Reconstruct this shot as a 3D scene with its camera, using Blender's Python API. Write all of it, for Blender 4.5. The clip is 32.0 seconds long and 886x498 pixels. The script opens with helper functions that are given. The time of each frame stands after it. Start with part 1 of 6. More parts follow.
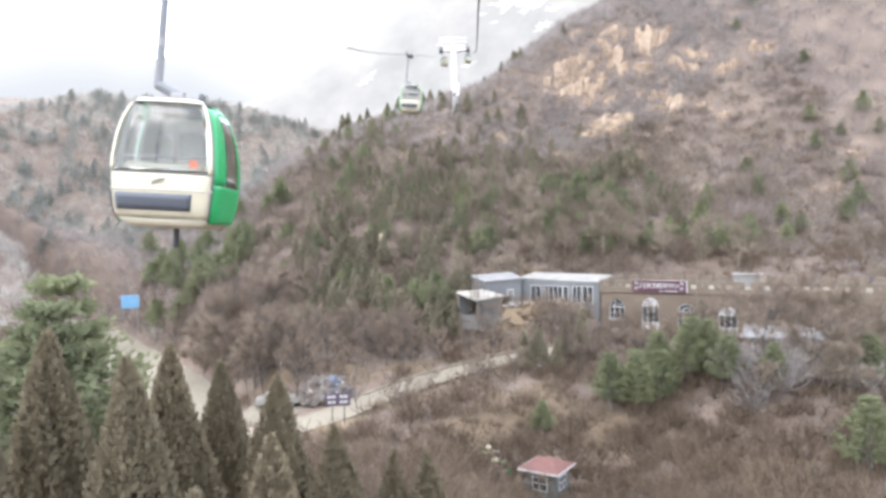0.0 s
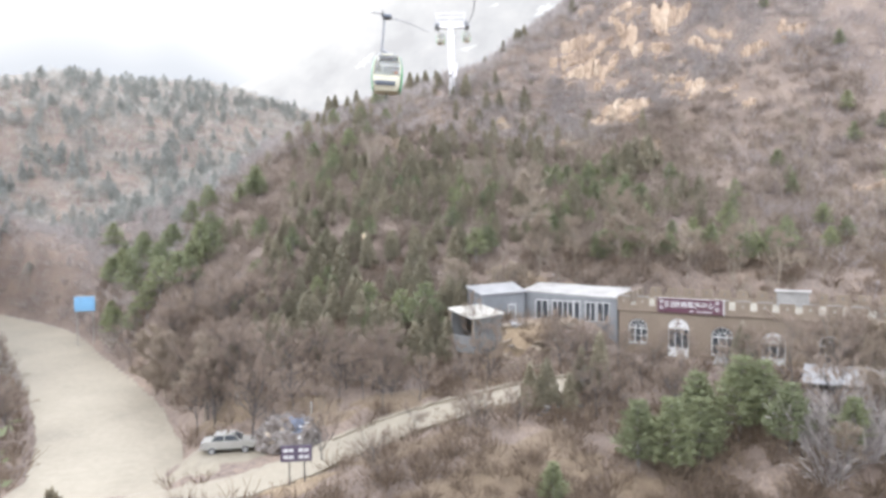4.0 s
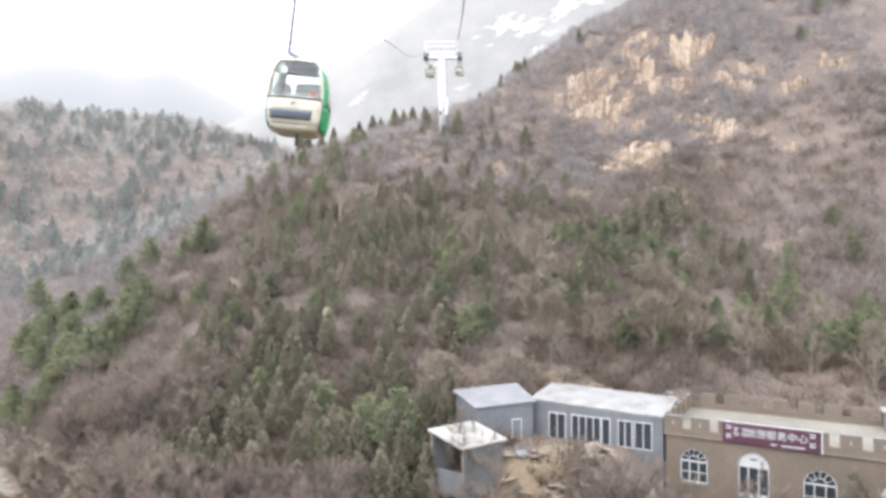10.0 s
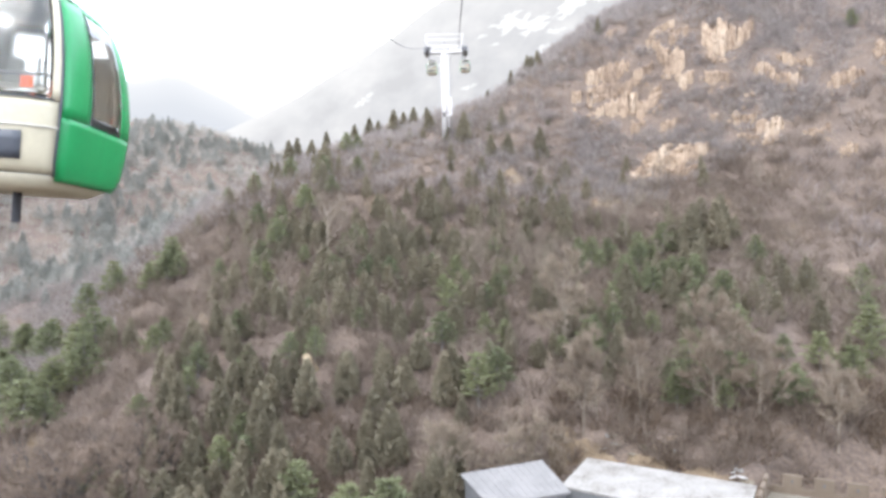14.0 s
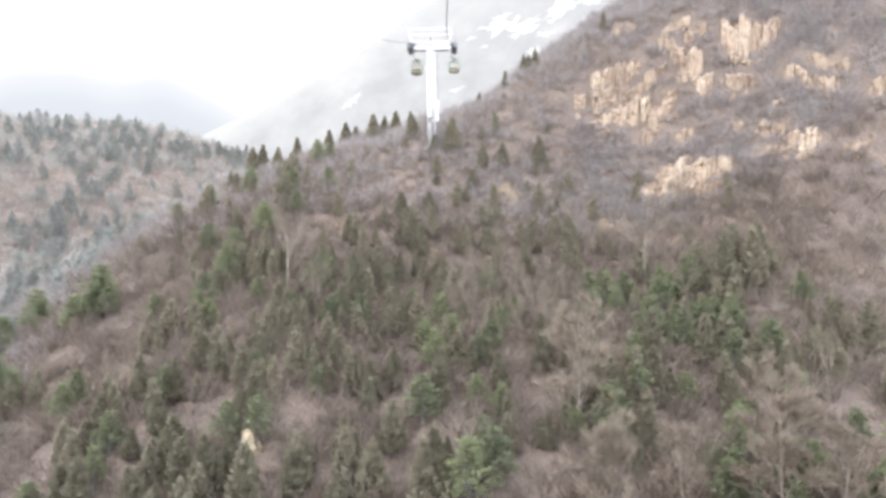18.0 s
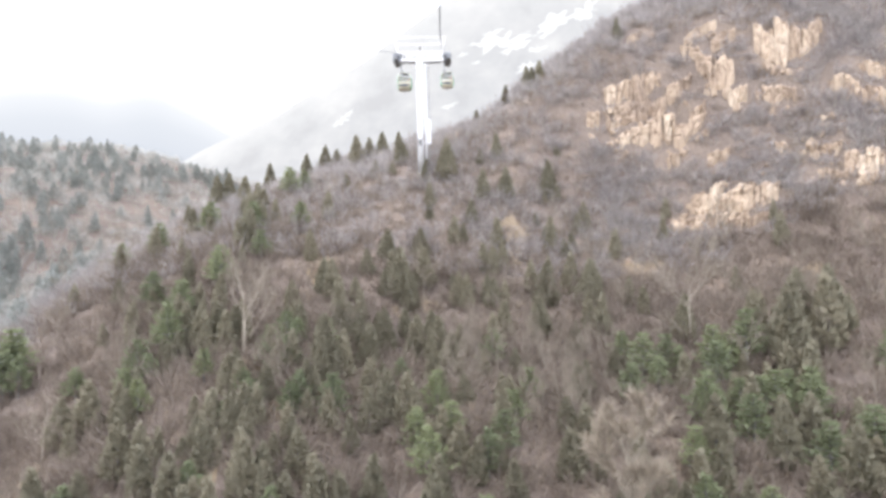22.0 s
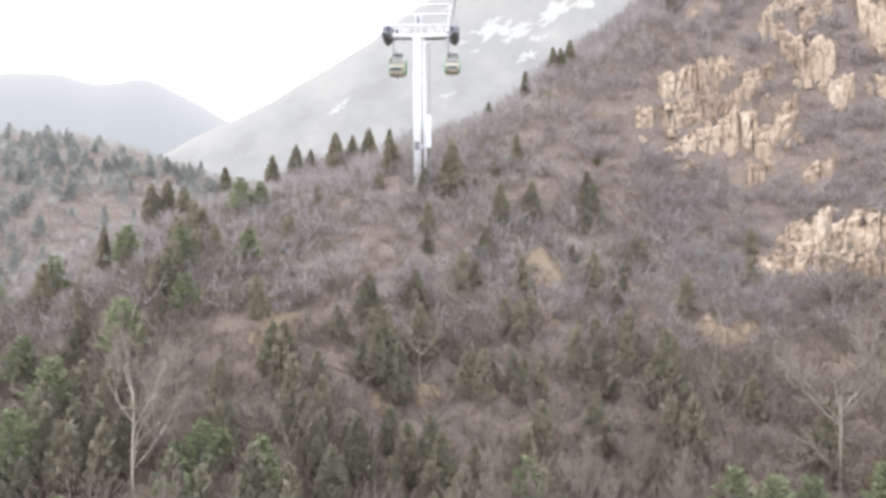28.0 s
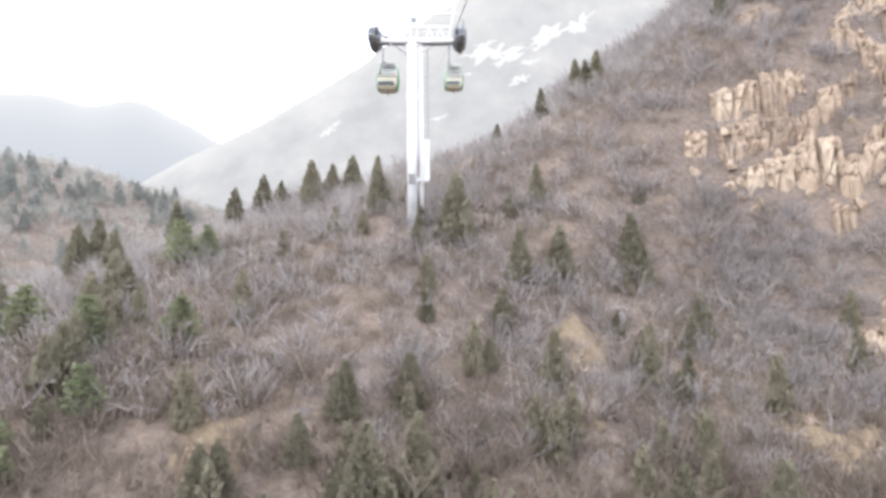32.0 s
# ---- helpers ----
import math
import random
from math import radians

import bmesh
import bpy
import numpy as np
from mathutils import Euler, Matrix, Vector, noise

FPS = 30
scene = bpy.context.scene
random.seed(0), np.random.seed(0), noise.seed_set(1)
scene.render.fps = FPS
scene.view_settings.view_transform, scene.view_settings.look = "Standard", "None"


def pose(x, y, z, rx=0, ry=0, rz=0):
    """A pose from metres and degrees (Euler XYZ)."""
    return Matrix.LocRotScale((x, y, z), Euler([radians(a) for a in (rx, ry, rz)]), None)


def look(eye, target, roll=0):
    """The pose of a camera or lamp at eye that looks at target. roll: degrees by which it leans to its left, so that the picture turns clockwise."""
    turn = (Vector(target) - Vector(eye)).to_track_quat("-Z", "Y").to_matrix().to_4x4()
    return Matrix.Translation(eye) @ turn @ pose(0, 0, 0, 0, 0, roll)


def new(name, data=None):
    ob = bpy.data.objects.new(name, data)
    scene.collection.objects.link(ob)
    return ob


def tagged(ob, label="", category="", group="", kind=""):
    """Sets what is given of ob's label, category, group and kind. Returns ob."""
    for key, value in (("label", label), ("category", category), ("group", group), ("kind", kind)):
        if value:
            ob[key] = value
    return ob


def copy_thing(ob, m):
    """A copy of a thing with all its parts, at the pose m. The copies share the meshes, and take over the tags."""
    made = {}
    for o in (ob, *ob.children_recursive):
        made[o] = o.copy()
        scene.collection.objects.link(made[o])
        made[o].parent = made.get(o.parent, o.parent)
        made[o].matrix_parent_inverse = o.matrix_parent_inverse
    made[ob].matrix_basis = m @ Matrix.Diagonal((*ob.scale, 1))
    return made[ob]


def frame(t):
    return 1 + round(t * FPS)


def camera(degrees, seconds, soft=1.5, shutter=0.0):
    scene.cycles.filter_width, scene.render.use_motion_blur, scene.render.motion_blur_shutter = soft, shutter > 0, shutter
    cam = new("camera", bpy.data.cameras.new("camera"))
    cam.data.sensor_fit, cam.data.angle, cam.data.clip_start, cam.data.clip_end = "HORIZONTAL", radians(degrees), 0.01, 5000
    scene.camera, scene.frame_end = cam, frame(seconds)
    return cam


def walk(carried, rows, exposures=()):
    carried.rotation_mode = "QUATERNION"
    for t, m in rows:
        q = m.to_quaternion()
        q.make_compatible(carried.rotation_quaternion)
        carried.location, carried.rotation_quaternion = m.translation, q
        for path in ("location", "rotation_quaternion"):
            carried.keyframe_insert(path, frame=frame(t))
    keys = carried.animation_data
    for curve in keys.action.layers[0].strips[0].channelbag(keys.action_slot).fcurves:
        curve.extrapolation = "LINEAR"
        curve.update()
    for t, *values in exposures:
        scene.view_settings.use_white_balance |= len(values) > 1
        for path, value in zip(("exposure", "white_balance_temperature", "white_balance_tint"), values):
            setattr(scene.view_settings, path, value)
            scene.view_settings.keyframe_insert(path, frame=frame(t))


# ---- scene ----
cam = camera(66.26, 32.0, soft=3.4)
PATH = [
    (0, pose(-0.87, -51.75, -10.57, 89.04, 1.23, 1.88)),
    (0.5, pose(-0.82, -50.18, -10.32, 87.86, -0.68, 1.95)),
    (1, pose(-0.78, -48.61, -10.07, 87.48, -1.82, 1.23)),
    (1.5, pose(-0.74, -47.04, -9.81, 86.47, -1.74, 1.45)),
    (2, pose(-0.70, -45.48, -9.55, 86.49, -2.02, 1.49)),
    (2.5, pose(-0.66, -43.91, -9.29, 86.49, -0.62, 2.38)),
    (3, pose(-0.62, -42.34, -9.02, 88.27, -0.23, 2.66)),
    (3.5, pose(-0.58, -40.77, -8.75, 87.11, 0.05, 2.05)),
    (4, pose(-0.55, -39.20, -8.47, 87.76, 0.54, 1.68)),
    (4.5, pose(-0.51, -37.63, -8.19, 88.67, 0.80, 0.88)),
    (6.5, pose(-0.37, -31.36, -7.03, 89.63, 0.60, 0.88)),
    (7, pose(-0.34, -29.79, -6.73, 89.81, 0.48, 1.28)),
    (7.5, pose(-0.31, -28.23, -6.42, 89.78, 0.42, 1.45)),
    (8, pose(-0.28, -26.66, -6.10, 90.10, 0.41, 1.52)),
    (8.5, pose(-0.25, -25.09, -5.78, 90.36, -0.05, 1.24)),
    (9, pose(-0.22, -23.52, -5.46, 90.44, -0.32, 1.19)),
    (9.5, pose(-0.19, -21.95, -5.13, 90.66, -0.34, 1.13)),
    (10, pose(-0.17, -20.39, -4.80, 90.87, -0.09, 1.06)),
    (10.5, pose(-0.14, -18.82, -4.46, 90.89, 0.01, 1.01)),
    (11, pose(-0.12, -17.25, -4.11, 90.81, 0.15, 1.08)),
    (11.5, pose(-0.10, -15.68, -3.76, 90.96, 0.45, 1.35)),
    (12, pose(-0.08, -14.11, -3.41, 90.99, 0.16, 1.45)),
    (12.5, pose(-0.07, -12.54, -3.05, 91.34, 0.12, 1.34)),
    (13, pose(-0.05, -10.98, -2.68, 91.44, 0.07, 1.44)),
    (13.5, pose(-0.04, -9.41, -2.31, 91.35, 0.51, 1.39)),
    (14, pose(-0.03, -7.84, -1.94, 90.91, 0.60, 1.74)),
    (14.5, pose(-0.02, -6.27, -1.56, 90.62, 0.04, 1.57)),
    (16.5, pose(-0.00, 0.00, 0.00, 91.58, -0.05, 1.32)),
    (17, pose(-0.00, 1.57, 0.40, 91.24, 0.12, 1.15)),
    (17.5, pose(-0.00, 3.14, 0.80, 91.42, 0.52, 0.80)),
    (18, pose(-0.01, 4.70, 1.21, 91.07, 0.20, 0.67)),
    (18.5, pose(-0.02, 6.27, 1.62, 91.27, 0.06, 0.92)),
    (19, pose(-0.03, 7.84, 2.03, 91.45, -0.04, 0.89)),
    (19.5, pose(-0.04, 9.41, 2.45, 90.94, 0.34, 1.15)),
    (20, pose(-0.06, 10.98, 2.87, 91.47, 0.32, 0.97)),
    (20.5, pose(-0.08, 12.54, 3.29, 91.00, 0.33, 0.92)),
    (21, pose(-0.10, 14.11, 3.71, 90.93, 0.30, 0.66)),
    (21.5, pose(-0.12, 15.68, 4.13, 91.27, 0.92, 0.40)),
    (22, pose(-0.15, 17.25, 4.55, 92.39, 1.00, 0.21)),
    (22.5, pose(-0.18, 18.82, 4.98, 92.34, 1.25, 0.50)),
    (23, pose(-0.21, 20.39, 5.40, 91.53, 1.24, 0.25)),
    (23.5, pose(-0.25, 21.95, 5.82, 90.86, 0.57, -0.23)),
    (24, pose(-0.29, 23.52, 6.25, 90.77, 0.85, -0.57)),
    (24.5, pose(-0.33, 25.09, 6.67, 92.19, 0.67, -0.60)),
    (25, pose(-0.37, 26.66, 7.09, 92.04, 0.40, -0.65)),
    (25.5, pose(-0.42, 28.23, 7.51, 91.96, 0.88, -0.46)),
    (27.5, pose(-0.65, 34.50, 9.15, 91.30, 1.09, 0.40)),
    (28, pose(-0.72, 36.07, 9.55, 91.48, 0.31, -0.14)),
    (28.5, pose(-0.79, 37.63, 9.95, 91.73, 0.41, -0.84)),
    (29, pose(-0.86, 39.20, 10.34, 91.62, 0.58, -0.96)),
    (29.5, pose(-0.94, 40.77, 10.73, 90.47, 0.15, -1.04)),
    (30, pose(-1.02, 42.34, 11.10, 90.78, 0.04, -0.68)),
    (30.5, pose(-1.10, 43.91, 11.47, 90.93, 0.73, -1.04)),
    (31, pose(-1.19, 45.48, 11.84, 91.84, 0.55, -1.33)),
    (31.5, pose(-1.28, 47.04, 12.19, 92.80, 0.02, -1.11)),
    (32, pose(-1.38, 48.61, 12.53, 93.34, 0.21, -0.90)),
]
walk(cam, PATH, [(0.0, 1.35), (4.5, 1.34), (9.0, 1.24), (13.0, 1.24), (19.0, 1.29), (24.0, 1.25), (28.0, 1.06), (32.0, 1.14)])

# ---- world, sun ----
world = bpy.data.worlds.new("overcast_sky")
scene.world = world
world.use_nodes = True
wt = world.node_tree
wt.nodes.clear()
sky = wt.nodes.new("ShaderNodeTexSky")
sky.sky_type = "NISHITA"
sky.sun_disc = False
sky.sun_elevation = radians(48)
sky.sun_rotation = radians(-40)
sky.dust_density = 6.0
sky.air_density = 1.0
grey = wt.nodes.new("ShaderNodeMix")
grey.data_type = "RGBA"
grey.inputs["Factor"].default_value = 0.86
grey.inputs["B"].default_value = (13.4, 14.9, 18.2, 1)
bgn = wt.nodes.new("ShaderNodeBackground")
bgn.inputs["Strength"].default_value = 0.122
wout = wt.nodes.new("ShaderNodeOutputWorld")
wt.links.new(sky.outputs["Color"], grey.inputs["A"])
wt.links.new(grey.outputs["Result"], bgn.inputs["Color"])
wt.links.new(bgn.outputs["Background"], wout.inputs["Surface"])

sun_data = bpy.data.lights.new("sun", "SUN")
sun_data.energy = 0.75
sun_data.angle = radians(35)
sun_data.color = (1.0, 0.97, 0.93)
sun = new("sun", sun_data)
sun.matrix_world = look((-60, -40, 120), (0, 40, 0))


# ---- materials ----
def nodes(name):
    m = bpy.data.materials.new(name)
    m.use_nodes = True
    t = m.node_tree
    return m, t, t.nodes["Principled BSDF"]


def ramp(t, stops):
    r = t.nodes.new("ShaderNodeValToRGB")
    el = r.color_ramp.elements
    while len(el) < len(stops):
        el.new(0.5)
    for e, (p, c) in zip(el, stops):
        e.position, e.color = p, (*c, 1)
    return r


def noisy(name, stops, scale=1.0, rough=0.9, bump=0.3, detail=8.0, dist=0.05, fine=6.0, fine_amount=0.35, metal=0.0, spread=0.0):
    """Colour from two noises of different size, with relief; spread varies it from object to object."""
    m, t, b = nodes(name)
    co = t.nodes.new("ShaderNodeTexCoord")
    n1 = t.nodes.new("ShaderNodeTexNoise")
    n1.inputs["Scale"].default_value, n1.inputs["Detail"].default_value = scale, detail
    n2 = t.nodes.new("ShaderNodeTexNoise")
    n2.inputs["Scale"].default_value, n2.inputs["Detail"].default_value = scale * fine, 6
    geo = t.nodes.new("ShaderNodeNewGeometry")
    for n in (n1, n2):
        t.links.new(geo.outputs["Position"], n.inputs["Vector"])
    mx = t.nodes.new("ShaderNodeMix")
    mx.inputs["Factor"].default_value = fine_amount
    t.links.new(n1.outputs["Fac"], mx.inputs["A"])
    t.links.new(n2.outputs["Fac"], mx.inputs["B"])
    val = mx.outputs["Result"]
    if spread:
        info = t.nodes.new("ShaderNodeObjectInfo")
        ma = t.nodes.new("ShaderNodeMath")
        ma.operation = "MULTIPLY_ADD"
        ma.inputs[1].default_value = spread
        t.links.new(info.outputs["Random"], ma.inputs[0])
        t.links.new(val, ma.inputs[2])
        mb = t.nodes.new("ShaderNodeMath")
        mb.operation = "SUBTRACT"
        mb.inputs[1].default_value = spread / 2
        t.links.new(ma.outputs[0], mb.inputs[0])
        val = mb.outputs[0]
    r = ramp(t, stops)
    t.links.new(val, r.inputs["Fac"])
    t.links.new(r.outputs["Color"], b.inputs["Base Color"])
    b.inputs["Roughness"].default_value, b.inputs["Metallic"].default_value = rough, metal
    if bump:
        bp = t.nodes.new("ShaderNodeBump")
        bp.inputs["Strength"].default_value, bp.inputs["Distance"].default_value = bump, dist
        t.links.new(mx.outputs["Result"], bp.inputs["Height"])
        t.links.new(bp.outputs["Normal"], b.inputs["Normal"])
    return m


def leafy(name, stops, rough=0.75, island=0.5, thin=0.3):
    """Foliage or twigs: colour varies from piece to piece and from plant to plant."""
    m, t, b = nodes(name)
    geo = t.nodes.new("ShaderNodeNewGeometry")
    info = t.nodes.new("ShaderNodeObjectInfo")
    nz = t.nodes.new("ShaderNodeTexNoise")
    nz.inputs["Scale"].default_value = 0.11
    nz.inputs["Detail"].default_value = 3
    t.links.new(geo.outputs["Position"], nz.inputs["Vector"])
    a = t.nodes.new("ShaderNodeMix")
    a.inputs["Factor"].default_value = island
    t.links.new(info.outputs["Random"], a.inputs["A"])
    t.links.new(geo.outputs["Random Per Island"], a.inputs["B"])
    c = t.nodes.new("ShaderNodeMix")
    c.inputs["Factor"].default_value = 0.45
    t.links.new(a.outputs["Result"], c.inputs["A"])
    t.links.new(nz.outputs["Fac"], c.inputs["B"])
    r = ramp(t, stops)
    t.links.new(c.outputs["Result"], r.inputs["Fac"])
    t.links.new(r.outputs["Color"], b.inputs["Base Color"])
    b.inputs["Roughness"].default_value = rough
    b.inputs["Specular IOR Level"].default_value = 0.2
    if thin:
        # thin leaves and loose twigs let part of the light pass
        tr = t.nodes.new("ShaderNodeBsdfTranslucent")
        ms = t.nodes.new("ShaderNodeMixShader")
        ms.inputs[0].default_value = thin
        t.links.new(r.outputs["Color"], tr.inputs["Color"])
        t.links.new(b.outputs[0], ms.inputs[1])
        t.links.new(tr.outputs[0], ms.inputs[2])
        t.links.new(ms.outputs[0], t.nodes["Material Output"].inputs["Surface"])
    return m


def plain(name, c, rough=0.6, metal=0.0, spec=0.5):
    """Paint or plastic with a slight mottling of dirt."""
    lo = tuple(v * 0.82 for v in c)
    m = noisy(name, [(0.3, lo), (0.6, c)], 1.3, rough, 0.04, 6, 0.01, 9, 0.4, metal)
    return m


SOIL = noisy("dry_soil", [(0.28, (0.072, 0.051, 0.040)), (0.42, (0.112, 0.082, 0.063)), (0.52, (0.150, 0.110, 0.083)), (0.62, (0.192, 0.138, 0.098)), (0.74, (0.270, 0.190, 0.122))], 0.2, 0.95, 0.9, 12, 0.4, 17, 0.55)
CONCRETE = noisy("worn_concrete", [(0.3, (0.149, 0.123, 0.087)), (0.5, (0.198, 0.166, 0.117)), (0.7, (0.233, 0.198, 0.142))], 0.12, 0.9, 0.1, 10, 0.03, 14, 0.4)


def jointed(name, stops):
    """Weathered granite: blotches, vertical streaks and dark joints."""
    m = noisy(name, stops, 0.35, 0.9, 0.0, 12, 0.3, 7, 0.45, 0, 0.25)
    t = m.node_tree
    b = t.nodes["Principled BSDF"]
    geo = t.nodes.new("ShaderNodeNewGeometry")
    mp = t.nodes.new("ShaderNodeMapping")
    mp.inputs["Scale"].default_value = (1.1, 1.1, 0.34)
    mp.inputs["Rotation"].default_value = (0.25, 0.15, 0.4)
    t.links.new(geo.outputs["Position"], mp.inputs["Vector"])
    wob = t.nodes.new("ShaderNodeTexNoise")
    wob.inputs["Scale"].default_value = 1.7
    t.links.new(mp.outputs["Vector"], wob.inputs["Vector"])
    add = t.nodes.new("ShaderNodeMix")
    add.data_type = "VECTOR"
    add.inputs["Factor"].default_value = 0.18
    t.links.new(mp.outputs["Vector"], add.inputs[4])
    t.links.new(wob.outputs["Color"], add.inputs[5])
    vo = t.nodes.new("ShaderNodeTexVoronoi")
    vo.feature = "DISTANCE_TO_EDGE"
    vo.inputs["Scale"].default_value = 1.1
    t.links.new(add.outputs[1], vo.inputs["Vector"])
    crack = ramp(t, [(0.0, (0.60, 0.55, 0.52)), (0.008, (0.80, 0.77, 0.75)), (0.03, (1, 1, 1))])
    t.links.new(vo.outputs["Distance"], crack.inputs["Fac"])
    streak = t.nodes.new("ShaderNodeTexNoise")
    streak.inputs["Scale"].default_value = 2.2
    streak.inputs["Detail"].default_value = 7
    st = t.nodes.new("ShaderNodeMapping")
    st.inputs["Scale"].default_value = (1.6, 1.6, 0.22)
    t.links.new(geo.outputs["Position"], st.inputs["Vector"])
    t.links.new(st.outputs["Vector"], streak.inputs["Vector"])
    sr = ramp(t, [(0.35, (0.62, 0.58, 0.56)), (0.52, (1, 1, 1))])
    t.links.new(streak.outputs["Fac"], sr.inputs["Fac"])
    base = b.inputs["Base Color"].links[0].from_socket
    last = base
    for src in (crack, sr):
        mul = t.nodes.new("ShaderNodeMix")
        mul.data_type = "RGBA"
        mul.blend_type = "MULTIPLY"
        mul.inputs["Factor"].default_value = 1.0
        t.links.new(last, mul.inputs["A"])
        t.links.new(src.outputs["Color"], mul.inputs["B"])
        last = mul.outputs["Result"]
    t.links.new(last, b.inputs["Base Color"])
    bp = t.nodes.new("ShaderNodeBump")
    bp.inputs["Strength"].default_value, bp.inputs["Distance"].default_value = 1.0, 0.25
    t.links.new(crack.outputs["Color"], bp.inputs["Height"])
    b2 = t.nodes.new("ShaderNodeBump")
    b2.inputs["Strength"].default_value, b2.inputs["Distance"].default_value = 0.8, 0.15
    t.links.new(streak.outputs["Fac"], b2.inputs["Height"])
    t.links.new(bp.outputs["Normal"], b2.inputs["Normal"])
    t.links.new(b2.outputs["Normal"], b.inputs["Normal"])
    return m


ROCK = jointed("tan_granite", [(0.22, (0.176, 0.122, 0.086)), (0.42, (0.299, 0.213, 0.143)), (0.58, (0.394, 0.290, 0.197)), (0.75, (0.456, 0.362, 0.263))])
BARK = noisy("grey_bark", [(0.3, (0.11, 0.095, 0.085)), (0.6, (0.24, 0.215, 0.19))], 3.0, 0.95, 0.5, 8, 0.03, 5, 0.4, 0, 0.2)
PALE_BARK = noisy("pale_bark", [(0.3, (0.175, 0.140, 0.104)), (0.6, (0.295, 0.240, 0.178))], 3.0, 0.95, 0.5, 8, 0.03, 5, 0.4, 0, 0.2)
THICKET = leafy("warm_brown_thicket", [(0.15, (0.096, 0.067, 0.046)), (0.4, (0.136, 0.098, 0.069)), (0.6, (0.178, 0.131, 0.092)), (0.85, (0.250, 0.184, 0.116))], island=0.75)
DARK_BARK = noisy("dark_bark", [(0.3, (0.05, 0.042, 0.036)), (0.6, (0.11, 0.095, 0.082))], 3.0, 0.95, 0.5, 8, 0.03, 5, 0.4, 0, 0.2)
BROWN_TWIG = leafy("brown_twigs", [(0.2, (0.138, 0.103, 0.078)), (0.5, (0.205, 0.155, 0.117)), (0.8, (0.280, 0.214, 0.162))])
# scrub with distance haze put into its base colour: paler and greyer
HAZED_SCRUB = leafy("haze_paled_scrub", [(0.15, (0.264, 0.241, 0.211)), (0.4, (0.337, 0.314, 0.273)), (0.6, (0.408, 0.380, 0.328)), (0.85, (0.484, 0.440, 0.360))], island=0.75)
# far conifer leaf, its base colour paled to imitate haze
HAZED_CONIFER = leafy("haze_paled_conifer_leaf", [(0.2, (0.224, 0.222, 0.194)), (0.5, (0.284, 0.282, 0.246)), (0.8, (0.350, 0.340, 0.300))], thin=0.4)
TWIG = leafy("pale_twigs", [(0.2, (0.145, 0.111, 0.084)), (0.5, (0.216, 0.174, 0.130)), (0.8, (0.284, 0.233, 0.174))])
TAN_TWIG = leafy("tan_twigs", [(0.2, (0.207, 0.161, 0.117)), (0.5, (0.269, 0.214, 0.158)), (0.8, (0.325, 0.264, 0.195))])
# brush lightened in colour to stand in for haze on upper and far slopes
HAZED_BRUSH = leafy("haze_greyed_brush", [(0.15, (0.207, 0.177, 0.161)), (0.4, (0.275, 0.237, 0.214)), (0.6, (0.338, 0.293, 0.259)), (0.85, (0.412, 0.351, 0.288))], island=0.75)
MAUVE_BRUSH = leafy("mauve_brown_brush", [(0.15, (0.159, 0.132, 0.123)), (0.4, (0.213, 0.179, 0.165)), (0.6, (0.263, 0.222, 0.202)), (0.85, (0.336, 0.278, 0.228))], island=0.75)
BRUSH = leafy("bare_brush", [(0.15, (0.135, 0.101, 0.078)), (0.4, (0.188, 0.146, 0.113)), (0.6, (0.239, 0.189, 0.147)), (0.85, (0.332, 0.252, 0.168))], island=0.75)
BRONZE = leafy("bronzed_juniper_leaf", [(0.15, (0.160, 0.130, 0.085)), (0.5, (0.204, 0.168, 0.108)), (0.85, (0.250, 0.202, 0.132))], island=0.28, thin=0.42)
JUNIPER = leafy("olive_brown_juniper_leaf", [(0.15, (0.163, 0.141, 0.095)), (0.5, (0.218, 0.191, 0.130)), (0.85, (0.278, 0.236, 0.160))], island=0.3, thin=0.4)
PINE = leafy("pine_needles", [(0.15, (0.137, 0.146, 0.083)), (0.5, (0.191, 0.200, 0.110)), (0.85, (0.259, 0.262, 0.134))], island=0.35, thin=0.4)
STEEL = plain("white_painted_steel", (0.70, 0.66, 0.61), 0.5)
CABLE = plain("steel_rope", (0.14, 0.14, 0.145), 0.7)
WALL_TAN = noisy("tan_render", [(0.3, (0.116, 0.086, 0.059)), (0.55, (0.148, 0.111, 0.077)), (0.75, (0.176, 0.135, 0.096))], 0.4, 0.92, 0.25, 10, 0.03, 10, 0.4)

# ---- the lie of the land ----
GX = (-120.0, -80.0, -56.0, -36.0, -16.0, 0.0, 20.0, 44.0, 80.0)
GY = (-32.0, 8.0, 24.0, 40.0, 56.0, 72.0, 88.0, 102.5, 112.0, 136.0, 208.0)
GZ = np.array((
    (-14, -20, -23.1, -23.5, -21.4, -23, -27, -26.4, -21),
    (-10.9, -18.8, -24.7, -28.2, -27.3, -24.7, -26.2, -23.9, -18.2),
    (-7.9, -15.7, -23.4, -27.5, -23.7, -23.6, -21.1, -19.6, -13.3),
    (-4.9, -12.7, -20.9, -21.1, -19.8, -16.6, -14, -14.5, -8.2),
    (0, -9.5, -17.3, -13.8, -7, -7.2, -7.7, -6.9, -2.1),
    (3.9, -11.2, -16, -5.5, 1.7, 0.4, -0.5, 4.7, 9.6),
    (7.8, -9.8, -9, 5, 12.2, 9.9, 9.4, 23.5, 31.4),
    (13.8, -9.9, -0.3, 10.2, 16.2, 21.1, 33.2, 41.6, 54.1),
    (19.5, -4.9, -0.3, 9.7, 18.5, 24.4, 37.4, 47.3, 62),
    (29.8, 7.7, 1.6, 1.8, 7.9, 10, 27.1, 46.1, 68),
    (43.1, 40.1, 31.1, 24, 22, 24, 36, 60, 96)))


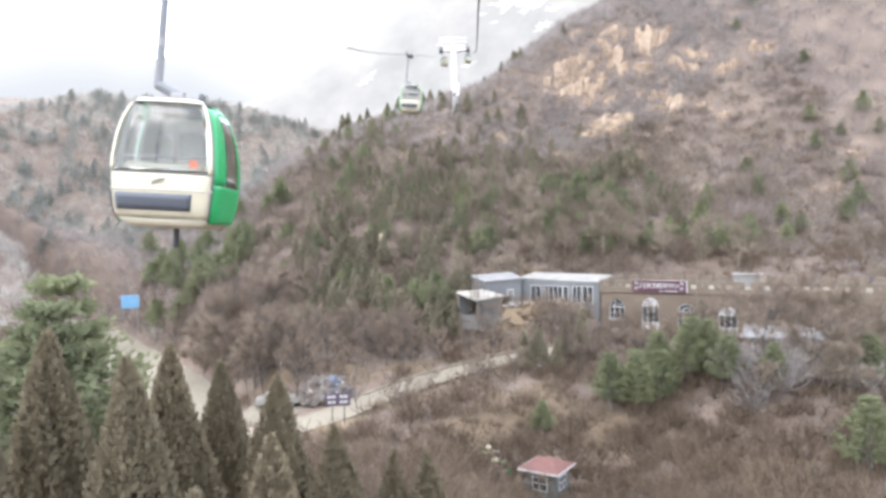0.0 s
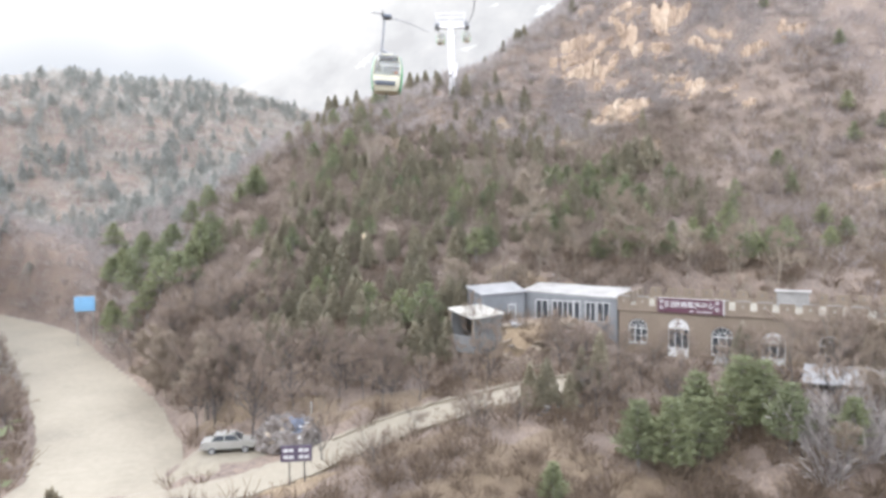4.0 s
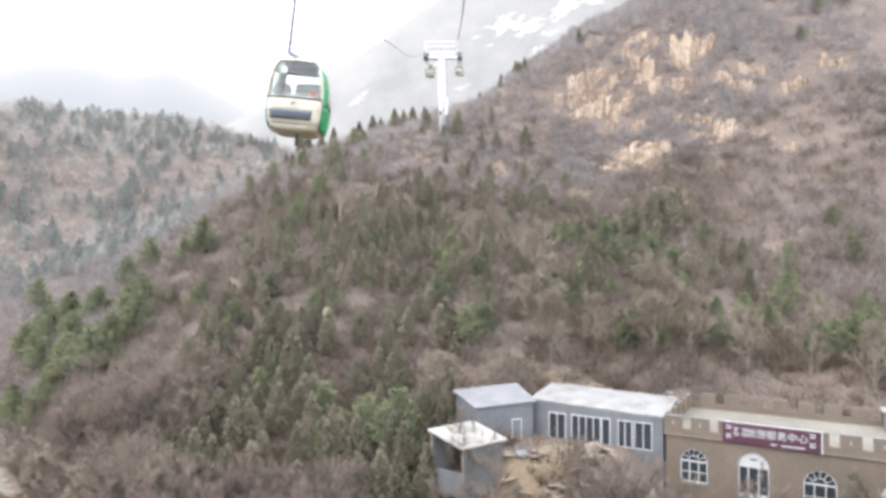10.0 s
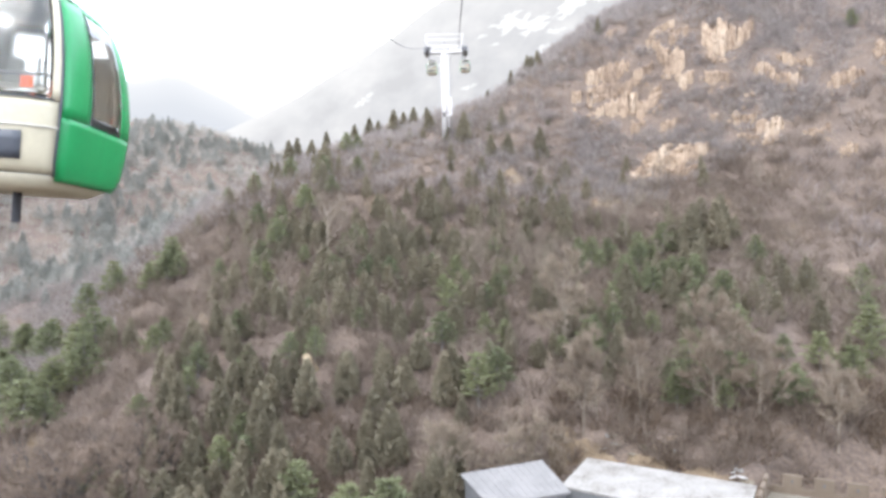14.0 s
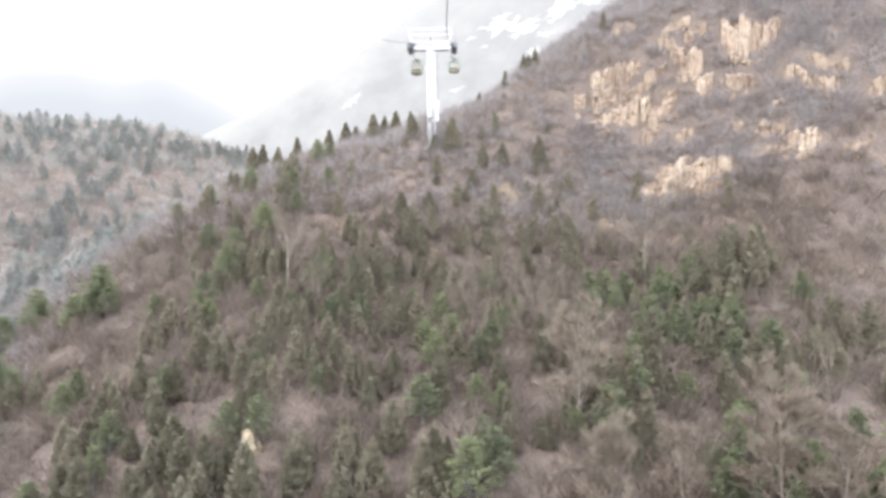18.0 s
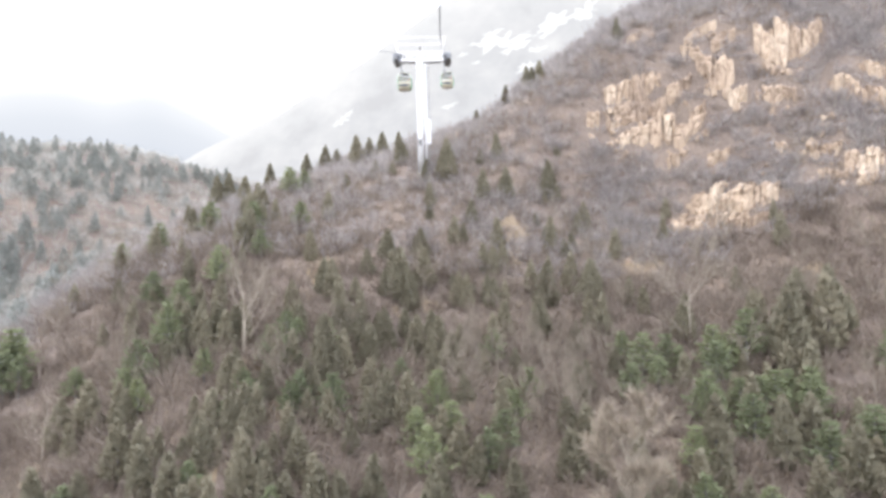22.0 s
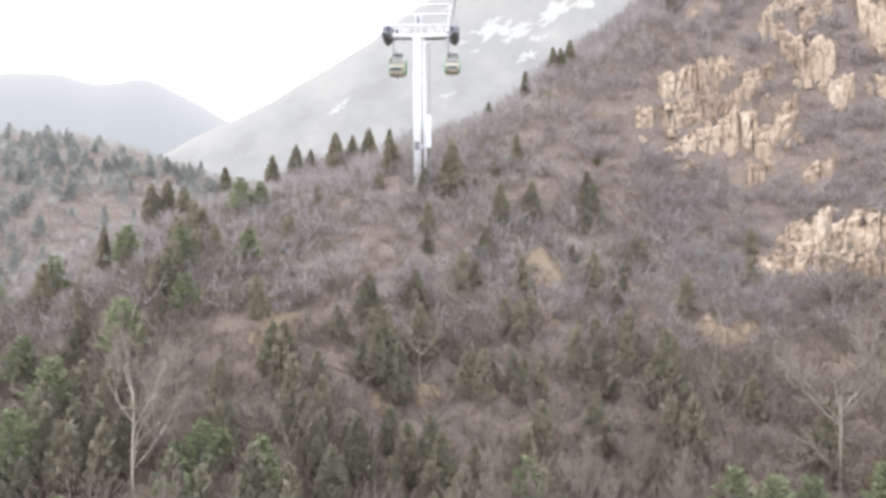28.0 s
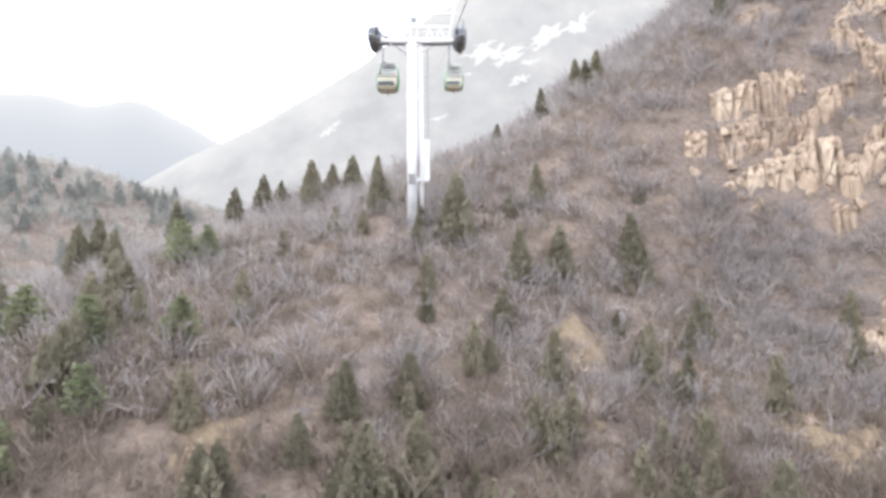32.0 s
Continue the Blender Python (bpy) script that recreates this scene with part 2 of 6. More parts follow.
def glide(knots, rows, at):
    """Cubic curve through rows of values at the knots; rows: (len(knots), n) or (len(knots), 1)."""
    k = np.array(knots)
    slope = np.gradient(rows, k, axis=0)
    at = np.clip(at, k[0], k[-1])
    i = np.clip(np.searchsorted(k, at) - 1, 0, len(k) - 2)
    h = k[i + 1] - k[i]
    s = (at - k[i]) / h
    n = np.arange(len(at))
    wide = rows.shape[1] > 1
    a, b = (rows[i, n], rows[i + 1, n]) if wide else (rows[i, 0], rows[i + 1, 0])
    p, q = (slope[i, n], slope[i + 1, n]) if wide else (slope[i, 0], slope[i + 1, 0])
    return a * (2 * s**3 - 3 * s**2 + 1) + b * (3 * s**2 - 2 * s**3) + h * (p * (s**3 - 2 * s**2 + s) + q * (s**3 - s**2))


ROAD = ((-42, -60, -30.2), (-34, -12, -29.6), (-29.5, 11, -29.0), (-36, 26, -28.5), (-45, 38.5, -27.9), (-57, 53, -27.2), (-72, 69.5, -26.0), (-95, 84, -24.8))
DRIVE = ((-26, 6.8, -28.6), (-17, 8.9, -27.5), (-10.5, 12.8, -26.2), (-4, 16.3, -24.7), (4.5, 18.8, -23.2), (10, 20.0, -22.6))
FACE = Vector((0.872, -0.490, 0.0))  # along the castle front
BACK = Vector((0.490, 0.872, 0.0))
CASTLE = Vector((15.0, 29.0, -21.6))


def fine_line(line, n=24):
    p = np.array(line, float)
    u = np.linspace(0, len(p) - 1, (len(p) - 1) * n + 1)
    k = np.arange(len(p), dtype=float)
    return np.stack([glide(k, p[:, c:c + 1], u) for c in range(3)], 1)


def near_line(x, y, line):
    """Distance to a line in plan, and the line's height there."""
    best, z = np.full(len(x), 1e9), np.zeros(len(x))
    for px, py, pz in line[::3]:
        d = (x - px) ** 2 + (y - py) ** 2
        m = d < best
        best[m], z[m] = d[m], pz
    return np.sqrt(best), z


ROAD_FINE, DRIVE_FINE = fine_line(ROAD), fine_line(DRIVE)


def height(x, y):
    x, y = np.asarray(x, float).ravel(), np.asarray(y, float).ravel()
    rows = np.stack([glide(GX, GZ[j][:, None], x) for j in range(len(GY))])
    z = glide(GY, rows, y)
    far = np.maximum(0, np.maximum(np.abs(x) - 120, y - 208))
    y_ = y
    amp = np.clip((y + 20) / 60, 0.25, 1.0)
    z = z + amp * (1.1 * np.sin(0.11 * x + 0.6 * np.sin(0.07 * y)) * np.sin(0.09 * y + 1.3) + 0.6 * np.sin(0.31 * x + 0.17 * y) * np.sin(0.27 * y - 0.2 * x + 1) + 0.28 * np.sin(0.83 * x - 0.4 * y) * np.sin(0.71 * y + 0.3 * x))
    z = z - 0.0004 * far**2
    z = z + 1.8 * np.exp(-((x + 2.5) ** 2 + (y - 95) ** 2) / 60.0)
    z = z - 6.1 * np.exp(-(x - 5) ** 2 / 75.0 - np.where(y < 0, y**2 / 420.0, y**2 / 40.0))
    # level pads under road, drive and castle
    for line, w, soft in ((ROAD_FINE, 5.6, 6.0), (DRIVE_FINE, 2.2, 3.0)):
        d, lz = near_line(x, y, line)
        s = np.clip((d - w) / soft, 0, 1)
        s = s * s * (3 - 2 * s)
        z = np.where(d < w + soft, lz - 0.12 + (z - lz + 0.12) * s, z)
    d = np.hypot(x + 20.0, y - 16.2)
    s = np.clip((d - 2.6) / 2.6, 0, 1)
    z = -27.43 + (z + 27.43) * s * s * (3 - 2 * s)
    d = np.hypot(x - 26.6, y - 8.4)
    s = np.clip((d - 4.6) / 6.5, 0, 1)
    z = -22.2 + (z + 22.2) * s * s * (3 - 2 * s)
    u = (x - CASTLE.x) * FACE.x + (y - CASTLE.y) * FACE.y
    v = (x - CASTLE.x) * BACK.x + (y - CASTLE.y) * BACK.y
    vmax = np.where(u < 0.5, 5.8, 9.8)
    d = np.maximum(np.maximum(-14 - u, u - 42), np.maximum(-4.5 - v, v - vmax))
    reach = np.where(v > vmax, np.where(u < 0.5, 2.4, 4.0), 5.0)
    s = np.clip(d / reach, 0, 1)
    s = s * s * (3 - 2 * s)
    pad = CASTLE.z + 2.9 * np.clip((0.3 - u) / 3, 0, 1)
    return np.where(d < reach, pad + (z - pad) * s, z)


def ground_z(x, y):
    return float(height([x], [y])[0])


def mesh_from(name, verts, faces, mat, smooth=False):
    """faces: array (n, 3) or (n, 4)."""
    faces = np.asarray(faces, np.int32)
    me = bpy.data.meshes.new(name)
    n, k = faces.shape
    me.vertices.add(len(verts))
    me.vertices.foreach_set("co", np.asarray(verts, np.float32).ravel())
    me.loops.add(n * k)
    me.loops.foreach_set("vertex_index", faces.ravel())
    me.polygons.add(n)
    me.polygons.foreach_set("loop_start", np.arange(0, n * k, k, dtype=np.int32))
    me.polygons.foreach_set("use_smooth", np.full(n, smooth))
    me.update(calc_edges=True)
    me.materials.append(mat)
    return me


def axis(lo, hi, step, out):
    """Even steps from lo to hi, then growing ones as far as out."""
    a = list(np.arange(lo, hi + step, step))
    s = step
    while a[-1] < out:
        s *= 1.5
        a.append(a[-1] + s)
    s, b = step, [lo]
    while b[0] > -out:
        s *= 1.5
        b.insert(0, b[0] - s)
    return np.array(b[:-1] + a)


xs, ys = axis(-120, 90, 1.5, 2400), axis(-95, 215, 1.5, 2400)
XX, YY = np.meshgrid(xs, ys)
ZZ = height(XX, YY)
idx = np.arange(len(xs) * len(ys)).reshape(len(ys), len(xs))
quads = np.stack([idx[:-1, :-1], idx[:-1, 1:], idx[1:, 1:], idx[1:, :-1]], -1).reshape(-1, 4)
ground = new("ground", mesh_from("ground", np.stack([XX.ravel(), YY.ravel(), ZZ], 1), quads, SOIL, True))
tagged(ground, "dry brown earth of a winter mountain slope", "ground", kind="structure")


def strip(name, line, half, mat, lift, label, category, thick=0.18):
    line = fine_line(line, 12)
    d = np.gradient(line[:, :2], axis=0)
    d /= np.linalg.norm(d, axis=1)[:, None]
    n = np.stack([-d[:, 1], d[:, 0]], 1)
    rng = np.random.RandomState(5)
    w = half + rng.uniform(-0.18, 0.18, (len(line), 2))
    a = np.column_stack([line[:, :2] + n * w[:, :1], line[:, 2] + lift])
    b = np.column_stack([line[:, :2] - n * w[:, 1:], line[:, 2] + lift])
    lo = np.array([0, 0, thick])
    v = np.concatenate([a, b, a - lo, b - lo])
    k = len(line)
    f = []
    for i in range(k - 1):
        f += [(k + i, k + i + 1, i + 1, i), (i, i + 1, 2 * k + i + 1, 2 * k + i), (3 * k + i, 3 * k + i + 1, k + i + 1, k + i)]
    ob = new(name, mesh_from(name, v, f, mat))
    return tagged(ob, label, category, kind="structure")


strip("road", ROAD, 5.9, CONCRETE, 0.06, "wide pale grey concrete road through the valley", "road")
strip("kerb", [(x - 0.9, y + 2.25, z + 0.1) for x, y, z in DRIVE[2:]], 0.22, CONCRETE, 0.22, "low concrete kerb along the drive", "kerb", 0.5)
strip("driveway", DRIVE, 2.3, CONCRETE, 0.10, "narrow pale concrete drive climbing to the buildings", "driveway")


EARTH = noisy("ochre_earth", [(0.3, (0.125, 0.088, 0.054)), (0.5, (0.191, 0.136, 0.083)), (0.7, (0.263, 0.195, 0.121))], 0.8, 0.95, 0.8, 10, 0.12, 6, 0.5)


LITTER = noisy("brown_leaf_litter", [(0.3, (0.078, 0.053, 0.033)), (0.45, (0.125, 0.088, 0.055)), (0.6, (0.168, 0.121, 0.075)), (0.75, (0.230, 0.168, 0.105))], 1.1, 0.95, 0.9, 12, 0.15, 9, 0.6)
EARTH_SPOTS = []


def earth_patch(x, y, rx, ry, turn, label="bare ochre earth among the brush", name="bare_earth", mat=None):
    """A patch of bare earth with a ragged edge, draped on the slope."""
    EARTH_SPOTS.append((x, y, rx, ry, turn))
    a = np.linspace(0, 2 * math.pi, 40, endpoint=False)
    edge = 1 + 0.22 * np.sin(3 * a + x) + 0.16 * np.sin(5 * a + y) + 0.10 * np.sin(11 * a + 2)
    V, F = [(x, y, ground_z(x, y) + 0.10)], []
    for j, q in enumerate((0.2, 0.4, 0.6, 0.8, 1.0)):
        u, v = rx * q * edge * np.cos(a), ry * q * edge * np.sin(a)
        X, Y = x + u * math.cos(turn) - v * math.sin(turn), y + u * math.sin(turn) + v * math.cos(turn)
        Z = height(X, Y) + (0.10 if q < 1 else -0.05) + 0.08 * np.sin(7 * X) * np.sin(6 * Y)
        V += list(zip(X, Y, Z))
        for i in range(40):
            k = (i + 1) % 40
            F.append((0, 1 + i, 1 + k, 1 + k) if j == 0 else (1 + (j - 1) * 40 + i, 1 + j * 40 + i, 1 + j * 40 + k, 1 + (j - 1) * 40 + k))
    tri = [f[:3] for f in F[:40]]
    quad = F[40:]
    me = bpy.data.meshes.new(name)
    me.from_pydata(V, [], tri + quad)
    me.materials.append(mat or EARTH)
    for p in me.polygons:
        p.use_smooth = True
    return tagged(new(name, me), label, "ground", kind="structure")


for x, y, rx, ry, turn in ((17.2, 82.6, 2.8, 1.3, -0.35), (19.4, 81.5, 1.6, 0.7, 0.5), (17.4, 79.9, 1.3, 0.7, 0.2), (32.3, 75.8, 1.8, 1.0, 0.2), (7.2, 87.2, 1.5, 1.6, 0.0), (6.6, 83.8, 1.3, 1.2, 0.0), (-2.6, 75.8, 2.3, 0.9, 0.3), (-11.2, 79.0, 1.6, 2.2, 0.2), (-14.4, 67.8, 0.9, 2.2, 0.1), (-11.3, 61.4, 0.8, 1.0, 0), (-14.2, 58.0, 0.9, 4.2, 0.1), (2.0, 24.0, 4.0, 1.8, -0.2), (30.8, 72.6, 1.8, 1.1, 0), (-4.5, 100.5, 3.0, 1.2, 0.1), (-26.5, 60, 1.0, 4.0, 0.5), (5.0, 28.3, 4.6, 2.0, 0.2), (-12.4, 7.9, 2.6, 1.3, 0.4),  (-36.6, 48.0, 0.9, 3.4, 0.3)):
    earth_patch(x, y, rx, ry, turn)
for x, y, rx, ry, turn in ((11.2, 39.0, 3.2, 1.5, -0.5), (15.6, 37.0, 3.4, 1.8, -0.5), (7.6, 41.4, 2.4, 1.2, -0.4)):
    earth_patch(x, y, rx, ry, turn, "dug tan earth bank behind the sheds")
for x, y, rx, ry, turn in ((4.6, 8.8, 5.2, 2.8, 0.2), (0.2, 5.4, 4.6, 2.4, 0.3), (10.6, 5.6, 3.2, 2.0, 0.1), (-14.5, 18.6, 4.6, 2.2, 0.4), (-22.5, 22.4, 4.0, 1.8, -0.6), (-5.0, 11.2, 5.0, 1.5, 0.4), (5.0, 16.2, 2.8, 1.1, 0.1), (-6.5, 20.5, 4.0, 1.6, 0.3)):
    earth_patch(x, y, rx, ry, turn, "brown leaf litter between the bushes", "leaf_litter", LITTER)
earth_patch(-22.6, 15.2, 5.2, 4.6, 0.3, "pale concrete apron where the drive meets the road", "apron", CONCRETE)


# ---- plants: shapes shared by many ----
def tube(points, radii, sides=5):
    """Vertices and quads of a tapering limb through the points."""
    pts = np.asarray(points, float)
    v, f = [], []
    for i, (p, r) in enumerate(zip(pts, radii)):
        t = pts[min(i + 1, len(pts) - 1)] - pts[max(i - 1, 0)]
        t = t / (np.linalg.norm(t) + 1e-9)
        a = np.cross(t, (0.31, 0.95, 0.05))
        a /= np.linalg.norm(a) + 1e-9
        b = np.cross(t, a)
        for k in range(sides):
            ang = 2 * math.pi * k / sides
            v.append(p + r * (math.cos(ang) * a + math.sin(ang) * b))
    for i in range(len(pts) - 1):
        for k in range(sides):
            j = (k + 1) % sides
            f.append((i * sides + k, i * sides + j, (i + 1) * sides + j, (i + 1) * sides + k))
    return np.array(v), f


class Build:
    def __init__(self):
        self.v, self.f, self.n = [], [], 0

    def add(self, v, f):
        self.v.append(np.asarray(v, float))
        self.f.append(np.asarray(f, np.int32) + self.n)
        self.n += len(v)

    def mesh(self, name, mat, smooth=False):
        return mesh_from(name, np.concatenate(self.v), np.concatenate(self.f), mat, smooth)


def sprays(rng, centre, direction, length, width, jitter=0.35):
    """Flat leaf sprays as quads (arrays in, arrays out): a pointed blade along each direction."""
    n = len(centre)
    d = direction + rng.normal(0, jitter, (n, 3))
    d /= np.linalg.norm(d, axis=1)[:, None]
    s = np.cross(d, rng.normal(0, 1, (n, 3)))
    s /= np.linalg.norm(s, axis=1)[:, None] + 1e-9
    L, W = (length * rng.uniform(0.6, 1.3, n))[:, None], (width * rng.uniform(0.6, 1.3, n))[:, None]
    v = np.stack([centre - d * L * 0.3, centre + s * W + d * L * 0.15, centre + d * L * 0.7, centre - s * W + d * L * 0.1], 1).reshape(-1, 3)
    return v, np.arange(4 * n).reshape(n, 4)


def juniper_meshes(seed, h=5.0, r=1.0, n=1500, mat=None):
    """A narrow cone of upright sprays on a short stem."""
    rng = np.random.RandomState(seed)
    t = rng.beta(1.15, 1.7, n)
    ang = rng.uniform(0, 2 * math.pi, n)
    lobes = 1 + 0.12 * np.sin(3 * ang + seed + 5 * t) + 0.09 * np.sin(7 * ang + 9 * t)
    prof = np.where(t < 0.12, 0.55 + t * 3.7, (1 - (t - 0.12) / 0.88) ** 0.8)
    rad = r * prof * lobes * rng.uniform(0.66, 1.05, n)
    c = np.stack([rad * np.cos(ang), rad * np.sin(ang), 0.25 + t * (h - 0.4)], 1)
    out = np.stack([np.cos(ang) * 0.5, np.sin(ang) * 0.5, np.full(n, 1.1)], 1)
    b = Build()
    k = (1500 / max(n, 700)) ** 0.45
    b.add(*sprays(rng, c, out, 0.42 * h / 5 * k, 0.13 * h / 5 * k))
    s = Build()
    s.add(*tube([(0, 0, -0.5), (0.04, 0, h * 0.4), (0, 0.03, h * 0.9)], [0.11, 0.07, 0.015]))
    return b.mesh("juniper_crown", mat or JUNIPER), s.mesh("juniper_trunk", BARK, True)


def pine_meshes(seed, h=6.0, r=2.1, n=2200, mat=None):
    """Open pine: whorls of limbs with tufts of needles."""
    rng = np.random.RandomState(seed)
    s, b = Build(), Build()
    s.add(*tube([(0, 0, -0.6), (0.08, 0.05, h * 0.5), (0.0, 0.1, h * 0.97)], [0.17, 0.10, 0.02], 6))
    cs, ds = [], []
    whorls = 8
    for w in range(whorls):
        z = h * (0.22 + 0.74 * w / (whorls - 1))
        reach = r * (1 - 0.78 * (w / (whorls - 1)) ** 1.3) * rng.uniform(0.8, 1.12)
        for k in range(6 if w < 6 else 4):
            a = 2 * math.pi * (k + rng.uniform(-0.3, 0.3)) / (6 if w < 6 else 4) + w
            d = np.array([math.cos(a), math.sin(a), 0])
            L = reach * rng.uniform(0.7, 1.15)
            p0, p1, p2 = np.array([0, 0, z]), d * L * 0.55 + (0, 0, z + 0.10 * L), d * L + (0, 0, z + 0.32 * L)
            s.add(*tube([p0, p1, p2], [0.05, 0.035, 0.012], 4))
            m = int(n / (whorls * 5.6))
            u = rng.beta(2.2, 1.1, m)[:, None]
            q = p0 * (1 - u) + p2 * u + rng.normal(0, 0.17, (m, 3)) * (1.2, 1.2, 0.7) * (0.6 + 0.6 * L / r) + (0, 0, 0.06)
            cs.append(q)
            ds.append(np.tile(d * 0.85 + (0, 0, 0.45), (m, 1)))
    b.add(*sprays(rng, np.concatenate(cs), np.concatenate(ds), 0.40 * h / 6 * (2200 / n) ** 0.35, 0.085 * h / 6 * (2200 / n) ** 0.35, 0.5))
    return b.mesh("pine_crown", mat or PINE), s.mesh("pine_trunk", BARK, True)


def bare_meshes(seed, h=7.0, spread=0.55, limbs=9, twigs=60, lean=0.0, bark=None, leaf=None, leader=0.62):
    """A leafless broad tree: trunk, forking limbs, and a haze of fine twigs."""
    rng = np.random.RandomState(seed)
    s, b = Build(), Build()
    top = np.array([lean * h, 0.06 * h, h * leader])
    s.add(*tube([(0, 0, -0.5), top * 0.35 + rng.normal(0, 0.05, 3), top * 0.7, top], [0.012 * h, 0.009 * h, 0.007 * h, 0.004 * h], 6))
    tips, dirs = [], []

    def grow(p, d, L, rad, level):
        bend = rng.normal(0, 0.16, 3)
        q1 = p + d * L * 0.5 + bend * L * 0.2
        q2 = p + d * L + bend * L * 0.1
        if level == 0:
            s.add(*tube([p, q1, q2], [rad, rad * 0.75, rad * 0.5], 4))
        else:
            s.add(*tube([p, q2], [rad, rad * 0.5], 3))
        if level == 2:
            tips.append((q1, q2, L))
            return
        for _ in range(3 if level == 0 else 3):
            nd = d + rng.normal(0, 0.42, 3) + (0, 0, 0.22)
            nd /= np.linalg.norm(nd)
            grow(p + d * L * rng.uniform(0.35, 1.0) + bend * L * 0.1, nd, L * rng.uniform(0.55, 0.75), rad * 0.5, level + 1)

    for k in range(limbs):
        u = rng.uniform(0.14, 1.0)
        a = 2.4 * k + rng.uniform(-0.4, 0.4)
        d = np.array([math.cos(a) * spread, math.sin(a) * spread, 0.75 - 0.35 * spread + 0.55 * u])
        d /= np.linalg.norm(d)
        grow(top * u, d, h * rng.uniform(0.26, 0.38) * (1 if leader < 0.7 else 1.05 - 0.55 * u), 0.0048 * h, 0)
    for q1, q2, L in tips:
        m = twigs // 3
        u = rng.uniform(0, 1.1, (m, 1))
        c = q1 * (1 - u) + q2 * u
        d = (q2 - q1) / (np.linalg.norm(q2 - q1) + 1e-6) + (0, 0, 0.25)
        b.add(*sprays(rng, c, np.tile(d, (m, 1)), h * 0.13, h * 0.0034, 0.5))
    return b.mesh("bare_twigs", leaf or TWIG), s.mesh("bare_limbs", bark or PALE_BARK, True)


def plant(kind, x, y, size, turn, meshes, parts, label, category, sink=0.1, tilt=0.0, z=None):
    thing = new(kind)
    thing.matrix_basis = Matrix.LocRotScale((x, y, (ground_z(x, y) if z is None else z) - sink), Euler((tilt, 0, turn)), (size[0], size[0], size[1]))
    for me, nm in zip(meshes, parts):
        o = new(nm, me)
        o.parent = thing
    return tagged(thing, label, category, group=category + "s on the slope")


JUN = [juniper_meshes(10 + i, 5.0, 0.95 + 0.12 * i, 980) for i in range(4)]
JUN_FINE = [juniper_meshes(16 + i, 5.0, 1.15 + 0.1 * i, 2000) for i in range(3)]
JUN_NEAR = [juniper_meshes(20 + i, 5.0, 1.0 + 0.12 * i, 11000, BRONZE) for i in range(3)]
JUN_SMALL = [juniper_meshes(27 + i, 5.0, 1.05, 420) for i in range(3)]
JUN_FAR = [juniper_meshes(24 + i, 5.0, 1.1, 230, HAZED_CONIFER) for i in range(2)]
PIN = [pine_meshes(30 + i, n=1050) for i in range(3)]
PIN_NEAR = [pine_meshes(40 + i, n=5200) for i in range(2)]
PIN_FAR = [pine_meshes(44 + i, n=340, mat=HAZED_CONIFER) for i in range(2)]
BAR_DARK = [bare_meshes(70 + i, 7.0, 0.5 + 0.1 * i, 8 + i, 30, 0.0, DARK_BARK, BROWN_TWIG) for i in range(3)]
BAR_LOW = [bare_meshes(60 + i, 7.0, 0.5 + 0.12 * i, 7, 21) for i in range(3)]
BAR_BIG = [bare_meshes(80 + i, 7.0, 0.50 + 0.12 * i, 17, 84, 0.0, PALE_BARK, TAN_TWIG, 0.86) for i in range(2)]
BAR = [bare_meshes(50 + i, 7.0, 0.45 + 0.10 * i, 12 + i, 54, 0.0, PALE_BARK, TAN_TWIG, 0.80) for i in range(4)]
rng = np.random.RandomState(7)


def clear(x, y):
    """False on the road, the drive and the building plots."""
    a = np.array([x]), np.array([y])
    if near_line(*a, ROAD_FINE)[0][0] < 7.2 or near_line(*a, DRIVE_FINE)[0][0] < 2.8:
        return False
    u = (x - CASTLE.x) * FACE.x + (y - CASTLE.y) * FACE.y
    v = (x - CASTLE.x) * BACK.x + (y - CASTLE.y) * BACK.y
    if -14 < u < 37 and -5 < v < (7.5 if u < 0.4 else 10.2):
        return False
    if (x + 22.6) ** 2 + (y - 15.2) ** 2 < 30:
        return False
    return True


def scatter(count, x0, x1, y0, y1, dens=None):
    out = []
    while len(out) < count:
        x, y = rng.uniform(x0, x1), rng.uniform(y0, y1)
        if clear(x, y) and (dens is None or rng.uniform() < dens(x, y)):
            out.append((x, y))
    return out


def add_juniper(x, y, h, wide=1.0):
    pool = JUN_NEAR if y < 13 else JUN_FAR if x < -44 and y > 90 else JUN_FINE if 64 < y < 84 and abs(x) < 17 else JUN
    me = pool[rng.randint(len(pool))]
    k = h / (5.0 if pool is JUN_NEAR or y > 88 else 4.3)
    plant("juniper_tree", x, y, (k * wide, k), rng.uniform(0, 6.3), me, ("crown", "trunk"), "olive brown conical juniper tree among dry brush", "juniper tree", tilt=rng.uniform(-0.05, 0.05))


def add_pine(x, y, h, wide=1.0):
    pool = PIN_NEAR if y < 13 else PIN_FAR if x < -44 and y > 90 else PIN
    me = pool[rng.randint(len(pool))]
    plant("pine_tree", x, y, (h / 6 * wide, h / 6), rng.uniform(0, 6.3), me, ("crown", "trunk"), "green pine tree with open tufted branches", "pine tree")


def add_bare(x, y, h, wide=1.0, pool=None):
    pool = pool or (BAR_DARK if y < 30 + 20 * (x < -8) and h < 7.5 else BAR_LOW if y > 60 else BAR_BIG if h >= 7 else BAR if h >= 5 else BAR_LOW)
    me = pool[rng.randint(len(pool))]
    k = h / (7.9 if pool in (BAR, BAR_BIG) else 7.0)
    plant("bare_tree", x, y, (k * wide, k), rng.uniform(0, 6.3), me, ("crown", "trunk"), "pale leafless tree with fine spreading twigs", "bare tree")


